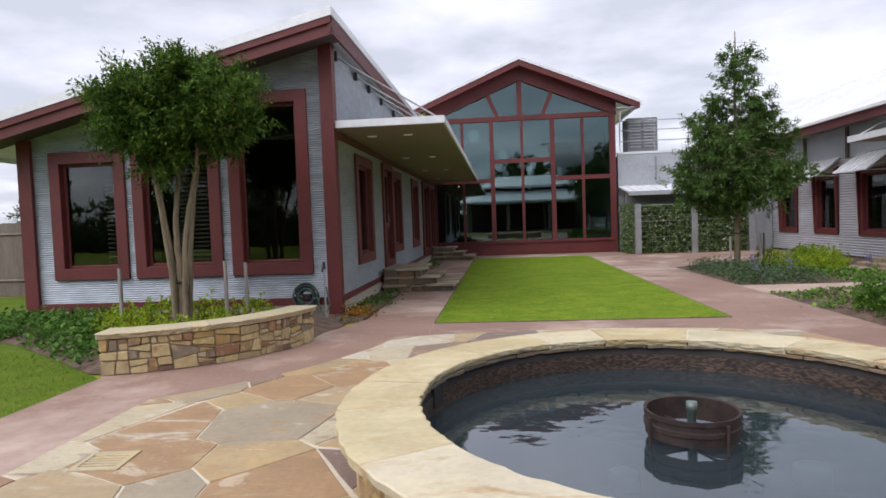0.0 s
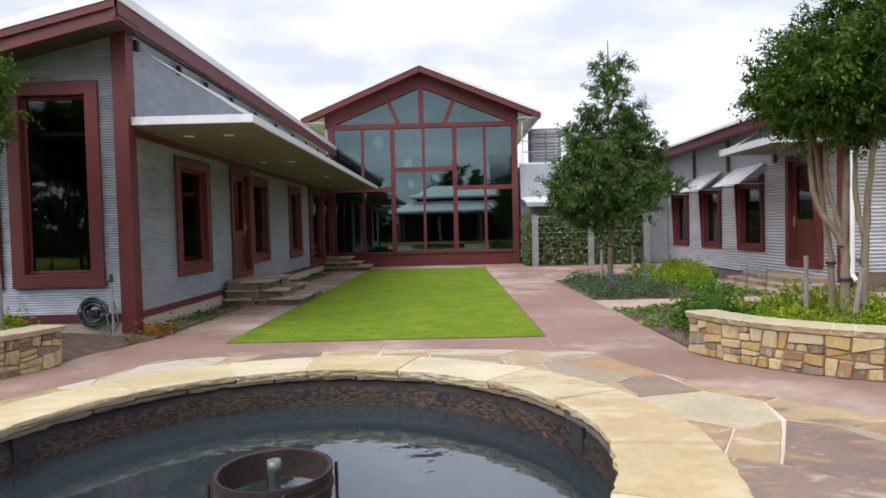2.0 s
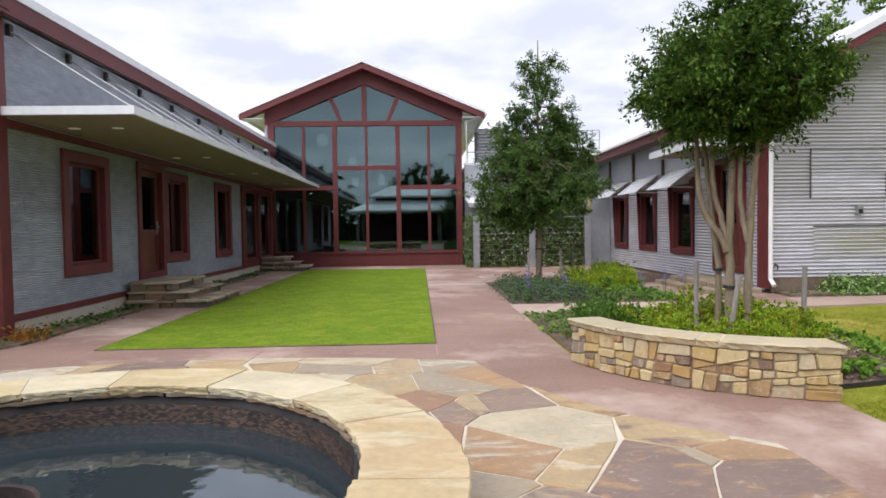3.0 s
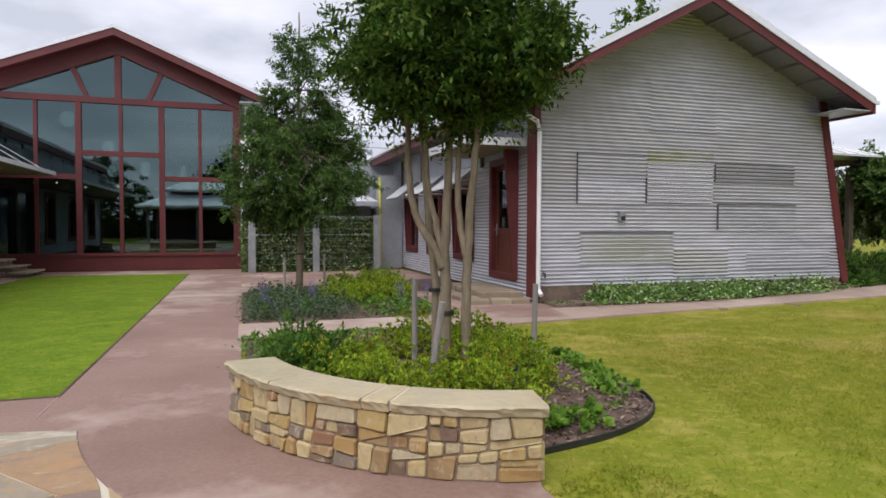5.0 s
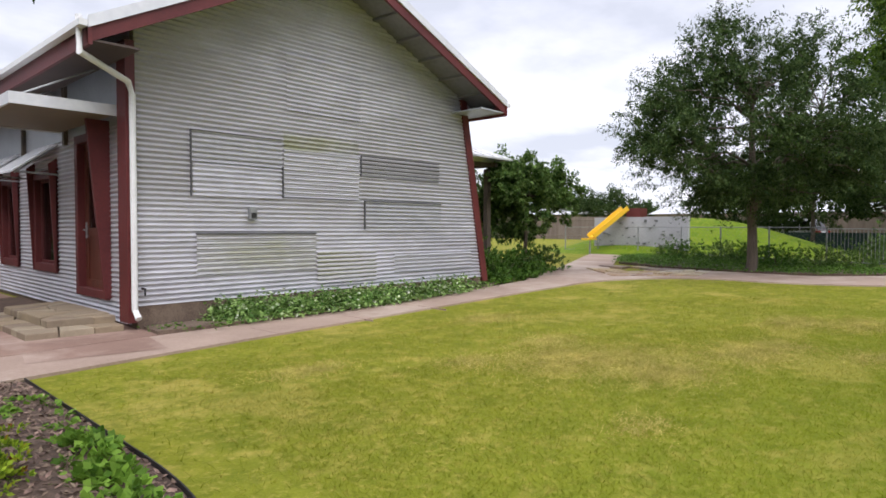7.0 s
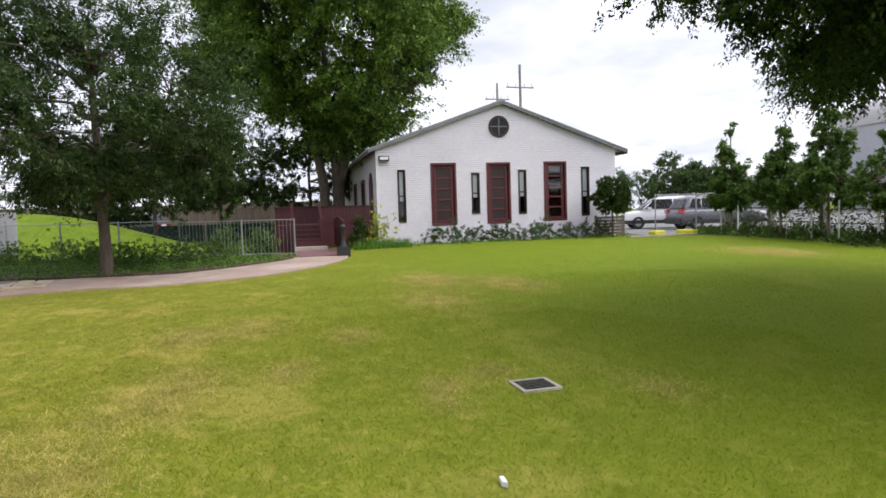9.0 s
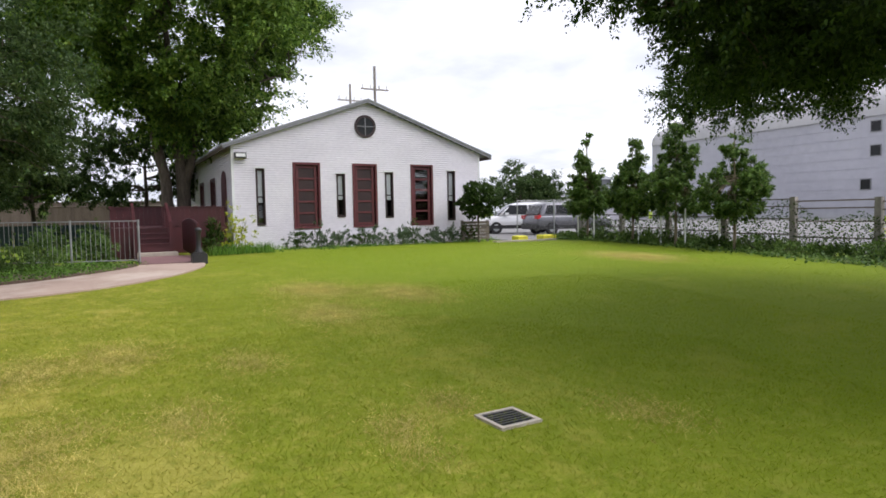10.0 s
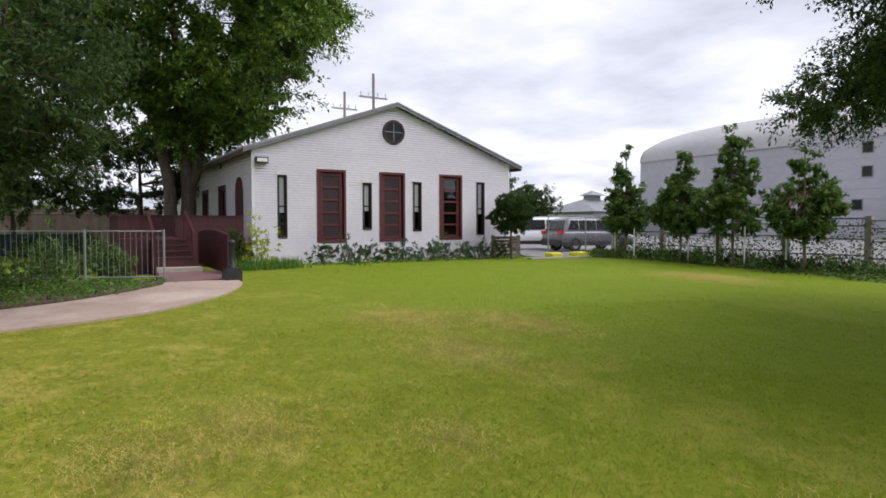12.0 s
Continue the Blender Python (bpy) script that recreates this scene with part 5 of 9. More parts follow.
            s.add([(xt, yy - 0.012, zt), (xt, yy + 0.012, zt), (xb, yy + 0.012, zb), (xb, yy - 0.012, zb), (xt, yy - 0.012, zt + 0.025), (xt, yy + 0.012, zt + 0.025), (xb, yy + 0.012, zb + 0.025), (xb, yy - 0.012, zb + 0.025)],
                  [(4, 5, 6, 7), (0, 1, 5, 4), (1, 2, 6, 5), (2, 3, 7, 6), (3, 0, 4, 7)])
        part("seam", s, M_ROOF, sh)
        for yy in (y + 0.03, y1 - 0.06):
            part("bracket", Geo().tube([(WX, yy, 2.5), (xb + 0.03, yy, zb - 0.02)], 0.018, 0.018, 6).tube([(xb + 0.03, yy, zb - 0.04), (xt, yy, zt - 0.05)], 0.02, 0.02, 6), M_STEEL, a)
    c = thing("door_canopy", (10.2, 15.6, 3.3), "flat metal door canopy hung from the wall", "canopy")
    part("slab", Geo().box(9.50, WX - 0.10, 14.35, 16.95, 3.22, 3.25), M_SOFFIT, c, "tan soffit")
    part("edge", Geo().box(9.47, 9.50, 14.32, 16.98, 3.20, 3.36).box(9.50, WX - 0.10, 14.32, 14.35, 3.20, 3.36).box(9.50, WX - 0.10, 16.95, 16.98, 3.20, 3.36), M_ROOF, c)
    part("top", Geo().box(9.50, WX - 0.10, 14.35, 16.95, 3.25, 3.34), M_ROOF, c)
    for y in (14.6, 16.75):
        part("rod", Geo().tube([(9.6, y, 3.35), (WX - 0.02, y, 4.05)], 0.015, 0.015, 6), M_STEEL, c)


awnings()

# landing and steps at the side door
M_LANDING = stone_palette("landing_stone", [(0.28, 0.22, 0.15), (0.35, 0.29, 0.20), (0.22, 0.165, 0.115), (0.31, 0.24, 0.155)], 0.75, 0.4)
rl = random.Random(8)
for outline, z0, z1 in (([(9.52, 13.98), (10.76, 13.93), (10.78, 16.95), (9.50, 16.7)], -0.03, 0.105), ([(9.86, 14.32), (10.77, 14.28), (10.78, 16.85), (9.84, 16.6)], 0.105, 0.215)):
    for cell in crazy(outline, 0.12, 0.40, rl, 0.4, []):
        ring = inset(cell, 0.008)
        if len(ring) > 2:
            single("landing_stone", Geo().slab(ring, z0, z1 + rl.uniform(-0.008, 0.010), 0.014), M_LANDING, (ring[0][0], ring[0][1], z0), "irregular tan flagstone of the side door landing", "step", "landing stones")

# ---------------------------------------------------------------- the white lap-sided house across the lawn
def white_house():
    h = thing("white_house", (42.0, -3.4, 0.4), "white lap-sided gabled house with maroon doors and windows", "house")
    X = 35.0
    y0, y1 = -8.86, 1.92
    yc, ap, ez = -3.47, 6.22, 4.30
    zb = 0.35
    p, u, n = (X, 0.0), (0, 1), (-1, 0)
    sl = (ap - ez) / (y1 - yc)
    slits = [(0.74, 1.07, 1.27, 3.44), (-2.47, -2.11, 1.54, 3.28), (-4.60, -4.23, 1.46, 3.38), (-7.60, -7.21, 1.30, 3.48)]
    doors = [(-1.44, -0.34, 1.10, 3.70), (-3.87, -2.79, 1.10, 3.70), (-6.49, -5.42, 1.12, 3.73)]
    holes = slits + doors

    def limits(z):
        k = (ap - z) / sl
        return max(y0, yc - k), min(y1, yc + k)
    part("siding", lap_siding(p, u, n, limits, zb, ap - 0.02, holes + [(yc - 0.30, yc + 0.30, 4.93, 5.53)]), M_WHITE_CLAD, h, "white horizontal lap siding")
    part("wall", wall_boxes(p, u, n, y0, y1, zb, ez, holes, -0.16, -0.07), M_WHITE_CLAD, h)
    g = Geo().add([(X + 0.08, y0, ez), (X + 0.08, y1, ez), (X + 0.08, yc, ap)], [(0, 1, 2)])
    part("gable_backing", g, M_WHITE_CLAD, h)
    for a, b, c, d in slits:
        window(h, p, u, n, a, b, c, d, 0.055, M_SHADE_TRIM, M_GLASS, 1, 0.03, "narrow dark slit window")
        part("blind", Geo().obox(p, u, n, a + 0.07, b - 0.07, -0.085, -0.078, c + (d - c) * 0.40, d - 0.08), M_SMOOTH, h, "grey blind behind the slit window")
        part("window_head", Geo().obox(p, u, n, a - 0.06, b + 0.06, -0.02, 0.07, d, d + 0.05), M_WHITE, h)
    for k, (a, b, c, d) in enumerate(doors):
        part("door_frame", board_frame(p, u, n, a, b, c, d, 0.09, -0.10, 0.05), M_DOORRED, h, "maroon door frame")
        g = Geo()
        st = 0.10
        g.obox(p, u, n, a + 0.13, a + 0.13 + st, -0.1, -0.03, c + 0.1, d - 0.1).obox(p, u, n, b - 0.13 - st, b - 0.13, -0.1, -0.03, c + 0.1, d - 0.1)
        for i in range(6):
            z = c + 0.13 + (d - c - 0.34) * i / 5
            g.obox(p, u, n, a + 0.2, b - 0.2, -0.1, -0.035, z, z + 0.07)
        lf = part("door", g, M_DOORRED, h, "maroon glazed five-light door")
        part("curtain", Geo().obox(p, u, n, a + 0.10, b - 0.10, -0.135, -0.12, c + 0.08, d - 0.08), M_REDDARK, lf, "dark red curtain")
        if k == 2:
            pn = part("pane", Geo().obox(p, u, n, a + 0.2, b - 0.2, -0.075, -0.068, c + 0.15, d - 0.15), M_GLASS, lf)
            pn.visible_shadow = False
        else:
            # recessed panels get a darker maroon that carries their shade
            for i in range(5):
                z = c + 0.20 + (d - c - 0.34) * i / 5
                part("door_panel", Geo().obox(p, u, n, a + 0.22, b - 0.22, -0.09, -0.062, z, z + (d - c - 0.34) / 5 - 0.07), M_SHADE_TRIM, lf)
    # round window
    ring, gl = Geo(), Geo()
    m = 28
    for r0, r1 in ((0.36, 0.46),):
        v = []
        for k in range(m):
            t = 2 * math.pi * k / m
            for r, d in ((r0, 0.065), (r1, 0.065), (r1, -0.02), (r0, -0.02)):
                v.append((X - d, yc + 0.08 + r * math.cos(t), 5.23 + r * math.sin(t)))
        ring.add(v, [(4 * k + i, 4 * k + (i + 1) % 4, 4 * ((k + 1) % m) + (i + 1) % 4, 4 * ((k + 1) % m) + i) for k in range(m) for i in range(4)])
    rw = part("round_window", ring, M_SHADE_TRIM, h, "round dark framed gable window")
    gl.add([(X - 0.034, yc + 0.08 + 0.37 * math.cos(2 * math.pi * k / m), 5.23 + 0.37 * math.sin(2 * math.pi * k / m)) for k in range(m)], [tuple(range(m))])
    part("pane", gl, M_CARGLASS, rw)
    part("glazing_bar", Geo().obox(p, u, n, yc + 0.065, yc + 0.095, 0.035, 0.055, 4.88, 5.58).obox(p, u, n, yc - 0.28, yc + 0.44, 0.035, 0.055, 5.215, 5.245), M_GALV_DARK, rw)
    part("corner_board", Geo().box(X - 0.03, X + 0.08, y1 - 0.06, y1 + 0.03, zb, ez), M_WHITE, h)
    part("corner_board", Geo().box(X - 0.03, X + 0.08, y0 - 0.03, y0 + 0.06, zb, ez), M_WHITE, h)
    lamp = part("wall_lamp", Geo().box(X - 0.22, X - 0.02, y1 - 0.50, y1 - 0.08, 3.80, 4.0), M_BLACK, h, "black flood lamp under the eave")
    part("lens", Geo().box(X - 0.225, X - 0.22, y1 - 0.46, y1 - 0.12, 3.84, 3.96), M_WHITE, lamp)
    # north side wall with an arched door and dark openings
    p2, u2, n2 = (0.0, y1), (1, 0), (0, 1)
    h2 = [(39.0, 40.3, 1.2, 3.3), (42.5, 43.8, 1.2, 3.3)]
    part("side_siding", lap_siding(p2, u2, n2, lambda z: (X, 52.0), zb, ez, h2), M_WHITE_CLAD, h)
    part("side_wall", wall_boxes(p2, u2, n2, X + 0.17, 52.0, zb, ez, h2, -0.16, -0.07), M_WHITE_CLAD, h)
    for a, b, c, d in h2:
        window(h, p2, u2, n2, a, b, c, d, 0.12, M_REDDARK)
    arch = [(36.2, 1.1), (37.3, 1.1), (37.3, 2.9)] + [(36.75 + 0.55 * math.cos(t), 2.9 + 0.55 * math.sin(t)) for t in [math.pi * k / 10 for k in range(1, 10)]] + [(36.2, 2.9)]
    m = len(arch)
    g = Geo().add([(x, y1 + 0.05, z) for x, z in arch] + [(x, y1 + 0.01, z) for x, z in arch], [tuple(range(m)), tuple(range(2 * m - 1, m - 1, -1))] + [(i, (i + 1) % m, m + (i + 1) % m, m + i) for i in range(m)])
    part("arched_door", g, M_REDDARK, h, "maroon arched side door")
    part("back_wall", Geo().box(51.8, 52.0, y0, y1, zb, ez).box(X, 52.0, y0, y0 + 0.12, zb, ez), M_WHITE_CLAD, h)
    room(h, X + 0.17, 51.8, y0 + 0.15, y1 - 0.17, 0.8, ez)
    ov = 0.35
    for sgn, ye in ((1, y1 + ov), (-1, y0 - 0.55)):
        ze = ap + 0.12 - sl * abs(ye - yc)
        roof_slab(h, [(X - 0.25, ye, ze), (52.3, ye, ze), (52.3, yc, ap + 0.12), (X - 0.25, yc, ap + 0.12)], 0.06, M_ROOFGREY, 0.5, "dull grey metal roof")
        beam(h, "rake_board", (X - 0.22, ye, ze - 0.06), (X - 0.22, yc, ap + 0.06), 0.04, 0.10, M_GALV_DARK, "", (1, 0, 0))
        beam(h, "eave_board", (X - 0.2, ye, ze - 0.06), (52.3, ye, ze - 0.06), 0.04, 0.14, M_BARKDARK, "", (0, -sgn, 0))
    return h


white_house()


# ---------------------------------------------------------------- maroon steps and deck by the gate
M_LANDING_PINK = surface("mauve_floor_paint", (0.15, 0.075, 0.075), (0.22, 0.12, 0.115), 1.0, 25, 0.7, 0.05)


def deck_steps():
    d = thing("deck", (33.5, 4.4, 0.4), "maroon painted timber deck with steps and solid rails", "deck")
    z0 = 0.36
    zl = z0 + 0.34
    part("ramp", Geo().prism([(29.4, 3.84), (30.95, 3.84), (30.95, 5.35), (29.4, 5.35)], lambda x, y: z0 - 0.1, lambda x, y: z0 + 0.02 + 0.07 * (x - 29.4)), M_LANDING_PINK, d, "mauve painted concrete ramp")
    part("bottom_step", Geo().slab([(30.953, 4.25), (31.247, 4.25), (31.247, 5.35), (30.953, 5.35)], z0 - 0.1, z0 + 0.24, 0.015), M_CONCRETE, d, "pale worn concrete step")
    for k in range(4):
        x = 31.25 + 0.29 * k
        zk = zl + 0.15 * (k + 1)
        part("riser", Geo().box(x, x + 0.29, 4.45, 5.3, z0, zk - 0.03), M_REDDARK, d)
        part("tread", Geo().box(x - 0.03, x + 0.28, 4.43, 5.32, zk - 0.03, zk), M_REDDARK, d)
    zp = zl + 0.62
    part("platform", Geo().box(32.41, 38.6, 4.4, 6.0, z0, zp - 0.04).box(34.9, 38.6, 2.2, 4.4, z0, zp - 0.04), M_REDDARK, d)
    for k in range(43):
        x = 32.41 + 0.144 * k
        part("deck_board", Geo().box(x, x + 0.134, 4.4 if x < 34.9 else 2.2, 6.0, zp - 0.04, zp), M_REDDARK, d)

    def railing(x0, x1, y0, y1, za, zb):
        """A boarded rail: upright boards under a flat cap."""
        L = math.hypot(x1 - x0, y1 - y0)
        ux, uy = (x1 - x0) / L, (y1 - y0) / L
        n = max(int(L / 0.15), 1)
        for k in range(n):
            part("rail_board", Geo().obox((x0, y0), (ux, uy), (-uy, ux), L * k / n, L * (k + 1) / n - 0.003, -0.02, 0.02, za, zb), M_REDDARK, d)
        part("rail_cap", Geo().obox((x0, y0), (ux, uy), (-uy, ux), -0.03, L + 0.03, -0.06, 0.06, zb, zb + 0.04), M_REDDARK, d)
    railing(33.9, 33.9, 5.45, 6.0, zp, 1.94)
    railing(33.9, 38.5, 5.97, 5.97, zp, 1.98)
    railing(38.5, 38.5, 2.2, 6.0, zp, 2.04)
    railing(34.96, 34.96, 2.25, 4.36, zp, 1.98)
    for y in (4.36, 5.34):
        v = [(31.3, y, zl + 0.72), (32.7, y, zl + 1.32), (32.7, y, zl + 1.40), (31.3, y, zl + 0.80)]
        part("handrail", Geo().add(v + [(x, y + 0.08, z) for x, _, z in v], [(0, 1, 2, 3), (7, 6, 5, 4), (0, 4, 5, 1), (1, 5, 6, 2), (2, 6, 7, 3), (3, 7, 4, 0)]), M_REDDARK, d)
        part("post", Geo().box(31.25, 31.35, y, y + 0.09, z0, zl + 0.76), M_REDDARK, d)
        part("post", Geo().box(32.62, 32.72, y, y + 0.09, zp, zl + 1.36), M_REDDARK, d)
    # bowed side panel of the ramp
    pts = [(30.1 + 4.1 * k / 10, z0 + 1.04 + 0.06 * k / 10 + 0.12 * math.sin(math.pi * k / 10)) for k in range(11)]
    poly = [(30.1, z0 + 0.06)] + [(x, z) for x, z in pts] + [(34.2, z0 + 0.16)]
    m = len(poly)
    part("side_panel", Geo().add([(x, 3.72, z) for x, z in poly] + [(x, 3.80, z) for x, z in poly], [tuple(range(m)), tuple(range(2 * m - 1, m - 1, -1))] + [(i, (i + 1) % m, m + (i + 1) % m, m + i) for i in range(m)]), M_REDDARK, d, "bow-topped maroon side panel")
    part("panel_cap", Geo().tube([(x, 3.76, z + 0.01) for x, z in pts], 0.035, 0.035, 6), M_REDDARK, d)
    part("panel_post", Geo().box(30.05, 30.17, 3.70, 3.82, z0, z0 + 0.92), M_REDDARK, d)
    return d


deck_steps()


def bollard(x, y):
    z = grade(x)
    b = thing("bollard_lamp", (x, y, z), "black cast bollard on a square plinth", "bollard")
    part("plinth", Geo().box(x - 0.2, x + 0.2, y - 0.2, y + 0.2, z - 0.05, z + 0.24).box(x - 0.16, x + 0.16, y - 0.16, y + 0.16, z + 0.24, z + 0.29), M_BLACK, b)
    part("shaft", Geo().lathe(x, y, [(0.0, z + 0.98), (0.06, z + 0.97), (0.09, z + 0.92), (0.09, z + 0.86), (0.065, z + 0.84), (0.065, z + 0.40), (0.10, z + 0.34), (0.11, z + 0.28)], 16), M_BLACK, b, smooth=True)


bollard(29.33, 3.87)


# ---------------------------------------------------------------- fences
def picket_fence(name, pts, top, step, label, material=M_STEEL, chain=False):
    f = thing(name, (*pts[0], grade(pts[0][0])), label, "fence")
    for (ax, ay), (bx, by) in zip(pts, pts[1:]):
        L = math.hypot(bx - ax, by - ay)
        za, zb = grade(ax), grade(bx)
        part("rail", Geo().tube([(ax, ay, za + top), (bx, by, zb + top)], 0.017, 0.017, 6), material, f)
        part("rail", Geo().tube([(ax, ay, za + 0.12), (bx, by, zb + 0.12)], 0.018, 0.018, 6), material, f)
        k = int(L / step)
        for i in range(1, k):
            t = i / k
            x, y, z = ax + (bx - ax) * t, ay + (by - ay) * t, za + (zb - za) * t
            if not chain:
                part("picket", Geo().tube([(x, y, z + 0.10), (x, y, z + top)], 0.007, 0.007, 5), material, f)
    for x, y in pts:
        part("post", Geo().tube([(x, y, grade(x) - 0.1), (x, y, grade(x) + top + 0.04)], 0.028, 0.028, 8), material, f)
    if chain:
        g = Geo()
        for (ax, ay), (bx, by) in zip(pts, pts[1:]):
            L = math.hypot(bx - ax, by - ay)
            k = int(L / 0.22)
            for i in range(k):
                for da, db in ((0, 1), (1, 0)):
                    for j in range(6):
                        t0, t1 = (i + da) / k, (i + db) / k
                        h0, h1 = top * (j / 6), top * ((j + 1) / 6)
                        if (j % 2) == 0:
                            t0, t1 = t1, t0
                        a = (ax + (bx - ax) * t0, ay + (by - ay) * t0, grade(ax + (bx - ax) * t0) + h0)
                        b = (ax + (bx - ax) * t1, ay + (by - ay) * t1, grade(ax + (bx - ax) * t1) + h1)
                        g.tube([a, b], 0.002, 0.002, 3)
        part("mesh", g, material, f, "thin wire mesh", kind="stuff")
    return f


picket_fence("garden_fence", [(29.62, 5.35), (30.0, 6.95), (30.8, 8.9)], 1.18, 0.115, "grey steel picket fence beside the gate")
picket_fence("chain_fence", [(30.8, 8.9), (31.4, 10.8), (32.1, 12.7), (32.8, 14.5), (33.25, 16.6), (33.7, 18.8), (34.4, 21.0)], 1.22, 1.0, "low grey chain-link play-area fence", M_STEEL, True)


def board_fence(name, pts, top, label, width=0.14):
    f = thing(name, (*pts[0], grade(pts[0][0])), label, "fence")
    g = Geo()
    rng = random.Random(name)
    for (ax, ay), (bx, by) in zip(pts, pts[1:]):
        L = math.hypot(bx - ax, by - ay)
        k = math.ceil(L / width)
        ux, uy = (bx - ax) / L, (by - ay) / L
        for i in range(k):
            s = i * L / k
            x, y = ax + ux * s, ay + uy * s
            z = grade(x)
            g.obox((x, y), (ux, uy), (-uy, ux), 0, L / k - 0.003, 0, 0.02, z, z + top + rng.uniform(-0.008, 0.008))
    part("board", g, M_FENCE, f, kind="stuff")
    rl = Geo()
    for (ax, ay), (bx, by) in zip(pts, pts[1:]):
        for z in (0.4, top - 0.3):
            rl.tube([(ax, ay, grade(ax) + z), (bx, by, grade(bx) + z)], 0.04, 0.04, 4)
    part("rail", rl, M_FENCE, f)


board_fence("board_fence", [(66, 60), (64, 30), (58.5, 14.0), (55.5, 8.0), (54.0, 2.4)], 2.35, "long grey weathered board fence")
single("play_lawn", Geo().prism([(30.3, 6.6), (31.0, 8.9), (31.6, 10.8), (32.3, 12.7), (33.4, 16.6), (34.6, 21.0), (44, 26), (52, 20), (52, 6.2), (39, 6.2), (34, 6.1), (31.2, 6.1)], lambda x, y: grade(x) - 0.1, lambda x, y: grade(x) - 0.012), M_COURT_LAWN, (40, 12, 0.3), "bright green play lawn behind the fence", "lawn", kind="structure")
M_SCREENCLOTH = surface("dark_green_fence_cloth", (0.012, 0.030, 0.026), (0.028, 0.055, 0.048), 1.2, 18, 0.85, 0.1)
sf = thing("screen_fence", (46.0, 10.0, 0.38), "low fence hung with dark green cloth", "fence")
for (ax, ay), (bx, by) in (((45.6, 18.5), (46.2, 14.0)), ((46.2, 14.0), (46.3, 10.0)), ((46.3, 10.0), (46.0, 6.3))):
    L = math.hypot(bx - ax, by - ay)
    part("cloth", Geo().obox((ax, ay), ((bx - ax) / L, (by - ay) / L), ((by - ay) / L, (ax - bx) / L), 0.05, L - 0.05, -0.01, 0.01, 0.42, 1.36), M_SCREENCLOTH, sf)
    part("post", Geo().tube([(ax, ay, 0.3), (ax, ay, 1.45)], 0.03, 0.03, 8), M_STEEL, sf)
board_fence("side_fence", [(-20, 15.0), (-8.1, 14.6)], 1.9, "grey weathered board fence beside the house")


# ---------------------------------------------------------------- play mound, climbing wall and slide
def play_area():
    g = Geo()
    n, m = 40, 14
    v = []
    for j in range(m + 1):
        for i in range(n):
            t, r = 2 * math.pi * i / n, j / m
            x, y = 38.5 + 6.5 * r * math.cos(t), 16.2 + 8.0 * r * math.sin(t)
            v.append((x, y, grade(x) - 0.05 + 1.75 * max(0.0, math.cos(r * math.pi / 2)) ** 1.6))
    g.add(v, [(j * n + i, j * n + (i + 1) % n, (j + 1) * n + (i + 1) % n, (j + 1) * n + i) for j in range(m) for i in range(n)])
    single("grass_mound", g, M_COURT_LAWN, (38.5, 16.2, 0.3), "round green play mound with clipped grass", "mound", smooth=True)
    c = thing("climbing_wall", (33.6, 15.4, 0.4), "grey climbing wall dotted with dark holds", "climbing wall")
    z0 = grade(33)
    part("panel", Geo().prism([(33.45, 14.5), (33.70, 14.5), (34.5, 19.3), (34.25, 19.3)], z0 - 0.1, z0 + 1.68), M_ROCKWALL, c)
    rng = random.Random(4)
    for k in range(44):
        t, z = rng.uniform(0.04, 0.96), z0 + rng.uniform(0.15, 1.55)
        x, y = 33.45 + 0.80 * t, 14.5 + 4.8 * t
        s = rng.uniform(0.03, 0.07)
        part("hold", Geo().obox((x - 0.02, y), (0.164, 0.986), (-0.986, 0.164), -s, s, 0.0, 0.06, z - s * 0.6, z + s * 0.6), M_GALV_DARK, c)
    s = thing("slide", (33.4, 17.4, 0.9), "yellow plastic playground slide on the mound", "slide")
    a, b = Vector((32.55, 18.5, z0 + 0.75)), Vector((34.05, 17.6, z0 + 2.05))
    d = (b - a).normalized()
    side = d.cross(Vector((0, 0, 1))).normalized()
    up = side.cross(d)
    prof = [(-0.24, 0.17), (-0.27, 0.17), (-0.27, -0.04), (0.27, -0.04), (0.27, 0.17), (0.24, 0.17), (0.22, 0.0), (-0.22, 0.0)]
    v = [a + d * t + side * x + up * z for t in (0, (b - a).length) for x, z in prof]
    k = len(prof)
    part("chute", Geo().add(v, [tuple(range(k - 1, -1, -1)), tuple(range(k, 2 * k))] + [(i, (i + 1) % k, k + (i + 1) % k, k + i) for i in range(k)]), M_YELLOW, s)
    part("lip", Geo().box(32.25, 32.7, 18.3, 18.85, z0 + 0.64, z0 + 0.72), M_YELLOW, s)
    part("post", Geo().tube([(32.5, 18.55, z0 - 0.1), (32.5, 18.55, z0 + 0.66)], 0.04, 0.04, 8), M_STEEL, s)
    part("hood", Geo().box(34.3, 35.0, 17.0, 17.7, z0 + 1.65, z0 + 2.1), M_RED, s, "red slide platform rail")


play_area()


# ---------------------------------------------------------------- car park, cars, street, far buildings
single("car_park", Geo().box(33.5, 75.0, -62.5, -9.6, grade(40) - 0.2, grade(40) + 0.0), M_PALE_ROAD, (45, -20, 0.4), "pale concrete car park beyond the lawn", "road", kind="structure")
def street_slab():
    """The yard's paving, in strips that follow the rising ground."""
    g, xs = Geo(), [10.0 + 1.175 * k for k in range(21)]
    v = []
    for x in xs:
        for y, d in ((-62.5, -0.3), (-62.5, 0.03), (-14.3, 0.03), (-14.3, -0.3)):
            v.append((x, y, grade(x) + d))
    return g.add(v, [(4 * i + k, 4 * i + k + 1, 4 * i + 5 + k, 4 * i + 4 + k) for i in range(20) for k in range(3)])


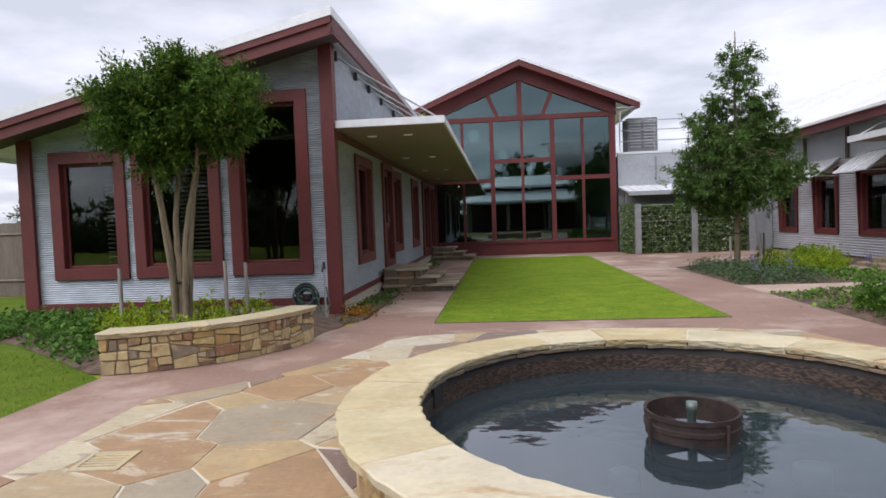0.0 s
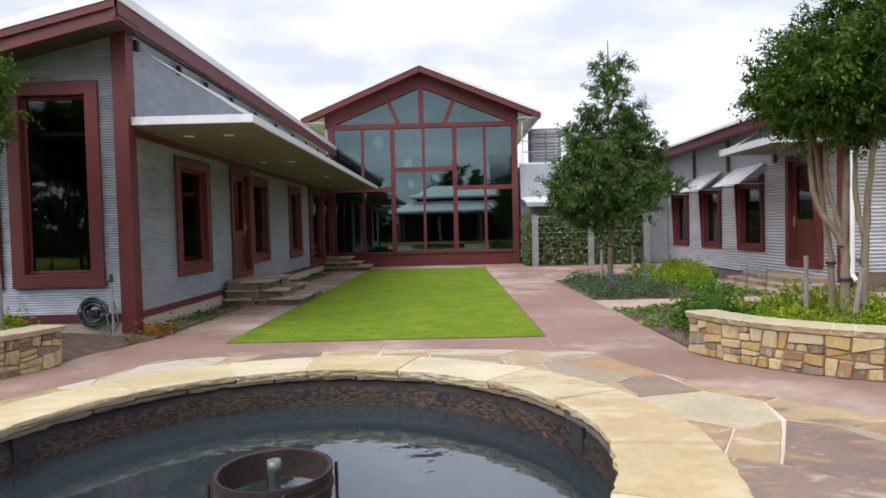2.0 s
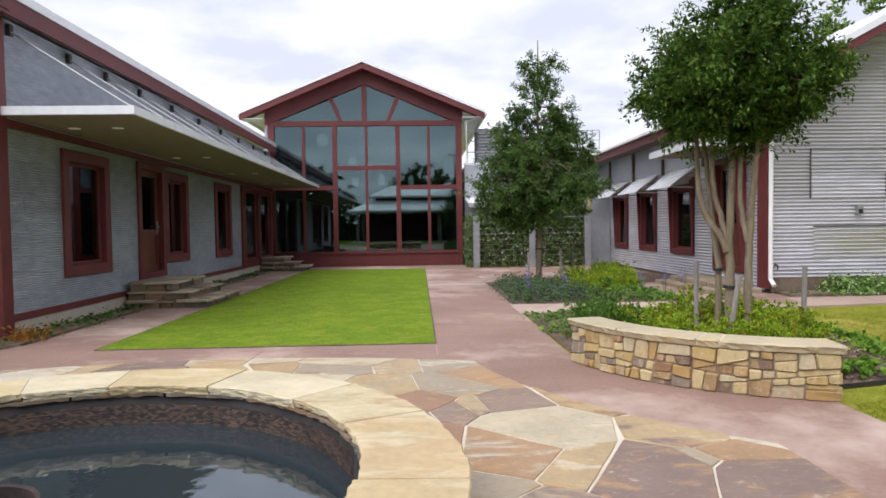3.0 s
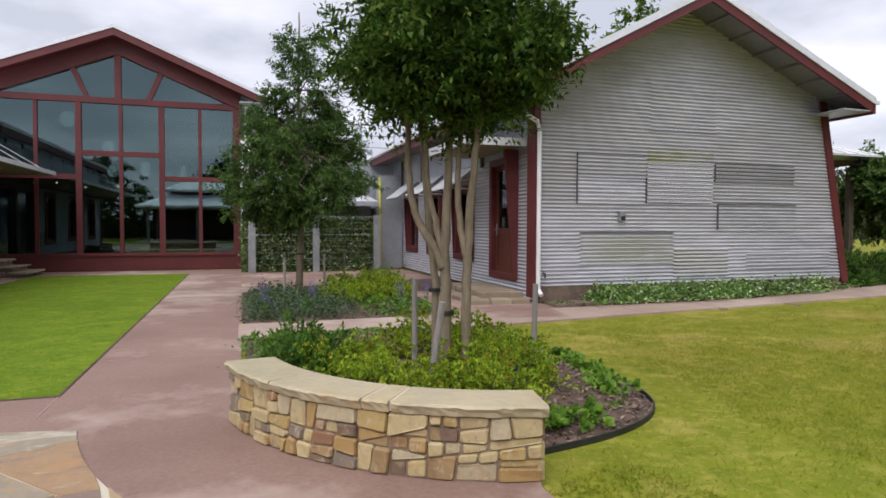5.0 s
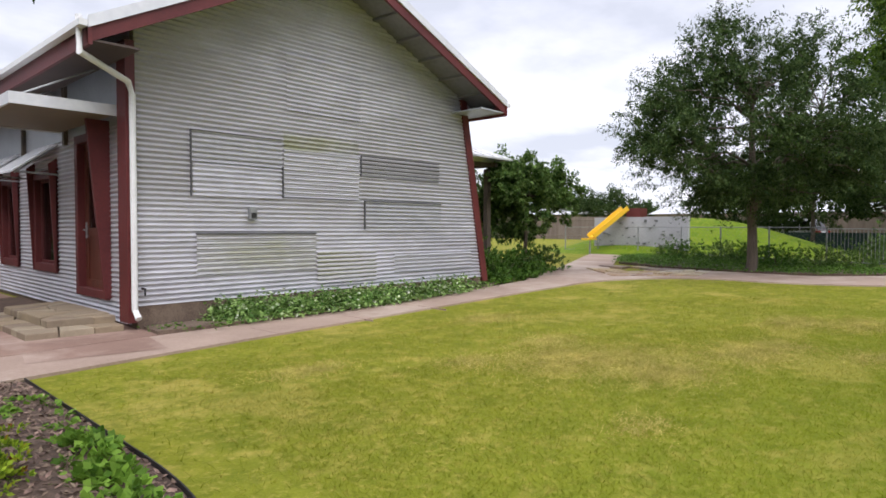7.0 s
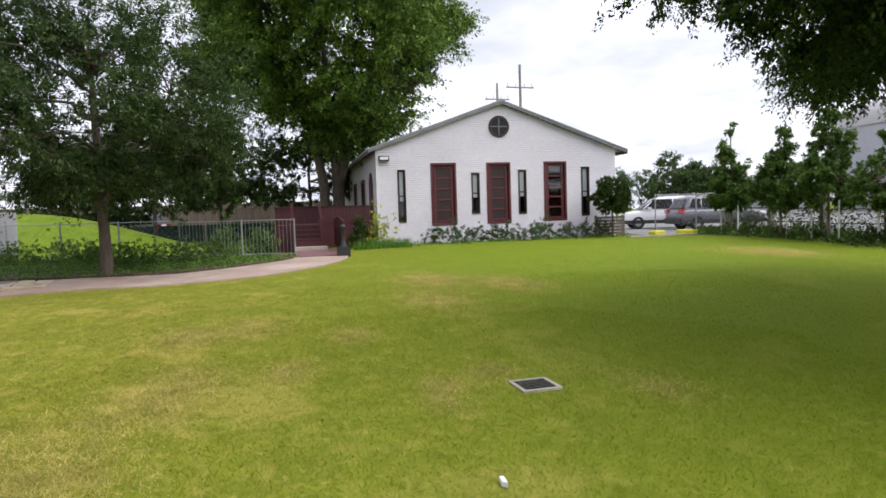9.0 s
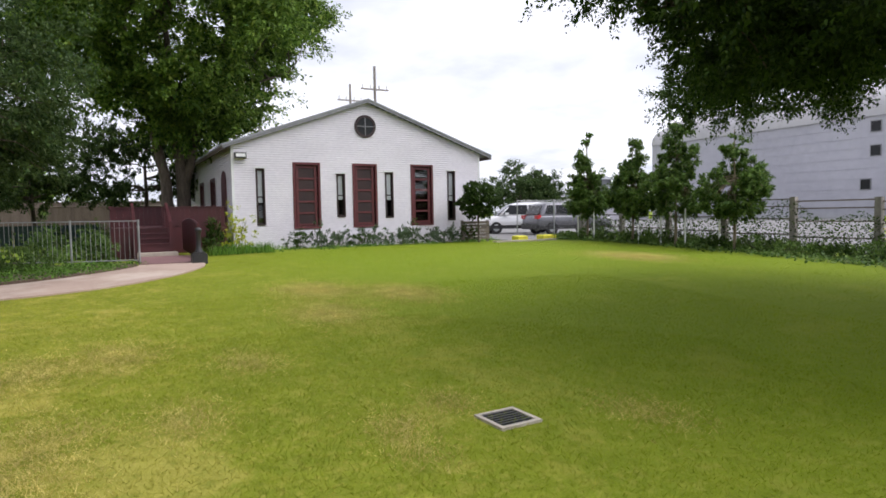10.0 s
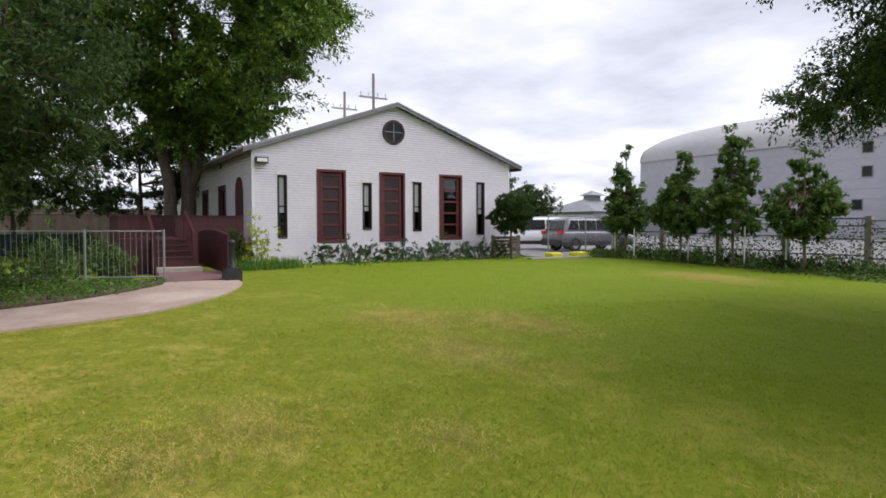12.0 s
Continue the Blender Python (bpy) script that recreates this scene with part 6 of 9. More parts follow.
single("street", street_slab(), M_PALE_ROAD, (20, -30, 0.2), "pale concrete yard behind the street fence", "road", kind="structure")
for a, b, m, nm in ((-11.7, -10.95, M_KERB, "wheel_stop"), (-10.1, -9.6, M_KERB, "wheel_stop")):
    z = grade(33)
    single(nm, Geo().slab([(33.0, a), (33.5, a), (33.5, b), (33.0, b)], z - 0.05, z + 0.20, 0.04), m, (33.2, a, z), "yellow painted concrete wheel stop", "kerb", "wheel stops")
single("kerb", Geo().box(32.6, 32.9, -11.4, -8.2, grade(32.6) - 0.1, grade(32.6) + 0.035), M_CONCRETE, (32.7, -9.8, 0.4), "pale concrete kerb at the gate", "kerb", kind="structure")


def car(name, x, y, yaw, paint, label, tall=1.72, length=4.65):
    c = thing(name, (0, 0, 0), label, "car")
    w, L = 0.92, length / 2

    def hull(rows, widths):
        """Sections from side to side: each row is a side profile, drawn in towards the flanks."""
        k = len(rows[0])
        v = [(px, yy, pz) for prof, yy in zip(rows, widths) for px, pz in prof]
        f = [tuple(range(k)), tuple(range(len(rows) * k - 1, (len(rows) - 1) * k - 1, -1))]
        f += [(r * k + i, r * k + (i + 1) % k, (r + 1) * k + (i + 1) % k, (r + 1) * k + i) for r in range(len(rows) - 1) for i in range(k)]
        return Geo().add(v, f)

    def drawn(prof, in_, drop):
        mid = sum(p[0] for p in prof) / len(prof)
        lo = min(p[1] for p in prof)
        return [(mid + (px - mid) * in_, lo + (pz - lo) * drop) for px, pz in prof]
    # side profiles, front to the +x side, tail rounded
    low = [(-L + 0.05, 0.36), (-L - 0.02, 0.58), (-L - 0.03, 0.78), (-L + 0.03, 0.98), (-L + 0.16, 1.07), (L - 1.45, 1.07), (L - 0.8, 1.02), (L - 0.3, 0.93), (L - 0.04, 0.76), (L, 0.50), (L - 0.06, 0.36)]
    ws = (-w, -w + 0.05, -w + 0.18, w - 0.18, w - 0.05, w)
    ks = ((0.95, 0.80), (0.985, 0.97), (1.0, 1.0), (1.0, 1.0), (0.985, 0.97), (0.95, 0.80))
    part("body", hull([drawn(low, *k) for k in ks], ws), paint, c, smooth=True)
    top = [(-L + 0.10, 1.02), (-L + 0.22, 1.30), (-L + 0.42, tall - 0.12), (-L + 0.62, tall - 0.03), (-L + 1.1, tall), (L - 2.25, tall - 0.01), (L - 1.85, tall - 0.10), (L - 1.40, tall - 0.38), (L - 0.95, 1.02)]
    wt = (-w + 0.03, -w + 0.13, -w + 0.27, w - 0.27, w - 0.13, w - 0.03)
    kt = ((1.0, 0.05), (0.985, 0.86), (0.97, 1.0), (0.97, 1.0), (0.985, 0.86), (1.0, 0.05))
    part("cabin", hull([drawn(top, *k) for k in kt], wt), paint, c, smooth=True)
    part("lower_trim", Geo().box(-L + 0.01, L - 0.03, -w - 0.012, w + 0.012, 0.30, 0.50), M_BLACK, c, "black lower trim")
    ht = tall - 1.02
    for sg in (-1, 1):
        ya, yb = sg * (w - 0.045), sg * (w - 0.125)
        za, zb = 1.11, 1.02 + ht * 0.80
        for xa, xb, xc, xd in ((-L + 0.42, -L + 1.05, -L + 1.05, -L + 0.62), (-L + 1.13, -L + 2.12, -L + 2.12, -L + 1.13), (-L + 2.20, L - 1.22, L - 1.72, -L + 2.20)):
            q = [(xa, ya, za), (xb, ya, za), (xc, yb, zb), (xd, yb, zb)]
            part("side_window", Geo().add(q + [(px, py + sg * 0.03, pz) for px, py, pz in q], [(4, 5, 6, 7), (0, 1, 5, 4), (1, 2, 6, 5), (2, 3, 7, 6), (3, 0, 4, 7)]), M_CARGLASS, c)
        lo_, hi_ = min(sg * (w - 0.34), sg * (w - 0.02)), max(sg * (w - 0.34), sg * (w - 0.02))
        part("tail_lamp", Geo().box(-L - 0.035, -L + 0.20, lo_, hi_, 0.86, 1.06), M_REDLAMP, c, "red tail lamp")
        part("headlamp", Geo().box(L - 0.38, L - 0.03, lo_, hi_, 0.72, 0.88), M_WHITE, c)
        part("mirror", Geo().box(L - 1.55, L - 1.35, min(sg * w, sg * (w + 0.18)), max(sg * w, sg * (w + 0.18)), 1.07, 1.22), paint, c)
        for wx in (-L + 0.85, L - 0.85):
            cy = sg * (w - 0.09)
            nn = 20
            ring = [(0.20, -0.11), (0.33, -0.11), (0.355, -0.07), (0.355, 0.07), (0.33, 0.11), (0.20, 0.11)]
            vv = [(wx + r * math.cos(2 * math.pi * i / nn), cy + d, 0.355 + r * math.sin(2 * math.pi * i / nn)) for i in range(nn) for r, d in ring]
            q = len(ring)
            wheel = part("wheel", Geo().add(vv, [(i * q + j, i * q + (j + 1) % q, ((i + 1) % nn) * q + (j + 1) % q, ((i + 1) % nn) * q + j) for i in range(nn) for j in range(q)]), M_TYRE, c, "black tyre")
            part("rim", Geo().tube([(wx, cy - 0.085, 0.355), (wx, cy + 0.085, 0.355)], 0.20, 0.20, 14), M_STEEL, wheel)

    def sheet(xa, za, xb, zb, wa, wb, d):
        q = [(xa, -wa, za), (xa, wa, za), (xb, wb, zb), (xb, -wb, zb)]
        return Geo().add(q + [(px + d, py, pz + 0.01) for px, py, pz in q], [(4, 5, 6, 7), (0, 1, 5, 4), (1, 2, 6, 5), (2, 3, 7, 6), (3, 0, 4, 7)])
    part("rear_window", sheet(-L + 0.15, 1.12, -L + 0.44, tall - 0.15, 0.72, 0.60, -0.035), M_CARGLASS, c)
    part("windscreen", sheet(L - 1.00, 1.08, L - 1.82, tall - 0.13, 0.72, 0.60, 0.05), M_CARGLASS, c)
    part("bumper", Geo().box(-L - 0.06, -L + 0.12, -w + 0.05, w - 0.05, 0.36, 0.60), M_BLACK, c)
    for sg in (-1, 1):
        part("roof_rail", Geo().tube([(-L + 0.9, sg * 0.62, tall - 0.02), (-L + 1.0, sg * 0.62, tall + 0.03), (L - 2.4, sg * 0.62, tall + 0.03), (L - 2.3, sg * 0.62, tall - 0.03)], 0.018, 0.018, 5), M_STEEL, c)
    c.matrix_world = pose(x, y, grade(x), 0, 0, yaw)
    return c


car("white_car", 41.0, -15.4, 68, M_WHITECAR, "white sport utility car parked beyond the gate", 1.80, 4.9)
car("grey_car", 37.7, -16.2, -98, M_SILVERCAR, "grey sport utility car with red tail lamps", 1.72, 4.6)
car("white_van", 52.5, 15.6, 80, M_WHITECAR, "white van parked behind the play fence", 1.85, 5.0)


def far_barn():
    b = thing("barn", (50, -64, 0.3), "huge grey metal barn with a pale curved roof", "barn")
    xa, xb, y, z0, H = 75.0, 10.0, -63.0, 0.3, 10.8
    part("wall", Geo().box(xb, xa, y - 0.3, y, z0, H).box(xa - 0.3, xa, y - 45, y - 0.3, z0, H), M_BARN, b, "dull grey sheet wall")
    seams = Geo()
    for k in range(1, 11):
        seams.box(xb, xa, y, y + 0.04, z0 + 1.05 * k, z0 + 1.05 * k + 0.02)
    part("wall_seam", seams, M_BARN, b, kind="stuff")
    prof = [(0.0, 0.0), (0.25, 1.1), (0.8, 2.0), (2.0, 2.8), (4.0, 3.7), (6.5, 4.5), (9.0, 5.1), (12.0, 5.6), (15.0, 6.0), (18.0, 6.25), (22.0, 6.4)]
    n = len(prof) - 1
    v = []
    ends = ((xa, 0.0), (xa, 0.80), (xa - 0.8, 0.90), (xa - 3.0, 0.96), (xa - 7.0, 1.0), (xb, 1.0))
    for x, sc in ends:
        for o, z in prof:
            v.append((x, y + 0.2 - o, H + z * sc))
    m = n + 1
    part("roof", Geo().add(v, [(i * m + j, i * m + j + 1, (i + 1) * m + j + 1, (i + 1) * m + j) for i in range(len(ends) - 1) for j in range(n)]), M_BARNROOF, b, "pale curved metal roof", smooth=True)
    for x, z in ((45.6, 9.75), (45.6, 7.3), (46.5, 3.9), (39.0, 9.75), (39.0, 7.3), (39.0, 3.9), (32.0, 7.3)):
        w = part("window", Geo().box(x - 0.55, x + 0.55, y, y + 0.06, z - 0.6, z + 0.6), M_GALV_DARK, b, "small dark barn window")
        part("pane", Geo().box(x - 0.45, x + 0.45, y + 0.06, y + 0.08, z - 0.5, z + 0.5), M_CARGLASS, w)
    for x in (62, 56, 48):
        part("roof_vent", Geo().box(x - 0.4, x + 0.4, y - 19.4, y - 18.6, H + 6.0, H + 7.3), M_ROOFGREY, b)
    part("canopy", Geo().box(38.5, 43.5, y, y + 1.6, 3.2, 3.4), M_BARNROOF, b)
    return b


far_barn()


def hip_shed():
    s = thing("far_shed", (75, -54, 0.4), "far low shed with a green-grey hipped roof", "shed")
    g = Geo()
    x0, x1, y0, y1 = 71, 80, -58, -50
    part("wall", Geo().box(x0, x1, y0, y1, 0.3, 3.7), M_BARN, s)
    g.add([(x0 - 1, y0 - 1, 3.6), (x1 + 1, y0 - 1, 3.6), (x1 + 1, y1 + 1, 3.6), (x0 - 1, y1 + 1, 3.6), (75.5, -55.5, 5.4), (75.5, -52.5, 5.4)], [(0, 1, 4), (1, 2, 5, 4), (2, 3, 5), (3, 0, 4, 5)])
    part("roof", g, M_ROOFGREY, s)
    part("cupola", Geo().box(74.7, 76.3, -54.8, -53.2, 4.9, 5.9).add([(74.2, -55.3, 5.9), (76.8, -55.3, 5.9), (76.8, -52.7, 5.9), (74.2, -52.7, 5.9), (75.5, -54, 6.6)], [(0, 1, 4), (1, 2, 4), (2, 3, 4), (3, 0, 4), (3, 2, 1, 0)]), M_ROOFGREY, s)


hip_shed()


def utility_pole(x, y, height, drop=2.7):
    z = 0.38
    p = thing("utility_pole", (x, y, z), "grey timber utility pole with a crossarm", "pole", "utility poles")
    part("shaft", Geo().tube([(x, y, z - 0.2), (x, y, z + height)], 0.17, 0.11, 10), M_GREYWOOD, p)
    part("crossarm", Geo().box(x - 0.06, x + 0.06, y - 1.25, y + 1.25, z + height - drop, z + height - drop + 0.12), M_GREYWOOD, p)
    for dy in (-1.1, -0.4, 0.4, 1.1):
        part("insulator", Geo().lathe(x, y + dy, [(0.0, z + height - drop + 0.50), (0.06, z + height - drop + 0.46), (0.07, z + height - drop + 0.25), (0.04, z + height - drop + 0.12)], 8), M_WHITE, p)


utility_pole(60.4, -14.4, 13.8, 2.0)
utility_pole(67.5, -14.8, 13.7, 1.6)
utility_pole(60.0, -4.6, 8.7)


def low_shed(x, y0, y1, top):
    """A long low building with a pale roof, seen over the board fence."""
    s = thing("long_shed", (x, (y0 + y1) / 2, 0.4), "long low building with a white metal roof", "shed", "far sheds")
    part("wall", Geo().box(x, x + 8, y0, y1, 0.3, top - 0.9), M_SOFFIT, s)
    part("roof", Geo().add([(x - 0.5, y0 - 0.5, top - 0.9), (x - 0.5, y1 + 0.5, top - 0.9), (x + 4, y1 + 0.5, top), (x + 4, y0 - 0.5, top), (x + 8.5, y0 - 0.5, top - 0.9), (x + 8.5, y1 + 0.5, top - 0.9)], [(0, 1, 2, 3), (3, 2, 5, 4), (0, 3, 4), (1, 5, 2)]), M_ROOF, s, "pale metal roof")


low_shed(72.0, 14.0, 33.0, 4.0)
low_shed(76.0, 44.0, 62.0, 4.2)

# ---------------------------------------------------------------- foliage helpers
def leaf_quads(c, size, rng, flat=0.5, ratio=0.5):
    """A rhombic leaf, slightly folded by its tilt, round each centre."""
    n = len(c)
    nrm = rng.normal(size=(n, 3))
    nrm[:, 2] = np.abs(nrm[:, 2]) + flat
    nrm /= np.linalg.norm(nrm, axis=1)[:, None]
    a = np.cross(nrm, rng.normal(size=(n, 3)))
    a /= np.linalg.norm(a, axis=1)[:, None] + 1e-9
    b = np.cross(nrm, a)
    s = (size * rng.uniform(0.6, 1.35, n))[:, None]
    q = np.stack([c - a * s * 0.5, c + b * s * ratio * 0.5 + nrm * s * 0.06, c + a * s * 0.5, c - b * s * ratio * 0.5 + nrm * s * 0.06], axis=1)
    return q.reshape(-1, 3)


def foliage(name, centres, size, material, parent, rng, flat=0.5, ratio=0.5, label="", kind=""):
    o = origin_of(parent)
    v = leaf_quads(np.asarray(centres) - np.array(o), size, rng, flat, ratio)
    ob = new(name, fast_mesh(name, v, 4, material))
    ob.parent = parent
    return tagged(ob, label, kind=kind)


def crown_points(rng, at, profile, clumps, hollow=2.0, droop=0.0, macro=0, billow=0.0):
    """Twig feet and directions inside an uneven crown given by (height, radius) pairs; with macro, most of them gather in that many billows."""
    z = np.array([p[0] for p in profile]); r = np.array([p[1] for p in profile])
    zz = np.linspace(z[0], z[-1], 200)
    rr = np.interp(zz, z, r)
    pdf = rr ** 1.6 + 0.02
    ph = rng.uniform(0, 6.28, 6)
    q_ = 3.0 / max(z[-1] - z[0], 0.5)

    def scatter(n, inner):
        zs = rng.choice(zz, n, p=pdf / pdf.sum()) + rng.normal(0, 0.03, n)
        th = rng.uniform(0, 2 * np.pi, n)
        lump = 1 + 0.13 * np.sin(3 * th + ph[0] + 1.3 * q_ * zs) + 0.11 * np.sin(5 * th + ph[1] - 2.1 * q_ * zs) + 0.10 * np.sin(2 * th + ph[2] + 3.7 * q_ * zs)
        q = (inner + (1 - inner) * rng.uniform(0, 1, n)) ** (1 / hollow)
        rho = np.interp(zs, z, r) * lump * q
        return np.stack([at[0] + rho * np.cos(th), at[1] + rho * np.sin(th), zs], axis=1), th, q
    c, th, q = scatter(clumps, 0.0)
    up = (c[:, 2] - z[0]) / (z[-1] - z[0]) * 1.1 - 0.15 - droop
    d = np.stack([np.cos(th) * (0.35 + q), np.sin(th) * (0.35 + q), up], axis=1)
    if macro:
        m, _, _ = scatter(macro, 0.30)
        n = int(clumps * 0.84)
        k = rng.integers(0, macro, n)
        v = rng.normal(size=(n, 3))
        v /= np.linalg.norm(v, axis=1)[:, None]
        size = billow * rng.uniform(0.6, 1.35, macro) * (0.30 + 0.70 * np.interp(m[:, 2], z, r) / r.max())
        off = v * (size[k] * rng.uniform(0.25, 1, n) ** 0.5)[:, None]
        off[:, 2] *= 0.62
        c[:n] = m[k] + off
        d[:n] = v * 0.9 + 0.35 * d[:n] + np.array([0, 0, 0.25 - droop])
    d = d + rng.normal(size=(clumps, 3)) * 0.38
    d /= np.linalg.norm(d, axis=1)[:, None]
    return c, d


def twig_leaves(rng, c, d, per, length, leaf, ratio, hang):
    """Leaves set in turn along each twig, pointing forwards and outwards, smaller to the tip, hanging by their weight."""
    n = len(c) * per
    k = np.repeat(np.arange(len(c)), per)
    u = (np.tile(np.arange(per), len(c)) + rng.uniform(0, 1, n)) / per
    side = np.cross(d, rng.normal(size=d.shape))
    side /= np.linalg.norm(side, axis=1)[:, None] + 1e-9
    third = np.cross(d, side)
    L = length * rng.uniform(0.55, 1.4, len(c))
    bend = side * (rng.normal(size=len(c)) * 0.22)[:, None]
    # each twig carries a few short side sprays
    spray = rng.integers(0, 4, n)
    turn = spray * 1.7 + rng.normal(size=n) * 0.25
    off = (side[k] * np.cos(turn)[:, None] + third[k] * np.sin(turn)[:, None]) * (L[k] * 0.34 * rng.uniform(0, 1, n) * (spray > 0))[:, None]
    a = c[k] + d[k] * (L[k] * u)[:, None] + bend[k] * (L[k] * u * u)[:, None] + off
    a[:, 2] -= hang * 0.35 * L[k] * u * u
    phi = np.tile(np.arange(per) * 2.4, len(c)) + rng.normal(size=n) * 0.4
    e = d[k] * 0.75 + side[k] * np.cos(phi)[:, None] + third[k] * np.sin(phi)[:, None] + np.array([0, 0, 0.12 - hang]) + rng.normal(size=(n, 3)) * 0.18
    e /= np.linalg.norm(e, axis=1)[:, None]
    s = (leaf * rng.uniform(0.7, 1.3, n) * (1.1 - 0.45 * u))[:, None]
    w = np.cross(e, np.array([0, 0, 1.0]) + rng.normal(size=(n, 3)) * 0.45)
    w /= np.linalg.norm(w, axis=1)[:, None] + 1e-9
    lift = np.cross(w, e)
    return np.stack([a, a + e * s * 0.45 + w * s * ratio * 0.5 + lift * s * 0.07, a + e * s - lift * s * 0.10, a + e * s * 0.45 - w * s * ratio * 0.5 + lift * s * 0.07], axis=1).reshape(-1, 3)


def limb(g, a, b, r0, r1, rng, n=5, wob=0.06, sag=0.0):
    a, b = Vector(a), Vector(b)
    L = (b - a).length
    pts = []
    for i in range(n + 1):
        t = i / n
        p = a.lerp(b, t)
        if 0 < i < n:
            p += Vector((rng.normal(), rng.normal(), rng.normal() * 0.5)) * L * wob
        p.z += sag * L * math.sin(math.pi * t)
        pts.append(p)
    g.tube(pts, r0, r1, 7)
    return pts


def tree(name, at, stems, profile, clumps, per, length, leaf, material, bark, label, category="tree", seed=1, limbs=26, group="", ratio=0.5, hollow=2.2, crown=None, droop=0.0, macro=0, billow=0.0, hang=0.25):
    """stems: lists of (x offset, y offset, height) from the foot up, with the radius at foot and head."""
    rng = np.random.default_rng(seed)
    t = thing(name, at, label, category, group)
    c, d = crown_points(rng, crown or at, profile, clumps, hollow, droop, macro, billow)
    heads = []
    for path, r0, r1 in stems:
        line = smooth_line([(at[0] + x, at[1] + y, z) for x, y, z in path], 5)
        line = [Vector(p) + Vector((rng.normal(), rng.normal(), 0)) * r0 * 0.10 for p in line]
        part("trunk", Geo().tube(line, r0, r1, 10), bark, t, smooth=True)
        m = len(line)
        heads += [(p, r0 + (r1 - r0) * i / m) for i, p in enumerate(line) if i >= m * 0.5 and p.z > profile[0][0] - 0.5]
    g = Geo()
    order = rng.permutation(len(c))[:limbs]
    for i in order:
        e = Vector(c[i])
        p, r = min(heads, key=lambda h: (h[0] - e).length + (0.6 * max(0.0, h[0].z - e.z)))
        limb(g, p, e, max(r * 0.55, 0.012), 0.006, rng, 5, 0.05, 0.06)
    part("branch", g, bark, t, smooth=True, kind="stuff")
    ob = new("crown", fast_mesh("crown", twig_leaves(rng, c - np.array(origin_of(t)), d, per, length, leaf, ratio, hang), 4, material))
    ob.parent = t
    tagged(ob)
    return t


def pole_stem(h, r0, r1, lean=0.03):
    """One straight stem for tree()."""
    return [([(0, 0, -0.1), (lean * 0.3, 0, h * 0.5), (lean, lean * 0.5, h)], r0, r1)]


def rosettes(feet, out, per, size, rng, ratio=0.34):
    """Leaves that spring from each foot and spread round its outward direction."""
    k = np.repeat(np.arange(len(feet)), per)
    n = len(k)
    d = out[k] * 0.75 + rng.normal(size=(n, 3)) * 0.62
    d /= np.linalg.norm(d, axis=1)[:, None]
    s = (size * rng.uniform(0.65, 1.3, n))[:, None]
    side = np.cross(d, out[k] + rng.normal(size=(n, 3)) * 0.4)
    side /= np.linalg.norm(side, axis=1)[:, None] + 1e-9
    up = np.cross(side, d)
    a = feet[k] + rng.normal(size=(n, 3)) * size * 0.22
    q = np.stack([a, a + d * s * 0.5 + side * s * ratio * 0.5 + up * s * 0.05, a + d * s, a + d * s * 0.5 - side * s * ratio * 0.5 + up * s * 0.05], axis=1)
    return q.reshape(-1, 3)


def shrub(at, r, hgt, n, leaf, material, label, category="shrub", seed=1, group="", shoots=None, ratio=0.34):
    """A mound of leafy shoots: rosettes over an uneven shell, with gaps between the shoots."""
    rng = np.random.default_rng(seed)
    t = thing("shrub", at, label, category, group)
    m = max(n // 12, 6)
    d = rng.normal(size=(m, 3))
    d /= np.linalg.norm(d, axis=1)[:, None]
    d[:, 2] = np.abs(d[:, 2])
    th = np.arctan2(d[:, 1], d[:, 0])
    lump = 1 + 0.20 * np.sin(4 * th + seed) + 0.14 * np.sin(7 * th + 2.3 * seed + 5 * d[:, 2]) + 0.10 * rng.normal(size=m)
    q = rng.uniform(0.30, 1, m) ** 0.45
    c = d * np.array([r, r, hgt]) * (lump * q)[:, None]
    out = d + np.array([0, 0, 0.55])
    out /= np.linalg.norm(out, axis=1)[:, None]
    ob = new("foliage", fast_mesh("foliage", rosettes(c, out, 12, leaf * 1.45, rng, ratio), 4, material))
    ob.parent = t
    tagged(ob)
    if shoots:
        pick = rng.choice(m, max(m // 9, 3), replace=False)
        ob = new("young_shoots", fast_mesh("young_shoots", rosettes(c[pick] * 1.03, out[pick], 9, leaf * 1.2, rng), 4, shoots))
        ob.parent = t
        tagged(ob, "rust-orange young shoots", kind="stuff")
    g = Geo()
    for k in range(6):
        a = rng.uniform(0, 6.28)
        limb(g, (at[0], at[1], at[2] - 0.03), (at[0] + 0.6 * r * math.cos(a), at[1] + 0.6 * r * math.sin(a), at[2] + 0.7 * hgt), 0.010, 0.004, rng, 3, 0.05)
    part("stem", g, M_BARKDARK, t, kind="stuff")
    return t


def patch(name, poly, count, leaf, material, label, zfun, hi, seed, category="groundcover", flat=0.8, ratio=0.6, clump=0.10):
    """Low planting over a polygon: leaves in overlapping tufts."""
    rng = np.random.default_rng(seed)
    xs, ys = [p[0] for p in poly], [p[1] for p in poly]
    tufts = []
    while len(tufts) < max(count // 14, 8):
        x, y = rng.uniform(min(xs), max(xs)), rng.uniform(min(ys), max(ys))
        if inside(poly, x, y):
            tufts.append((x, y, zfun(x, y), hi * rng.uniform(0.45, 1.1)))
    tf = np.array(tufts)
    k = rng.integers(0, len(tf), count)
    off = rng.normal(size=(count, 2)) * clump
    u = rng.uniform(0, 1, count)
    c = np.stack([tf[k, 0] + off[:, 0], tf[k, 1] + off[:, 1], tf[k, 2] + tf[k, 3] * u * np.exp(-(off ** 2).sum(1) / (2.5 * clump ** 2))], axis=1)
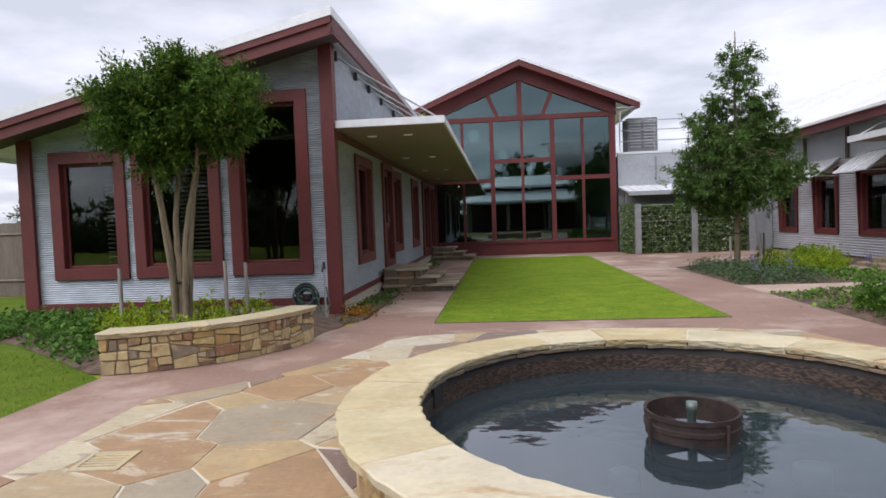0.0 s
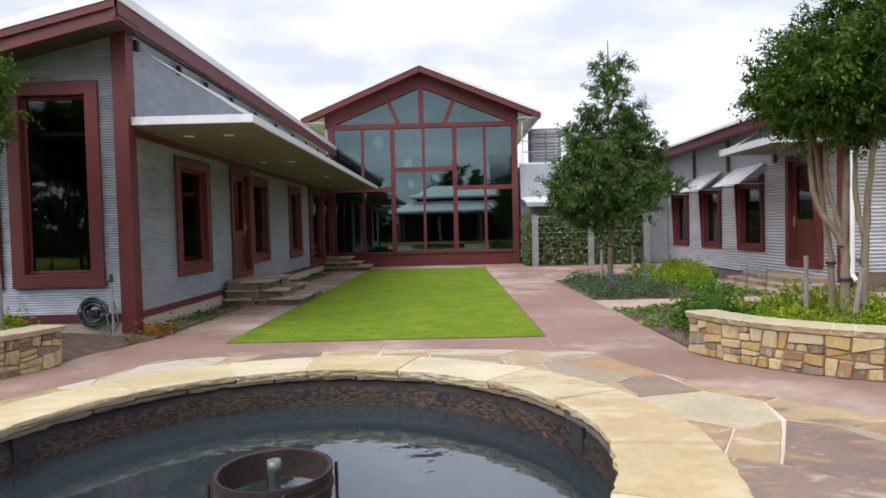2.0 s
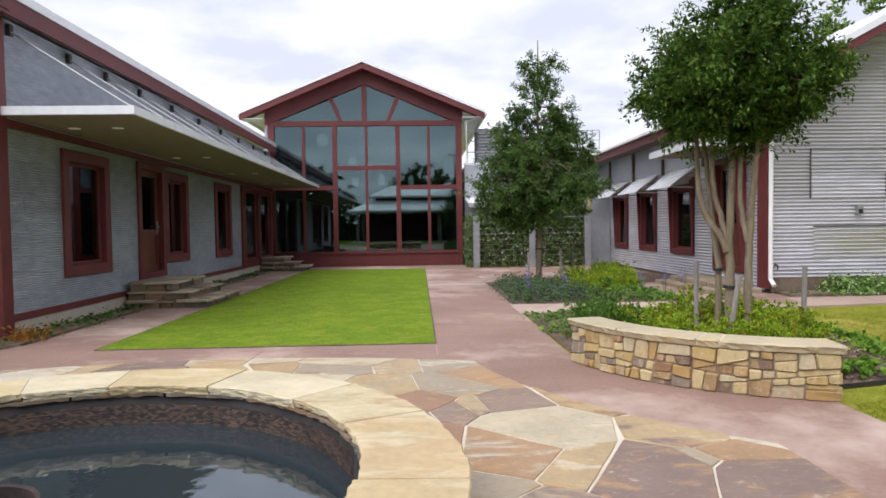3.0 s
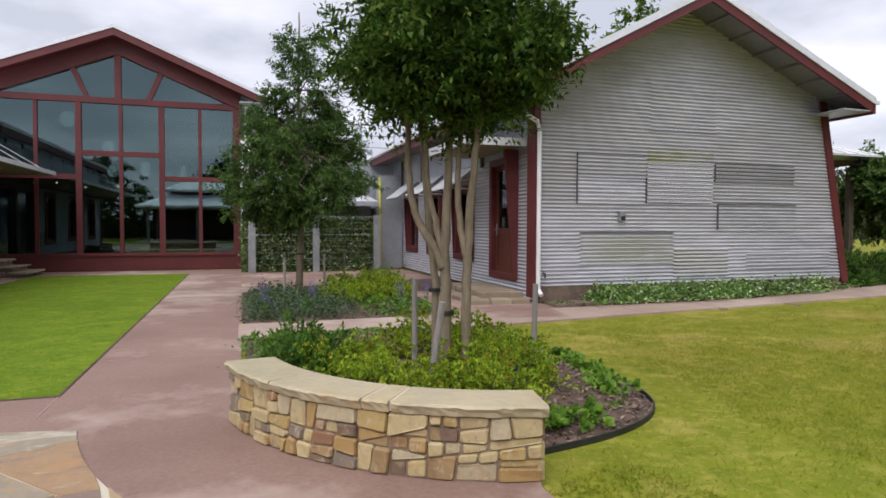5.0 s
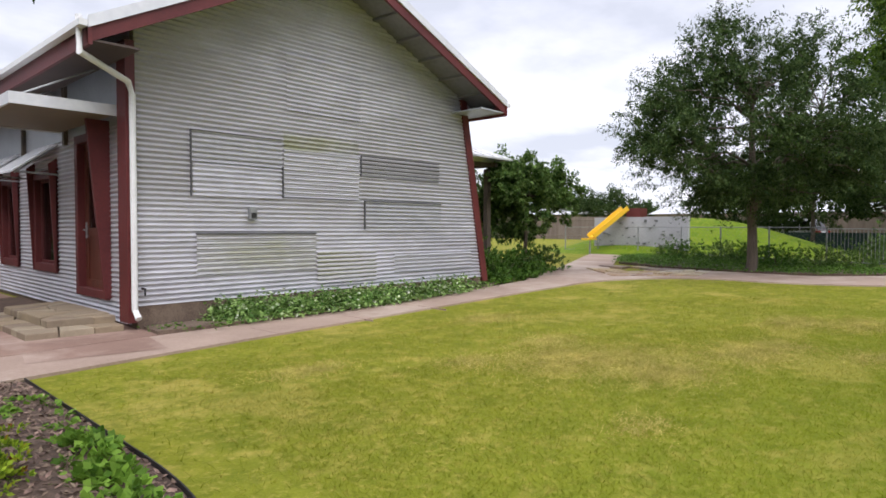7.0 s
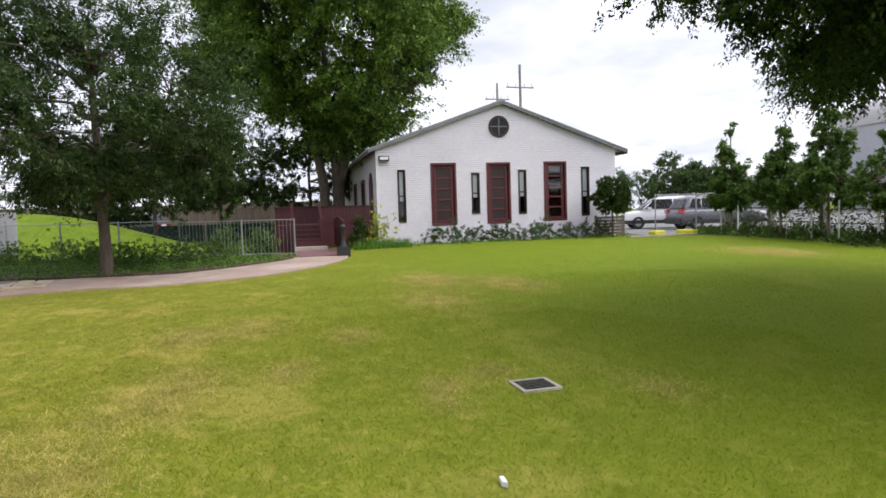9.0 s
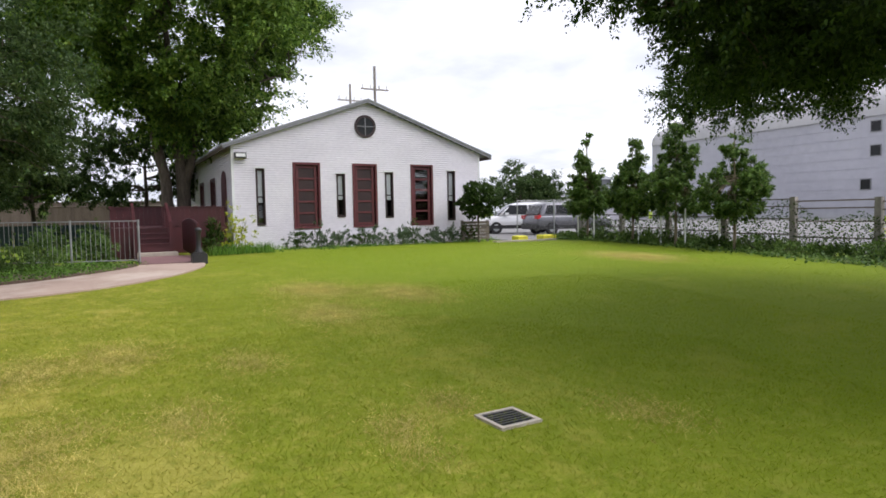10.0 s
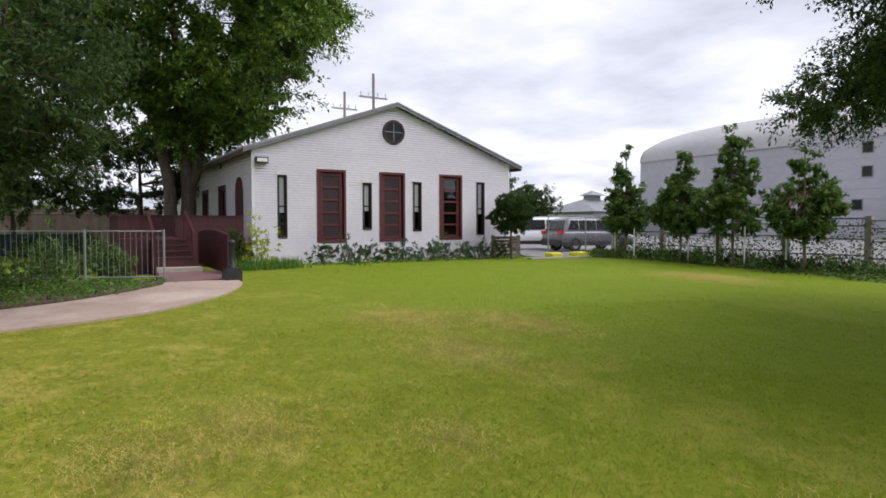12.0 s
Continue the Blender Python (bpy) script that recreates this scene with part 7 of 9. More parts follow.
    at = (float(tf[:, 0].mean()), float(tf[:, 1].mean()), float(tf[:, 2].mean()))
    v = leaf_quads(c - np.array(at), leaf, rng, flat, ratio)
    ob = new(name, fast_mesh(name, v, 4, material))
    ob.location = at
    return tagged(ob, label, category, kind="stuff")


def blades(name, poly, count, hi, wide, material, label, zfun, seed, lean=0.35, category="grass"):
    rng = np.random.default_rng(seed)
    xs, ys = [p[0] for p in poly], [p[1] for p in poly]
    x = rng.uniform(min(xs), max(xs), count * 3)
    y = rng.uniform(min(ys), max(ys), count * 3)
    ok = np.zeros(len(x), bool)
    j = len(poly) - 1
    for i in range(len(poly)):
        (xi, yi), (xj, yj) = poly[i], poly[j]
        cross = ((yi > y) != (yj > y))
        with np.errstate(divide="ignore", invalid="ignore"):
            ok ^= cross & (x < (xj - xi) * (y - yi) / (yj - yi if yj != yi else 1e-9) + xi)
        j = i
    x, y = x[ok][:count], y[ok][:count]
    n = len(x)
    z = np.array([zfun(a, b) for a, b in zip(x, y)])
    th = rng.uniform(0, 2 * np.pi, n)
    h = hi * rng.uniform(0.4, 1.2, n)
    w = wide * rng.uniform(0.6, 1.3, n)
    lx, ly = rng.normal(size=n) * lean * h, rng.normal(size=n) * lean * h
    a = np.stack([x - np.cos(th) * w, y - np.sin(th) * w, z], 1)
    b = np.stack([x + np.cos(th) * w, y + np.sin(th) * w, z], 1)
    c = np.stack([x + lx, y + ly, z + h], 1)
    ob = new(name, fast_mesh(name, np.stack([a, b, c], 1).reshape(-1, 3), 3, material))
    return tagged(ob, label, category, kind="stuff")


# ---------------------------------------------------------------- planting beds
def bed(name, poly, mid, rise, label, material=M_MULCH):
    g = Geo()
    n = len(poly)
    v = [(mid[0], mid[1], rise)]
    for k in (0.66, 1.0):
        for x, y in poly:
            v.append((mid[0] + (x - mid[0]) * k, mid[1] + (y - mid[1]) * k, grade(x) - 0.012 + (rise * 0.8 if k < 1 else 0)))
    f = [(0, 1 + i, 1 + (i + 1) % n) for i in range(n)] + [(1 + i, 1 + n + i, 1 + n + (i + 1) % n, 1 + (i + 1) % n) for i in range(n)]
    g.add(v, f)
    return single(name, g, material, (mid[0], mid[1], 0), label, "planting bed", kind="structure", smooth=True)


RBED = [(5.27, 8.3)] + [(PLANTER_C[0] + (PLANTER_R - 0.22) * math.cos(PLANTER_T0 + (PLANTER_T1 - PLANTER_T0) * k / 8), PLANTER_C[1] + (PLANTER_R - 0.22) * math.sin(PLANTER_T0 + (PLANTER_T1 - PLANTER_T0) * k / 8)) for k in range(9)] + \
    smooth_line([(7.02, 6.51), (7.87, 6.70), (8.44, 7.01), (8.77, 7.46), (8.91, 8.2), (8.94, 9.8), (8.96, 11.0)], 4) + [(8.96, 11.62), (6.9, 11.62), (5.29, 11.62)]
bed("planting_bed", RBED, (7.1, 8.6), 0.24, "raised mulched planting bed behind the stone wall")
LBED = mirror(RBED[1:10]) + [(-4.3, 6.25), (-5.4, 7.1), (-6.6, 8.0), (-9.0, 9.2), (-9.8, 10.6), (-8.0, 10.0), (-2.38, 9.9), (-2.1, 9.6), (-2.2, 8.3)]
bed("planting_bed_2", LBED, (-4.3, 8.4), 0.20, "mulched planting bed before the zinc house")
BED2 = [(5.26, 12.98), (6.9, 13.02), (9.0, 13.05), (8.85, 13.6), (8.85, 16.7), (10.97, 17.32), (10.97, 20.4), (8.6, 20.0), (7.0, 18.9), (5.27, 17.9)]
single("patio", Geo().prism([(5.252, 17.8), (7.0, 18.8), (8.6, 19.9), (10.8, 20.3), (10.8, 24.2), (5.252, 24.2)], -0.1, 0.004), M_PINK, (8, 22, 0), "salmon paving before the vine screen", "pavement", kind="structure")
bed("planting_bed_3", BED2, (7.0, 16.6), 0.12, "mulched bed of sage and yellow-green shrubs")
STRIP = [(11.0, 13.86), (18.9, 13.86), (19.8, 14.05), (18.0, 13.72), (14.5, 13.45), (12.5, 13.30), (10.95, 13.24)]
single("door_paving", Geo().prism([(8.872, 13.056), (11.0, 13.23), (10.98, 17.3), (8.872, 16.72)], -0.1, 0.012), M_PINK, (9.8, 15, 0), "salmon paving before the side door", "pavement", kind="structure")
single("planting_strip", Geo().prism(STRIP, lambda x, y: grade(x) - 0.1, lambda x, y: grade(x) + 0.06), M_SOIL, (14, 13.4, 0), "dry soil strip along the corrugated wall", "planting bed", kind="structure")
WSTRIP = [(-2.36, 9.45), (-1.90, 9.5), (-1.86, 13.2), (-2.36, 13.2)]
single("wall_strip", Geo().prism(WSTRIP, -0.1, 0.03), M_SOIL, (-2.1, 11, 0), "narrow soil strip along the zinc wall", "planting bed", kind="structure")
WSTRIP2 = [(-2.36, 16.2), (-1.86, 16.2), (-1.86, 23.8), (-2.36, 23.8)]
single("wall_strip_2", Geo().prism(WSTRIP2, -0.1, 0.03), M_SOIL, (-2.1, 20, 0), "narrow soil strip along the zinc wall", "planting bed", kind="structure")
EBED = [(19.0, 14.0), (20.5, 14.2), (22.5, 14.6), (24.5, 15.6), (25, 17.2), (22, 18.5), (19.0, 18.0)]
single("corner_bed", Geo().prism(EBED, lambda x, y: grade(x) - 0.1, lambda x, y: grade(x) + 0.05), M_MULCH, (21, 16, 0), "mulched bed at the house corner", "planting bed", kind="structure")
FBED = [(26.25, 10.9), (26.05, 9.2), (26.35, 8.0), (27.0, 7.0), (28.1, 6.0), (29.25, 5.42), (29.6, 5.55), (30.0, 6.95), (30.75, 8.9), (31.35, 10.8), (32.0, 12.7), (32.7, 14.6), (32.9, 16.2), (31.4, 16.2), (30.4, 16.0), (27.5, 14.6), (26.6, 12.8)]
single("fence_bed", Geo().prism(FBED, lambda x, y: grade(x) - 0.1, lambda x, y: grade(x) + 0.05), M_MULCH, (27, 9, 0), "planting bed along the play fence", "planting bed", kind="structure")

# black edging round the bed on the lawn side
edge = smooth_line([(7.02, 6.50), (7.87, 6.69), (8.45, 7.0), (8.78, 7.45), (8.92, 8.2), (8.95, 9.8), (8.97, 11.63)], 8)
g = Geo()
v = []
for i, (x, y) in enumerate(edge):
    a, b = edge[max(i - 1, 0)], edge[min(i + 1, len(edge) - 1)]
    d = Vector((b[0] - a[0], b[1] - a[1])).normalized()
    for o, z in ((-0.008, -0.05), (-0.006, 0.018), (0.006, 0.020), (0.008, -0.05)):
        v.append((x - d.y * o, y + d.x * o, z))
g.add(v, [(4 * i + k, 4 * i + (k + 1) % 4, 4 * i + 4 + (k + 1) % 4, 4 * i + 4 + k) for i in range(len(edge) - 1) for k in range(4)])
single("bed_edging", g, M_BLACK, (8, 9, 0), "thin black bed edging strip", "edging", kind="structure")


def bed_height(poly, mid, rise):
    """The height of a bed's surface, as bed() builds it."""
    def at(x, y):
        dx, dy = x - mid[0], y - mid[1]
        k = 0.0
        for i in range(len(poly)):
            (ax, ay), (bx, by) = poly[i - 1], poly[i]
            ex, ey = bx - ax, by - ay
            den = dx * ey - dy * ex
            if abs(den) < 1e-9:
                continue
            t = ((ax - mid[0]) * ey - (ay - mid[1]) * ex) / den
            u = ((ax - mid[0]) * dy - (ay - mid[1]) * dx) / den
            if t > 0 and -1e-6 <= u <= 1 + 1e-6:
                k = max(k, 1 / t)
        k = min(k, 1.0)
        return grade(x) - 0.012 + (rise * (1 - 0.2 * k / 0.66) if k < 0.66 else rise * 0.8 * (1 - k) / 0.34)
    return at


# bark chips on the near bed
rngc = np.random.default_rng(5)
chips = []
zf = bed_height(RBED, (7.1, 8.6), 0.24)
while len(chips) < 7500:
    x, y = rngc.uniform(5.4, 9.0), rngc.uniform(6.2, 11.6)
    if inside(RBED, x, y):
        chips.append((x, y, zf(x, y) + 0.012))
ob = new("bark_chips", fast_mesh("bark_chips", leaf_quads(np.array(chips), 0.055, rngc, 1.6, 0.4), 4, M_CHIP))
tagged(ob, "loose brown bark chips on the bed", "mulch", kind="stuff")

rp = random.Random(11)
SHRUBS_R = [(5.9, 8.2), (6.25, 7.55), (6.65, 7.15), (7.08, 7.15), (7.5, 7.62), (6.3, 8.3), (7.15, 7.85), (7.75, 8.3), (7.0, 8.9), (7.65, 9.05)]
for k, (x, y) in enumerate(SHRUBS_R):
    shrub((x, y, zf(x, y)), rp.uniform(0.33, 0.44), rp.uniform(0.26, 0.42), 5600, 0.025, M_LEAF_SHRUB, "low yellow-green abelia shrub with rusty shoots", seed=20 + k, group="bed shrubs", shoots=M_LEAF_RUST, ratio=0.5)
for k, (x, y) in enumerate([(5.72, 8.05), (5.68, 8.4), (5.80, 8.75), (5.66, 9.1), (6.05, 9.1), (5.95, 9.5)]):
    shrub((x, y, 0.05), 0.30, (0.50, 0.60, 0.62, 0.50, 0.42, 0.30)[k], 1900, 0.043, M_LEAF_GC if k % 2 else M_LEAF_DEEP, "leafy green flowering perennial beside the wall", seed=60 + k, group="bed perennials")
patch("groundcover", [(7.5, 6.8), (8.2, 7.1), (8.7, 7.7), (8.85, 8.9), (8.85, 11.2), (8.2, 10.6), (8.3, 8.4), (7.9, 7.6)], 460, 0.062, M_LEAF_LIME, "broad green groundcover leaves over bark mulch", zf, 0.05, 3, ratio=0.8, clump=0.07)
for k, (x, y, r) in enumerate([(7.76, 6.95, 0.20), (8.42, 7.62, 0.24), (8.55, 8.1, 0.20), (7.42, 6.85, 0.15), (8.62, 8.75, 0.22)]):
    shrub((x, y, zf(x, y)), r, 0.075, 300, 0.045, M_LEAF_LIME, "small broad-leaved green plant on bark mulch", "plant", seed=400 + k, group="mulch plants", ratio=0.75)
blades("daylily", [(5.72, 8.05), (5.95, 7.85), (6.1, 8.2), (5.75, 8.6)], 260, 0.52, 0.010, M_LEAF_DEEP, "dark green strap-leaved perennial behind the wall", lambda x, y: 0.03, 22, 0.45, "perennial")
sp = thing("garden_spotlight", (7.47, 7.42, zf(7.47, 7.42)), "small black garden spotlight on bark mulch", "lamp")
part("spike", Geo().tube([(7.47, 7.42, 0.02), (7.47, 7.42, 0.24)], 0.014, 0.014, 8), M_BLACK, sp)
part("lamp_head", Geo().tube([(7.50, 7.39, 0.25), (7.45, 7.44, 0.33), (7.43, 7.46, 0.37)], 0.04, 0.055, 12), M_BLACK, sp)
patch("groundcover_2", [(5.3, 9.2), (6.6, 10.3), (8.0, 10.9), (6.8, 11.5), (5.35, 11.5)], 2000, 0.065, M_LEAF_GC, "low green groundcover beside the path", zf, 0.07, 4)
zl = bed_height(LBED, (-4.3, 8.4), 0.20)
for k, (x, y) in enumerate([(-3.5, 7.8), (-4.0, 7.4), (-4.7, 7.7), (-5.2, 8.3), (-4.2, 8.8), (-3.5, 8.7), (-4.9, 8.9)]):
    shrub((x, y, zl(x, y)), rp.uniform(0.36, 0.50), rp.uniform(0.24, 0.40), 2200, 0.036, M_LEAF_SHRUB, "low yellow-green shrub before the zinc house", seed=80 + k, group="bed shrubs", shoots=M_LEAF_RUST)
patch("groundcover_3", [(-4.4, 6.4), (-5.4, 7.2), (-6.6, 8.1), (-9.0, 9.3), (-9.5, 10.2), (-8.0, 9.8), (-5.8, 9.6), (-5.0, 7.6)], 5200, 0.085, M_LEAF_DEEP, "spreading dark green groundcover at the lawn edge", zl, 0.24, 6)
patch("wall_plants", WSTRIP, 520, 0.07, M_LEAF_DEEP, "sparse small green plants along the zinc wall", lambda x, y: 0.03, 0.16, 7)
patch("wall_plants_2", WSTRIP2, 700, 0.07, M_LEAF_DEEP, "small green plants along the shaded wall", lambda x, y: 0.03, 0.16, 8)
patch("rust_grass", [(-2.3, 9.55), (-1.9, 9.55), (-1.9, 10.2), (-2.3, 10.2)], 300, 0.10, M_LEAF_RUST, "rust-tinged dry plant by the corner post", lambda x, y: 0.03, 0.28, 9, ratio=0.2)
z2 = bed_height(BED2, (7.0, 16.6), 0.12)
patch("sage_patch", [(5.35, 13.1), (7.2, 13.15), (7.0, 15.0), (6.4, 16.5), (5.5, 17.5), (5.4, 16)], 9000, 0.07, M_LEAF_SAGE, "green low sage with purple flowers", z2, 0.36, 12, ratio=0.35)
patch("groundcover_4", [(7.2, 13.15), (8.9, 13.15), (8.8, 14.8), (7.3, 14.6)], 1300, 0.075, M_LEAF_GC, "bright green groundcover by the side door", z2, 0.16, 13)
for k in range(11):
    x, y = rp.uniform(7.2, 8.5), rp.uniform(14.6, 17.8)
    shrub((x, y, z2(x, y)), rp.uniform(0.38, 0.55), rp.uniform(0.32, 0.52), 2200, 0.038, M_LEAF_SHRUB, "rounded yellow-green shrub round the young tree", seed=120 + k, group="court shrubs")
for k, (x, y) in enumerate([(8.4, 13.3), (8.75, 13.25), (7.9, 13.2), (6.4, 13.4), (5.6, 13.2)]):
    g = Geo()
    rr = np.random.default_rng(300 + k)
    f = thing("flower_spike", (x, y, 0.08), "purple flower spike at the bed edge", "flower", "purple spikes")
    for j in range(5):
        limb(g, (x, y, 0.05), (x + rr.normal() * 0.05, y + rr.normal() * 0.05, 0.55), 0.004, 0.003, rr, 3, 0.02)
    part("stem", g, M_LEAF_GC, f)
    cc = np.array([x, y, 0.48]) + rr.normal(size=(70, 3)) * np.array([0.05, 0.05, 0.09])
    foliage("bloom", cc, 0.035, M_FLOWER, f, rr, kind="stuff")
patch("variegated_plants", [(11.9, 13.8), (18.7, 13.82), (19.2, 13.85), (17.8, 13.7), (14.2, 13.45), (12.3, 13.42)], 17000, 0.075, M_LEAF_VAR, "white-edged variegated plants along the wall", lambda x, y: grade(x) + 0.05, 0.42, 14, clump=0.13)
patch("strip_weeds", [(11.0, 13.8), (11.9, 13.8), (12.2, 13.0), (11.1, 13.0)], 160, 0.06, M_LEAF_GC, "sparse weeds on dry soil", lambda x, y: grade(x) + 0.05, 0.08, 15)
for k in range(22):
    x, y = rp.uniform(19.3, 24.2), rp.uniform(14.4, 16.2)
    shrub((x, y, grade(x)), rp.uniform(0.5, 0.75), rp.uniform(0.50, 0.85), 1300, 0.070, M_LEAF_DEEP if k % 3 else M_LEAF_CORNER, "green flowering shrub at the house corner", seed=160 + k, group="corner shrubs")
patch("corner_plants", [(19.2, 13.9), (21.5, 14.3), (24, 15.2), (22, 15.6), (19.3, 14.8)], 2200, 0.10, M_LEAF_GC, "low green plants at the house corner", lambda x, y: grade(x) + 0.05, 0.3, 16)
patch("fence_groundcover", FBED, 22000, 0.062, M_LEAF_GC, "low green planting along the fence", lambda x, y: grade(x) + 0.04, 0.15, 17, clump=0.16)
for k, (x, y) in enumerate([(28.5, 9.7), (29.2, 8.8), (29.4, 7.9), (29.6, 10.6), (30.3, 11.5), (31.0, 12.4), (30.6, 13.4), (31.6, 14.4)]):
    shrub((x, y, grade(x)), 0.82, rp.uniform(0.60, 0.76), 2400, 0.050, M_LEAF_CORNER if k % 3 else M_LEAF_DEEP, "dark green shrub along the play fence", seed=190 + k, group="fence shrubs")
for k in range(10):
    y = -0.35 - 0.82 * k
    shrub((34.2 + rp.uniform(-0.2, 0.2), y, 0.38), 0.46, rp.uniform(0.45, 0.85), 620, 0.085, M_LEAF_SAGEGREY if k % 3 else M_LEAF_OAK, "grey-green rose bush against the white house", seed=210 + k, group="rose bushes")
patch("house_border", [(33.0, 2.1), (34.9, 2.1), (34.9, -9.4), (33.6, -9.6), (33.2, -4), (32.4, 0.6)], 1900, 0.08, M_LEAF_GC, "low green border before the white house", lambda x, y: grade(x), 0.16, 18, clump=0.2)
shrub((33.9, 2.0, 0.38), 0.52, 1.55, 1100, 0.075, M_LEAF_GOLD, "golden-leaved shrub at the house corner", seed=230)
shrub((33.7, 2.85, 0.38), 0.45, 1.05, 700, 0.12, M_LEAF_OAK, "dark green bush beside the deck", seed=231)
blades("iris_clump", [(31.7, 3.3), (33.4, 2.9), (33.6, 0.9), (32.2, 1.1)], 800, 0.34, 0.018, M_LEAF_GC, "clump of sword-leaved irises", lambda x, y: grade(x), 19, 0.3, "iris")
for k in range(26):
    x = 17.5 + 0.62 * k
    shrub((x, -12.35 + rp.uniform(-0.3, 0.3), grade(x)), 0.54, rp.uniform(0.26, 0.48), 700, 0.085, M_LEAF_ROW if k % 3 else M_LEAF_OAK, "low shrub under the row of young trees", seed=240 + k, group="row shrubs")
patch("row_groundcover", [(15, -10.2), (20, -10.9), (26, -11.4), (33, -11.6), (33, -12.6), (15, -12.6)], 5500, 0.11, M_LEAF_ROW, "low groundcover under the row of young trees", lambda x, y: grade(x), 0.22, 25, clump=0.2)

# ---------------------------------------------------------------- trees
def fan(stems, ax, ay):
    """Turns (across, deep, height) stem points into offsets, across along (ax, ay)."""
    return [([(a * ax - d * ay, a * ay + d * ax, z) for a, d, z in path], r0, r1) for path, r0, r1 in stems]


CM_R = fan([([(0.0, 0.0, 0.1), (0.01, 0.0, 0.8), (0.0, 0.0, 1.35), (0.03, 0.01, 1.9), (0.02, 0.03, 2.45), (0.0, 0.05, 3.5)], 0.058, 0.022),
            ([(-0.01, 0.0, 1.18), (-0.09, 0.02, 1.38), (-0.24, 0.05, 1.62), (-0.31, 0.07, 1.98), (-0.34, 0.10, 2.5), (-0.45, 0.15, 3.3)], 0.044, 0.020),
            ([(-0.01, 0.01, 1.32), (-0.07, 0.04, 1.55), (-0.15, 0.07, 1.92), (-0.17, 0.09, 2.45), (-0.22, 0.12, 3.4)], 0.036, 0.018),
            ([(0.19, -0.05, 0.1), (0.18, -0.05, 0.8), (0.20, -0.06, 1.45), (0.24, -0.07, 2.0), (0.30, -0.08, 2.5), (0.50, -0.15, 3.2)], 0.050, 0.020),
            ([(0.19, -0.06, 1.28), (0.13, -0.02, 1.6), (0.11, 0.01, 2.0), (0.15, 0.05, 2.5), (0.22, 0.12, 3.4)], 0.034, 0.018),
            ([(-0.08, 0.18, 0.1), (-0.07, 0.20, 0.9), (-0.12, 0.26, 1.5), (-0.20, 0.34, 2.4), (-0.30, 0.5, 3.2)], 0.042, 0.020)], 0.97, -0.26)
CM_L = fan([([(0.0, 0.0, 0.05), (0.02, 0.0, 0.8), (-0.03, 0.02, 1.6), (0.05, 0.04, 2.4), (0.05, 0.05, 3.5)], 0.058, 0.022),
            ([(-0.07, 0.03, 0.05), (-0.09, 0.04, 0.7), (-0.17, 0.06, 1.5), (-0.33, 0.1, 2.4), (-0.50, 0.2, 3.3)], 0.045, 0.020),
            ([(0.08, -0.04, 0.05), (0.10, -0.05, 0.7), (0.17, -0.08, 1.5), (0.36, -0.1, 2.4), (0.55, -0.2, 3.3)], 0.048, 0.020),
            ([(0.05, 0.10, 0.05), (0.10, 0.18, 1.4), (0.18, 0.35, 2.5), (0.22, 0.5, 3.2)], 0.042, 0.020),
            ([(-0.05, -0.08, 0.05), (-0.06, -0.12, 1.0), (-0.14, -0.28, 2.3), (-0.2, -0.45, 3.1)], 0.040, 0.020)], 1.0, 0.0)
tree("crepe_myrtle", (6.95, 7.88, 0.22), CM_R, [(2.45, 0.25), (2.62, 0.58), (2.85, 0.78), (3.05, 0.82), (3.35, 0.76), (3.58, 0.60), (3.74, 0.38), (3.86, 0.10)], 1150, 42, 0.31, 0.082, M_LEAF_CM, M_BARK, "multi-stemmed crepe myrtle with a dense green crown", seed=31, limbs=90, group="crepe myrtles", ratio=0.42, hollow=1.9, hang=0.15, macro=34, billow=0.27)
tree("crepe_myrtle", (-4.2, 8.15, 0.15), CM_L, [(2.42, 0.25), (2.65, 0.56), (3.0, 0.82), (3.3, 0.93), (3.55, 0.80), (3.72, 0.46), (3.84, 0.12)], 1150, 42, 0.32, 0.084, M_LEAF_CM, M_BARK, "multi-stemmed crepe myrtle before the zinc house", seed=32, limbs=90, crown=(-4.02, 8.15, 0), group="crepe myrtles", ratio=0.42, hollow=1.9, hang=0.15, macro=36, billow=0.28)
tree("young_cypress", (6.45, 16.4, 0.05), [([(0, 0, -0.1), (0.02, 0, 2.0), (0.0, 0.02, 4.0), (0.02, 0, 6.1)], 0.085, 0.012)], [(1.66, 0.60), (1.9, 1.30), (2.4, 1.50), (3.0, 1.28), (3.7, 0.98), (4.5, 0.72), (5.2, 0.44), (5.7, 0.22), (6.1, 0.05)], 1500, 42, 0.28, 0.105, M_LEAF_CON, M_BARK, "young conical tree with feathery green foliage", seed=33, limbs=140, ratio=0.30, hollow=1.7, macro=95, billow=0.30, hang=0.35)
tree("corner_tree", (22.3, 14.95, 0.15), pole_stem(3.4, 0.07, 0.03), [(1.40, 0.45), (1.8, 1.1), (2.5, 1.30), (3.1, 1.02), (3.6, 0.6), (3.95, 0.2)], 620, 40, 0.32, 0.15, M_LEAF_CORNER, M_BARKDARK, "small broadleaf tree at the house corner", seed=34, limbs=50, macro=36, billow=0.36)
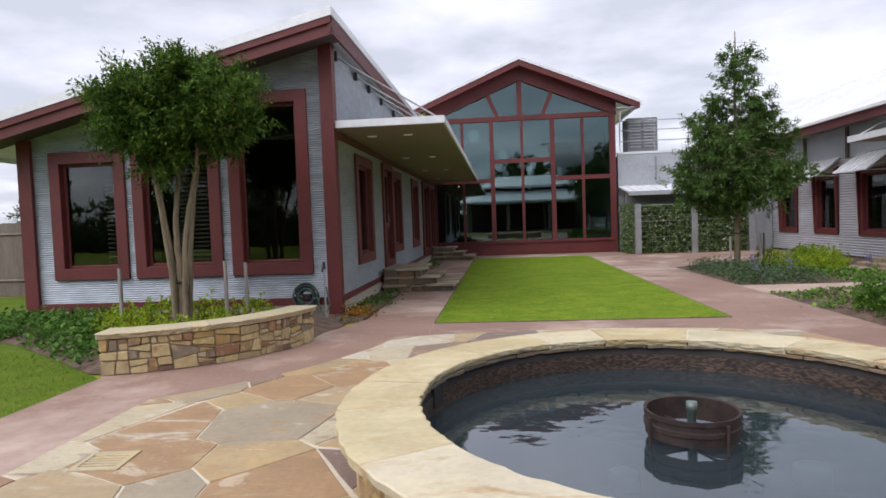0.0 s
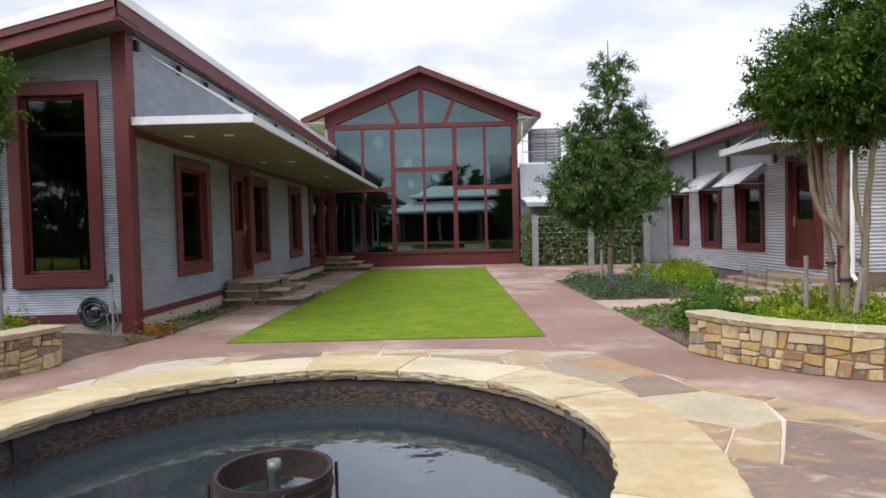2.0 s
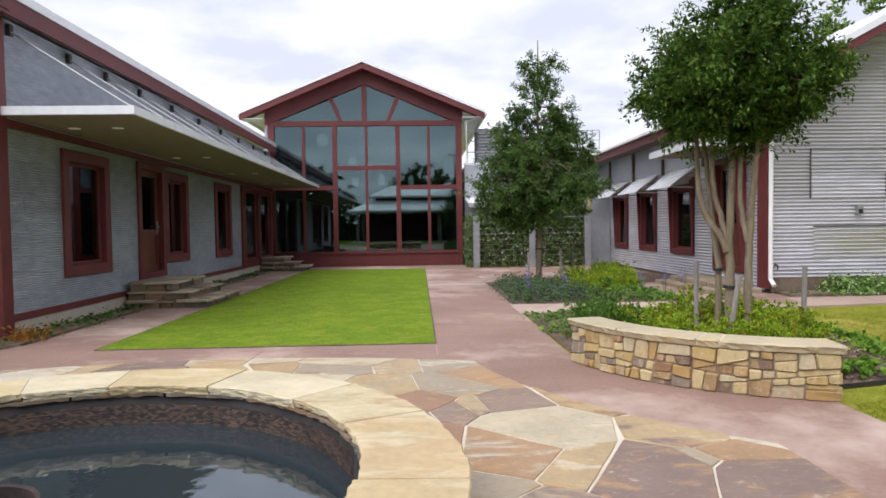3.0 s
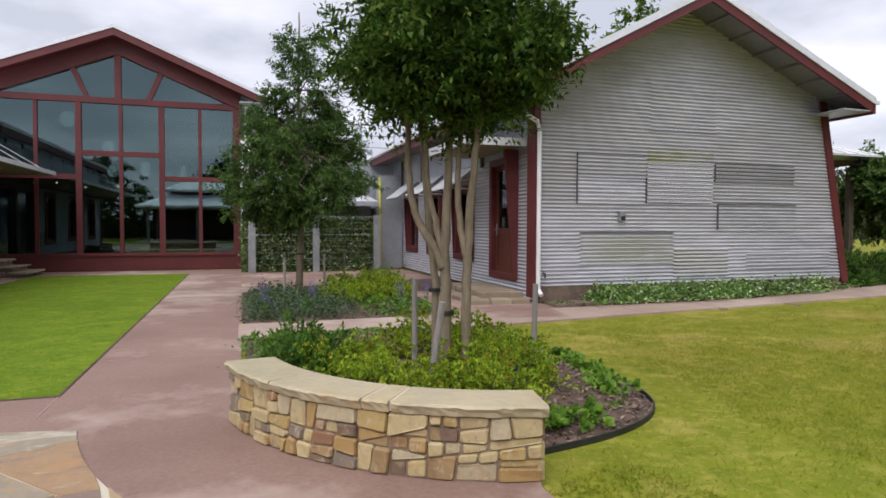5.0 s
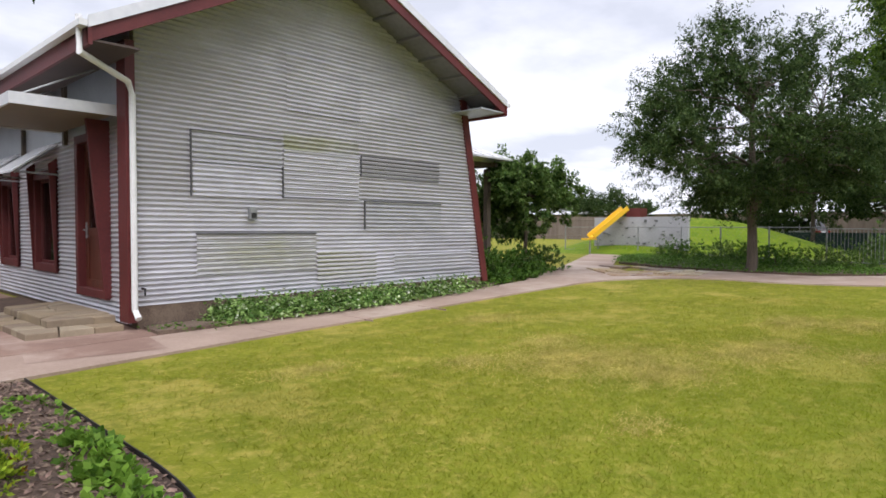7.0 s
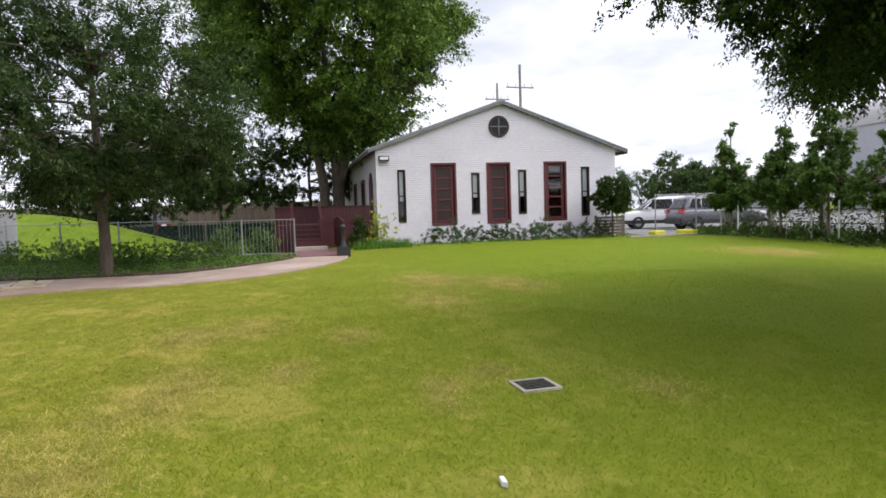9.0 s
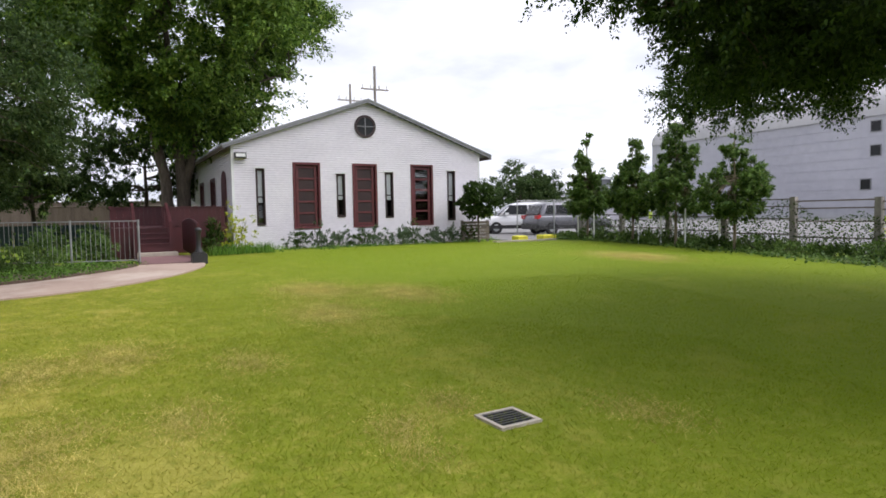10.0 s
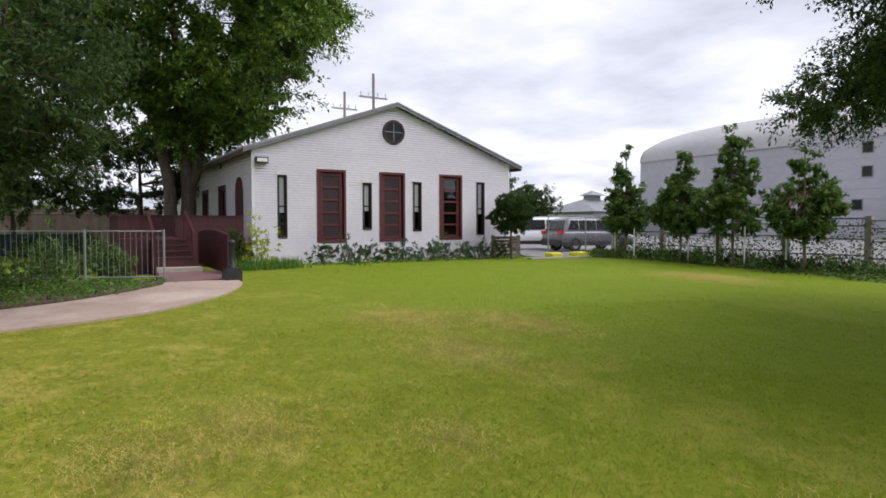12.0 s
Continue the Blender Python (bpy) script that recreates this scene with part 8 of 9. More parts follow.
tree("shade_oak", (26.3, 9.9, 0.2), [([(0, 0, 0.0), (0.03, 0.02, 2.0), (0.1, 0.1, 5.2)], 0.17, 0.06), ([(0.02, 0.0, 2.0), (-0.4, -0.8, 3.2), (-0.7, -1.8, 4.6)], 0.09, 0.03), ([(0.02, 0.0, 2.2), (0.3, 0.9, 3.4), (0.2, 2.0, 4.8)], 0.09, 0.03)], [(2.25, 1.0), (2.7, 2.6), (3.5, 3.5), (4.8, 3.55), (6.2, 2.5), (7.0, 1.3), (7.5, 0.3)], 1850, 54, 0.62, 0.125, M_LEAF_SHADE, M_BARKDARK, "spreading oak with fine dark leaves by the path", seed=35, limbs=190, hollow=1.8, ratio=0.36, macro=90, billow=0.62, hang=0.3)
tree("great_ash", (40.6, 3.3, 0.3), [([(0, 0.40, 0.1), (0, 0.45, 3.0), (0, 1.0, 6.0), (-0.2, 1.9, 10.0)], 0.30, 0.10), ([(0.1, -0.25, 0.1), (0.1, -0.25, 3.2), (0.1, 0.0, 5.5), (0.0, 0.2, 10.5)], 0.36, 0.10), ([(0.1, -0.25, 2.8), (0.0, -0.7, 4.6), (0, -1.2, 6.5), (0.1, -2.4, 10.0)], 0.24, 0.09), ([(0.0, -1.2, 6.5), (-0.4, -3.2, 7.6), (-0.6, -5.0, 8.3)], 0.10, 0.03)], [(5.2, 1.4), (6.0, 3.3), (7.3, 4.8), (8.6, 5.7), (10, 6.0), (13, 5.3), (16, 3.2), (17.3, 0.8)], 2900, 66, 1.05, 0.235, M_LEAF_LIGHT, M_BARKDARK, "great broad tree rising behind the deck", seed=36, limbs=150, hollow=2.0, macro=95, billow=1.25, hang=0.3)
for k, (x, y, top, r) in enumerate(((47.0, 4.2, 8.5, 3.3), (50.0, 9.5, 7.6, 2.6), (46.0, 12.5, 8.0, 3.0))):
    tree("garden_tree", (x, y, 0.38), pole_stem(top * 0.6, 0.14, 0.05), [(1.9, r * 0.4), (2.6, r * 0.85), (top * 0.6, r), (top * 0.75, r * 0.75), (top, 0.3)], 620, 44, 0.6, 0.19, M_LEAF_SHADE, M_BARKDARK, "dark leafy tree at the board fence", seed=39 + 60 * k, limbs=40, group="garden trees", macro=40, billow=0.24 * r)
tree("overhanging_oak", (13.4, -6.8, 0.0), [([(0, 0, -0.1), (0.1, 0.2, 2.4), (0.7, 1.2, 5.5), (1.1, 2.2, 8.5)], 0.34, 0.14), ([(0.3, 0.5, 3.4), (1.2, 2.4, 4.4), (2.6, 4.8, 4.7), (3.8, 6.2, 4.3)], 0.14, 0.03), ([(0.3, 0.6, 4.0), (2.2, 2.0, 4.9), (4.4, 4.0, 5.0)], 0.12, 0.03), ([(0.3, 0.6, 4.2), (0.2, 2.8, 5.0), (0.0, 5.2, 5.4)], 0.12, 0.03)], [(3.55, 3.9), (3.85, 5.35), (4.3, 6.05), (5.1, 5.9), (6.0, 4.8), (6.8, 2.0)], 6500, 62, 0.50, 0.095, M_LEAF_OAK, M_BARKDARK, "great live oak whose boughs hang over the lawn", seed=37, limbs=220, hollow=2.2, crown=(13.75, -5.0, 0), droop=0.2, macro=170, billow=0.80, hang=0.35)
for k, (x, top, r) in enumerate(((31.4, 5.3, 0.80), (28.8, 4.5, 0.90), (26.7, 5.1, 1.02), (24.3, 4.5, 1.05))):
    tree("row_tree", (x, -12.1, grade(x)), pole_stem(top - 0.3, 0.06, 0.012), [(1.35, 0.3), (1.7, r * 0.85), (2.3, r), (2.9, r * 0.72), (top - 1.3, r * 0.42), (top - 0.7, r * 0.2), (top - 0.1, 0.04)], 420, 40, 0.26, 0.14, M_LEAF_ROW, M_BARK, "young columnar evergreen tree in a row", seed=40 + k, limbs=50, group="row of young trees", hollow=1.7, macro=30, billow=0.26)
tree("ball_tree", (33.6, -7.95, 0.38), pole_stem(1.9, 0.06, 0.03), [(1.45, 0.4), (1.7, 0.65), (2.1, 0.74), (2.6, 0.6), (2.9, 0.2)], 300, 40, 0.17, 0.11, M_LEAF_OAK, M_BARKDARK, "clipped round evergreen beside the white house", seed=50, limbs=20)
for k, (x, y, top, r) in enumerate(((26.7, 33, 15.0, 4.6), (33.0, 34, 13.0, 4.5), (75, -40, 8.0, 5.0), (62, -23, 6.0, 3.0), (92, -55, 7.0, 4.0), (80, 42.5, 6.5, 5.0), (78, 30, 5.2, 3.4), (-16, 24, 4.6, 2.6), (95, 15, 8, 6), (50, 16.5, 6.5, 3.2), (110, 70, 9, 8), (72, 58, 8, 5), (-22, 34, 6, 3.4), (31, 24, 4.6, 1.8))):
    tree("far_tree", (x, y, grade(x)), pole_stem(top * 0.6, 0.22, 0.08, 0.1), [(top * 0.22, r * 0.5), (top * 0.35, r * 0.9), (top * 0.55, r * 0.95), (top * 0.8, r * 0.62), (top, 0.3)], 480, 40, r * 0.20, 0.070 * r, M_LEAF_LIGHT if k in (0, 1, 8) else M_LEAF_SHADE, M_BARKDARK, "distant leafy tree beyond the buildings", seed=70 + k, limbs=16, group="distant trees", macro=40, billow=0.24 * r)


# ---------------------------------------------------------------- stakes, ties, guards
def stake(x, y, top, lean=(0, 0)):
    z = zf(x, y) if x > 2 and y < 12 else 0.05
    s = thing("tree_stake", (x, y, z), "grey weathered timber tree stake", "stake", "tree stakes")
    part("post", Geo().tube([(x, y, z - 0.1), (x + lean[0], y + lean[1], top)], 0.029, 0.027, 8), M_GREYWOOD, s)


for x, y, top, ln in ((6.60, 7.26, 0.98, (0.10, -0.08)), (7.85, 7.95, 1.02, (0.02, 0.0)), (6.83, 8.44, 1.05, (0, 0)), (-3.4, 8.55, 1.05, (0, 0)), (-5.0, 8.0, 1.05, (0, 0)), (-3.55, 8.2, 1.1, (0, 0)), (6.95, 16.2, 0.95, (0, 0)), (6.1, 15.9, 0.9, (0, 0)), (7.6, 17.6, 0.9, (0, 0))):
    stake(x, y, top, ln)
for (x, y, z, r) in ((6.96, 7.88, 0.80, 0.066), (6.92, 8.08, 0.98, 0.046), (-4.19, 8.15, 0.82, 0.060), (6.46, 16.4, 0.95, 0.085)):
    single("tree_tie", Geo().lathe(x, y, [(r, z + 0.018), (r + 0.008, z + 0.018), (r + 0.008, z - 0.018), (r, z - 0.018)], 18), M_BLACK, (x, y, z), "black rubber tie round a tree stem", "tree tie", "tree ties")


# ---------------------------------------------------------------- vine screen
def vine_screen():
    t = thing("vine_screen", (7.6, 23.9, 0.0), "galvanised trellis overgrown with mottled evergreen vine", "trellis")
    for x in (5.58, 7.65, 9.72):
        part("post", Geo().box(x - 0.11, x + 0.11, 23.80, 23.98, 0.0, 1.92), M_STEEL, t, "grey steel trellis post")
    g = Geo()
    for k in range(9):
        z = 0.25 + 0.2 * k
        g.tube([(5.6, 23.92, z), (9.7, 23.92, z)], 0.012, 0.012, 5)
    for k in range(20):
        x = 5.7 + 0.21 * k
        g.tube([(x, 23.93, 0.1), (x, 23.93, 1.9)], 0.006, 0.006, 4)
    part("wire", g, M_STEEL, t, kind="stuff")
    part("rail", Geo().tube([(5.6, 23.86, 1.25), (9.7, 23.86, 1.25)], 0.010, 0.010, 6), M_STEEL, t)
    rng = np.random.default_rng(90)
    n = 9500
    c = np.stack([rng.uniform(5.72, 9.6, n), 23.93 + rng.normal(0, 0.06, n), rng.uniform(0.05, 1.86, n)], 1)
    keep = np.abs(c[:, 0] - 7.65) > 0.12 * (rng.uniform(0, 1, n) > 0.35)
    nrm_pts = c[keep]
    foliage("vine", nrm_pts, 0.095, M_LEAF_VINE, t, rng, 0.0, 0.6)
    c2 = np.stack([5.42 + rng.normal(0, 0.10, 1700), rng.uniform(23.9, 26.0, 1700), rng.uniform(0.02, 1.95, 1700)], 1)
    foliage("vine", c2, 0.095, M_LEAF_VINE, t, rng, 0.0, 0.6)
    # black sheet added behind the leaves so the gaps show dark
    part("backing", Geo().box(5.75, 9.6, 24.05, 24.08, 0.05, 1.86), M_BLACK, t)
    return t


vine_screen()


# ---------------------------------------------------------------- hose, tap post, drain covers
def hose_reel():
    h = thing("garden_hose", (-2.9, 9.72, 0.4), "coiled green garden hose on a wall hanger", "hose")
    for k in range(9):
        r = 0.10 + 0.014 * k
        pts = [(-2.88 + r * math.cos(t) + 0.008 * math.sin(3 * t + k), 9.76 - 0.03 * (k % 3), 0.38 + r * 1.1 * math.sin(t)) for t in [2 * math.pi * i / 24 for i in range(25)]]
        part("coil", Geo().tube(pts, 0.015, 0.015, 7), M_HOSE if k % 2 == 0 else M_BLACK, h, smooth=True)
    part("hanger", Geo().lathe(-2.88, 9.80, [(0.0, 0.34), (0.09, 0.34), (0.09, 0.42), (0.0, 0.42)], 14), M_BLACK, h)
    part("tail", Geo().tube([(-2.72, 9.72, 0.42), (-2.62, 9.68, 0.15), (-2.55, 9.62, 0.06), (-2.45, 9.6, 0.25), (-2.50, 9.58, 0.55)], 0.012, 0.012, 7), M_HOSE, h, smooth=True)
    t = thing("tap_post", (-2.52, 9.58, 0.0), "thin steel standpipe with a black tap", "tap")
    part("pipe", Geo().tube([(-2.52, 9.58, -0.05), (-2.52, 9.58, 0.86)], 0.017, 0.017, 8), M_STEEL, t)
    part("tap", Geo().tube([(-2.52, 9.58, 0.84), (-2.52, 9.58, 0.96)], 0.03, 0.022, 8).tube([(-2.52, 9.58, 0.86), (-2.52, 9.48, 0.86), (-2.52, 9.47, 0.80)], 0.014, 0.014, 8), M_BLACK, t)


hose_reel()


def drain_grate(cx, cy, s, turn, label, z, bar=M_BLACK):
    d = thing("drain_grate", (0, 0, 0), label, "drain")
    f = Geo()
    f.box(-s, s, -s, -s + 0.035, -0.05, 0.012).box(-s, s, s - 0.035, s, -0.05, 0.012).box(-s, -s + 0.035, -s + 0.035, s - 0.035, -0.05, 0.012).box(s - 0.035, s, -s + 0.035, s - 0.035, -0.05, 0.012)
    part("frame", f, M_CONCRETE if bar is M_BLACK else bar, d, "pale concrete rim")
    n, wd = (7, 0.008) if bar is M_BLACK else (6, 0.013)
    for k in range(n):
        x = -s + 0.05 + (2 * s - 0.1) * k / (n - 1)
        part("bar", Geo().box(x - wd, x + wd, -s + 0.035, s - 0.035, -0.02, 0.008), bar, d)
    part("cross_bar", Geo().box(-s + 0.035, s - 0.035, -0.008, 0.008, -0.025, 0.0), bar, d)
    # black plate stands in for the darkness below the bars
    part("pit", Geo().box(-s + 0.035, s - 0.035, -s + 0.035, s - 0.035, -0.06, -0.045), M_BLACK, d)
    d.matrix_world = pose(cx, cy, z, 0, 0, turn)


drain_grate(14.89, 3.41, 0.19, 2, "black grate in a pale rim set in the lawn", grade(14.9) - 0.018)


# ---------------------------------------------------------------- post and wire fence behind the young trees
def wire_fence():
    f = thing("wire_fence", (24, -13.2, 0.2), "dark timber post fence with wires and roses", "fence")
    xs = [15.5 + 2.5 * k for k in range(8)]
    for x in xs:
        part("post", Geo().box(x - 0.09, x + 0.09, -13.3, -13.12, grade(x) - 0.1, grade(x) + 1.75), M_GREYWOOD, f, "dark square timber post")
    for z in (0.55, 1.05, 1.45, 1.68):
        for a, b in zip(xs, xs[1:]):
            part("rail", Geo().box(a, b, -13.23, -13.19, grade(a) + z - 0.02, grade(a) + z + 0.02), M_FENCE, f)
    rng = np.random.default_rng(77)
    n = 13000
    x = rng.uniform(15.5, 33.0, n)
    dens = 0.5 + 0.5 * np.sin(x * 2.1) * np.sin(x * 0.7 + 1)
    z = 0.3 + rng.uniform(0, 1, n) ** 1.6 * (0.7 + 0.9 * dens)
    foliage("climbing_rose", np.stack([x, -13.15 + rng.normal(0, 0.12, n), z], 1), 0.085, M_LEAF_OAK, f, rng, 0.3)
    return f


wire_fence()
shrub((20.6, -15.0, grade(20.6) + 0.05), 0.95, 1.75, 800, 0.085, M_LEAF_SHRUB, "open light green shrub behind the wire fence", seed=480)
single("paper_scrap", Geo().slab([(12.97, 4.37), (13.07, 4.36), (13.08, 4.39), (13.0, 4.40)], -0.02, 0.012, 0.004), M_WHITE, (13.02, 4.38, 0.0), "small white paper scrap on the lawn", "litter")
for x, y in ((30.9, -12.0), (31.9, -12.0), (28.4, -12.0), (27.3, -12.0), (26.2, -12.0), (24.8, -12.0)):
    s = single("row_stake", Geo().tube([(x, y, grade(x) - 0.1), (x, y, grade(x) + 1.35)], 0.03, 0.028, 7), M_WHITE, (x, y, grade(x)), "pale thin tree stake in the row", "stake", "row stakes")
# slatted gate panel and steel gate posts at the car park
f = thing("slat_panel", (34.2, -8.1, 0.4), "grey slatted timber fence panel", "fence")
for k in range(6):
    part("slat", Geo().box(34.15, 34.19, -8.85, -7.45, 0.46 + 0.135 * k, 0.57 + 0.135 * k), M_FENCE, f)
for y in (-8.8, -7.5):
    part("post", Geo().box(34.19, 34.28, y - 0.05, y + 0.05, 0.3, 1.3), M_GREYWOOD, f)
picket_fence("car_park_fence", [(34.2, -10.4), (33.8, -12.2), (33.4, -13.4), (31.0, -14.2)], 1.75, 0.9, "tall chain-link car park fence on steel posts", M_STEEL, True)


# ---------------------------------------------------------------- open pavilion behind the fountain, mirrored in the hall's glass
def pavilion():
    p = thing("pavilion", (3.5, -15.0, 0.0), "open pavilion with a grey two-tier metal roof", "pavilion")
    x0, x1, y0, y1 = -4.0, 11.0, -22.0, -13.0
    for x in (x0 + 1, x0 + 5.3, x1 - 5.3, x1 - 1):
        for y in (y0 + 1, y1 - 1):
            part("post", Geo().box(x - 0.12, x + 0.12, y - 0.12, y + 0.12, 0.0, 3.4), M_GREYWOOD, p)
    def hip(a, b, c, d, z, k, zt):
        g = Geo()
        g.add([(a, c, z), (b, c, z), (b, d, z), (a, d, z), (a + k, c + k, zt), (b - k, c + k, zt), (b - k, d - k, zt), (a + k, d - k, zt), (a, c, z - 0.2), (b, c, z - 0.2), (b, d, z - 0.2), (a, d, z - 0.2)],
              [(0, 1, 5, 4), (1, 2, 6, 5), (2, 3, 7, 6), (3, 0, 4, 7), (4, 5, 6, 7), (8, 9, 1, 0), (9, 10, 2, 1), (10, 11, 3, 2), (11, 8, 0, 3), (11, 10, 9, 8)])
        return g
    # dark rear wall added, unseen, to keep sky out of the glass reflection
    part("rear_wall", Geo().box(x0 + 0.5, x1 - 0.5, y0 + 0.5, y0 + 0.7, 0.0, 3.4), M_REDDARK, p)
    part("floor", Geo().box(x0, x1, y0, y1, -0.05, 0.05), M_CONCRETE, p)
    part("lower_roof", hip(x0, x1, y0, y1, 3.4, 2.6, 4.5), M_ROOF, p)
    part("upper_roof", hip(x0 + 2.2, x1 - 2.2, y0 + 2.2, y1 - 2.2, 5.0, 2.2, 6.2), M_ROOF, p)
    part("clerestory", Geo().box(x0 + 2.8, x1 - 2.8, y0 + 2.8, y1 - 2.8, 4.3, 4.9), M_REDDARK, p)


pavilion()
# unseen trees, fence and evergreens added to darken the mirrored background
for k, (x, y, top, r) in enumerate(((-9, -24, 9, 4.5), (15, -27, 9, 4.5), (-16, -14, 8, 4), (4, -38, 10, 6))):
    tree("rear_tree", (x, y, 0), pole_stem(top * 0.6, 0.22, 0.08, 0.1), [(top * 0.22, r * 0.5), (top * 0.35, r * 0.95), (top * 0.55, r), (top * 0.8, r * 0.7), (top, 0.3)], 260, 26, r * 0.20, 0.10 * r, M_LEAF_OAK, M_BARKDARK, "unseen leafy tree added behind the pavilion", seed=95 + k, limbs=16, group="distant trees")

board_fence("rear_fence", [(-45, -30), (12, -30)], 2.2, "unseen grey board fence added to close the reflections", 0.3)
for k in range(13):
    x = -44 + 4.2 * k
    shrub((x, -28.6, 0.0), 2.3, 4.6 + 0.8 * math.sin(k * 1.7), 700, 0.50, M_LEAF_OAK, "unseen tall evergreen added to darken the reflections", seed=400 + k, group="rear evergreens")

for k, (x, y, r, hh) in enumerate(((31.9, 7.6, 0.5, 1.05), (30.9, 6.3, 0.42, 0.75), (33.2, 6.6, 0.6, 0.7), (44.5, 4.0, 1.0, 1.2), (43.6, 6.6, 0.9, 1.0), (45.2, 8.4, 0.9, 1.0))):
    shrub((x, y, grade(x)), r, hh, 1300, 0.09, M_LEAF_CORNER, "dark evergreen shrub behind the garden fence", seed=440 + k, group="evergreen shrubs")

# ---------------------------------------------------------------- fountain
FC = (1.48, 3.80)
RIN, ROUT, COPE = 1.69, 2.20, 0.42


def water_material():
    """Clear dark water: a mirror at a slant, the basin dimly seen from above."""
    m, n, l, p = nodes_of("dark_still_water")
    n.remove(p)
    fr, tr, gl, mix = n.new("ShaderNodeFresnel"), n.new("ShaderNodeBsdfTransparent"), n.new("ShaderNodeBsdfGlossy"), n.new("ShaderNodeMixShader")
    fr.inputs[0].default_value = 1.95
    tr.inputs[0].default_value = (0.42, 0.50, 0.54, 1)
    gl.inputs["Color"].default_value = (0.90, 0.95, 1.0, 1)
    gl.inputs["Roughness"].default_value = 0.02
    tc, bp = n.new("ShaderNodeTexCoord"), n.new("ShaderNodeBump")
    a, b, ad = n.new("ShaderNodeTexNoise"), n.new("ShaderNodeTexNoise"), n.new("ShaderNodeMath")
    a.inputs["Scale"].default_value, a.inputs["Detail"].default_value = 2.2, 3
    b.inputs["Scale"].default_value, b.inputs["Detail"].default_value = 9.0, 2
    ad.operation = "MULTIPLY_ADD"
    ad.inputs[1].default_value = 0.25
    for t in (a, b):
        l.new(tc.outputs["Object"], t.inputs["Vector"])
    l.new(b.outputs[0], ad.inputs[0]); l.new(a.outputs[0], ad.inputs[2])
    l.new(ad.outputs[0], bp.inputs["Height"])
    bp.inputs["Strength"].default_value = 0.14
    bp.inputs["Distance"].default_value = 0.03
    l.new(bp.outputs[0], gl.inputs["Normal"])
    murk, body = n.new("ShaderNodeBsdfDiffuse"), n.new("ShaderNodeMixShader")
    murk.inputs[0].default_value = (0.055, 0.076, 0.086, 1)
    body.inputs[0].default_value = 0.42
    l.new(tr.outputs[0], body.inputs[1]); l.new(murk.outputs[0], body.inputs[2])
    l.new(fr.outputs[0], mix.inputs[0]); l.new(body.outputs[0], mix.inputs[1]); l.new(gl.outputs[0], mix.inputs[2])
    l.new(mix.outputs[0], n["Material Output"].inputs[0])
    return m


def mosaic_material():
    """Thin stacked slips of brown stone, laid in courses round the basin."""
    m, n, l, p = nodes_of("brown_mosaic")
    tc, sep, at, mu, cm = n.new("ShaderNodeTexCoord"), n.new("ShaderNodeSeparateXYZ"), n.new("ShaderNodeMath"), n.new("ShaderNodeMath"), n.new("ShaderNodeCombineXYZ")
    l.new(tc.outputs["Object"], sep.inputs[0])
    at.operation, mu.operation = "ARCTAN2", "MULTIPLY"
    l.new(sep.outputs[1], at.inputs[0]); l.new(sep.outputs[0], at.inputs[1])
    l.new(at.outputs[0], mu.inputs[0]); mu.inputs[1].default_value = 1.7
    l.new(mu.outputs[0], cm.inputs[0]); l.new(sep.outputs[2], cm.inputs[1])
    br = n.new("ShaderNodeTexBrick")
    l.new(cm.outputs[0], br.inputs["Vector"])
    br.inputs["Color1"].default_value = (0.018, 0.012, 0.010, 1)
    br.inputs["Color2"].default_value = (0.21, 0.125, 0.077, 1)
    br.inputs["Mortar"].default_value = (0.010, 0.008, 0.007, 1)
    for key, val in (("Scale", 1.0), ("Mortar Size", 0.0010), ("Brick Width", 0.030), ("Row Height", 0.0105), ("Bias", -0.15)):
        br.inputs[key].default_value = val
    nz, mx = n.new("ShaderNodeTexNoise"), n.new("ShaderNodeMixRGB")
    nz.inputs["Scale"].default_value = 7.0
    l.new(tc.outputs["Object"], nz.inputs["Vector"])
    mx.blend_type = "MULTIPLY"
    mx.inputs[0].default_value = 0.7
    l.new(br.outputs[0], mx.inputs[1]); l.new(nz.outputs[0], mx.inputs[2])
    l.new(mx.outputs[0], p.inputs["Base Color"])
    p.inputs["Roughness"].default_value = 0.5
    bp = n.new("ShaderNodeBump")
    bp.inputs["Strength"].default_value = 0.6
    bp.inputs["Distance"].default_value = 0.006
    l.new(br.outputs[0], bp.inputs["Height"])
    l.new(bp.outputs[0], p.inputs["Normal"])
    return m


M_STEPSTONE = stone_palette("step_stone", [(0.20, 0.15, 0.10), (0.23, 0.19, 0.14), (0.27, 0.17, 0.09), (0.14, 0.115, 0.09), (0.28, 0.20, 0.13)], 0.8, 0.5)


def ashlar(w, h, rng, out, s=0.0, z=0.0):
    if w > 0.50 or (w > 0.26 and w > h * rng.uniform(1.2, 2.4)):
        c = w * rng.uniform(0.36, 0.64)
        ashlar(c, h, rng, out, s, z)
        ashlar(w - c, h, rng, out, s + c, z)
    elif h > 0.24 or (h > 0.16 and rng.random() < 0.45):
        c = h * rng.uniform(0.38, 0.62)
        ashlar(w, c, rng, out, s, z)
        ashlar(w, h - c, rng, out, s, z + c)
    else:
        out.append((s, s + w, z, z + h))


def wander(n, amp, rng, mid=0.0):
    """An uneven but connected line of n offsets about mid."""
    raw = [rng.uniform(-amp, amp) for _ in range(n + 2)]
    return [mid + raw[i] * 0.3 + raw[i + 1] * 0.5 + raw[i + 2] * 0.3 for i in range(n)]


def fountain():
    f = thing("fountain", (*FC, 0.0), "round stone-rimmed fountain pool with dark still water", "fountain")
    cx, cy = FC
    rw = RIN + 0.045
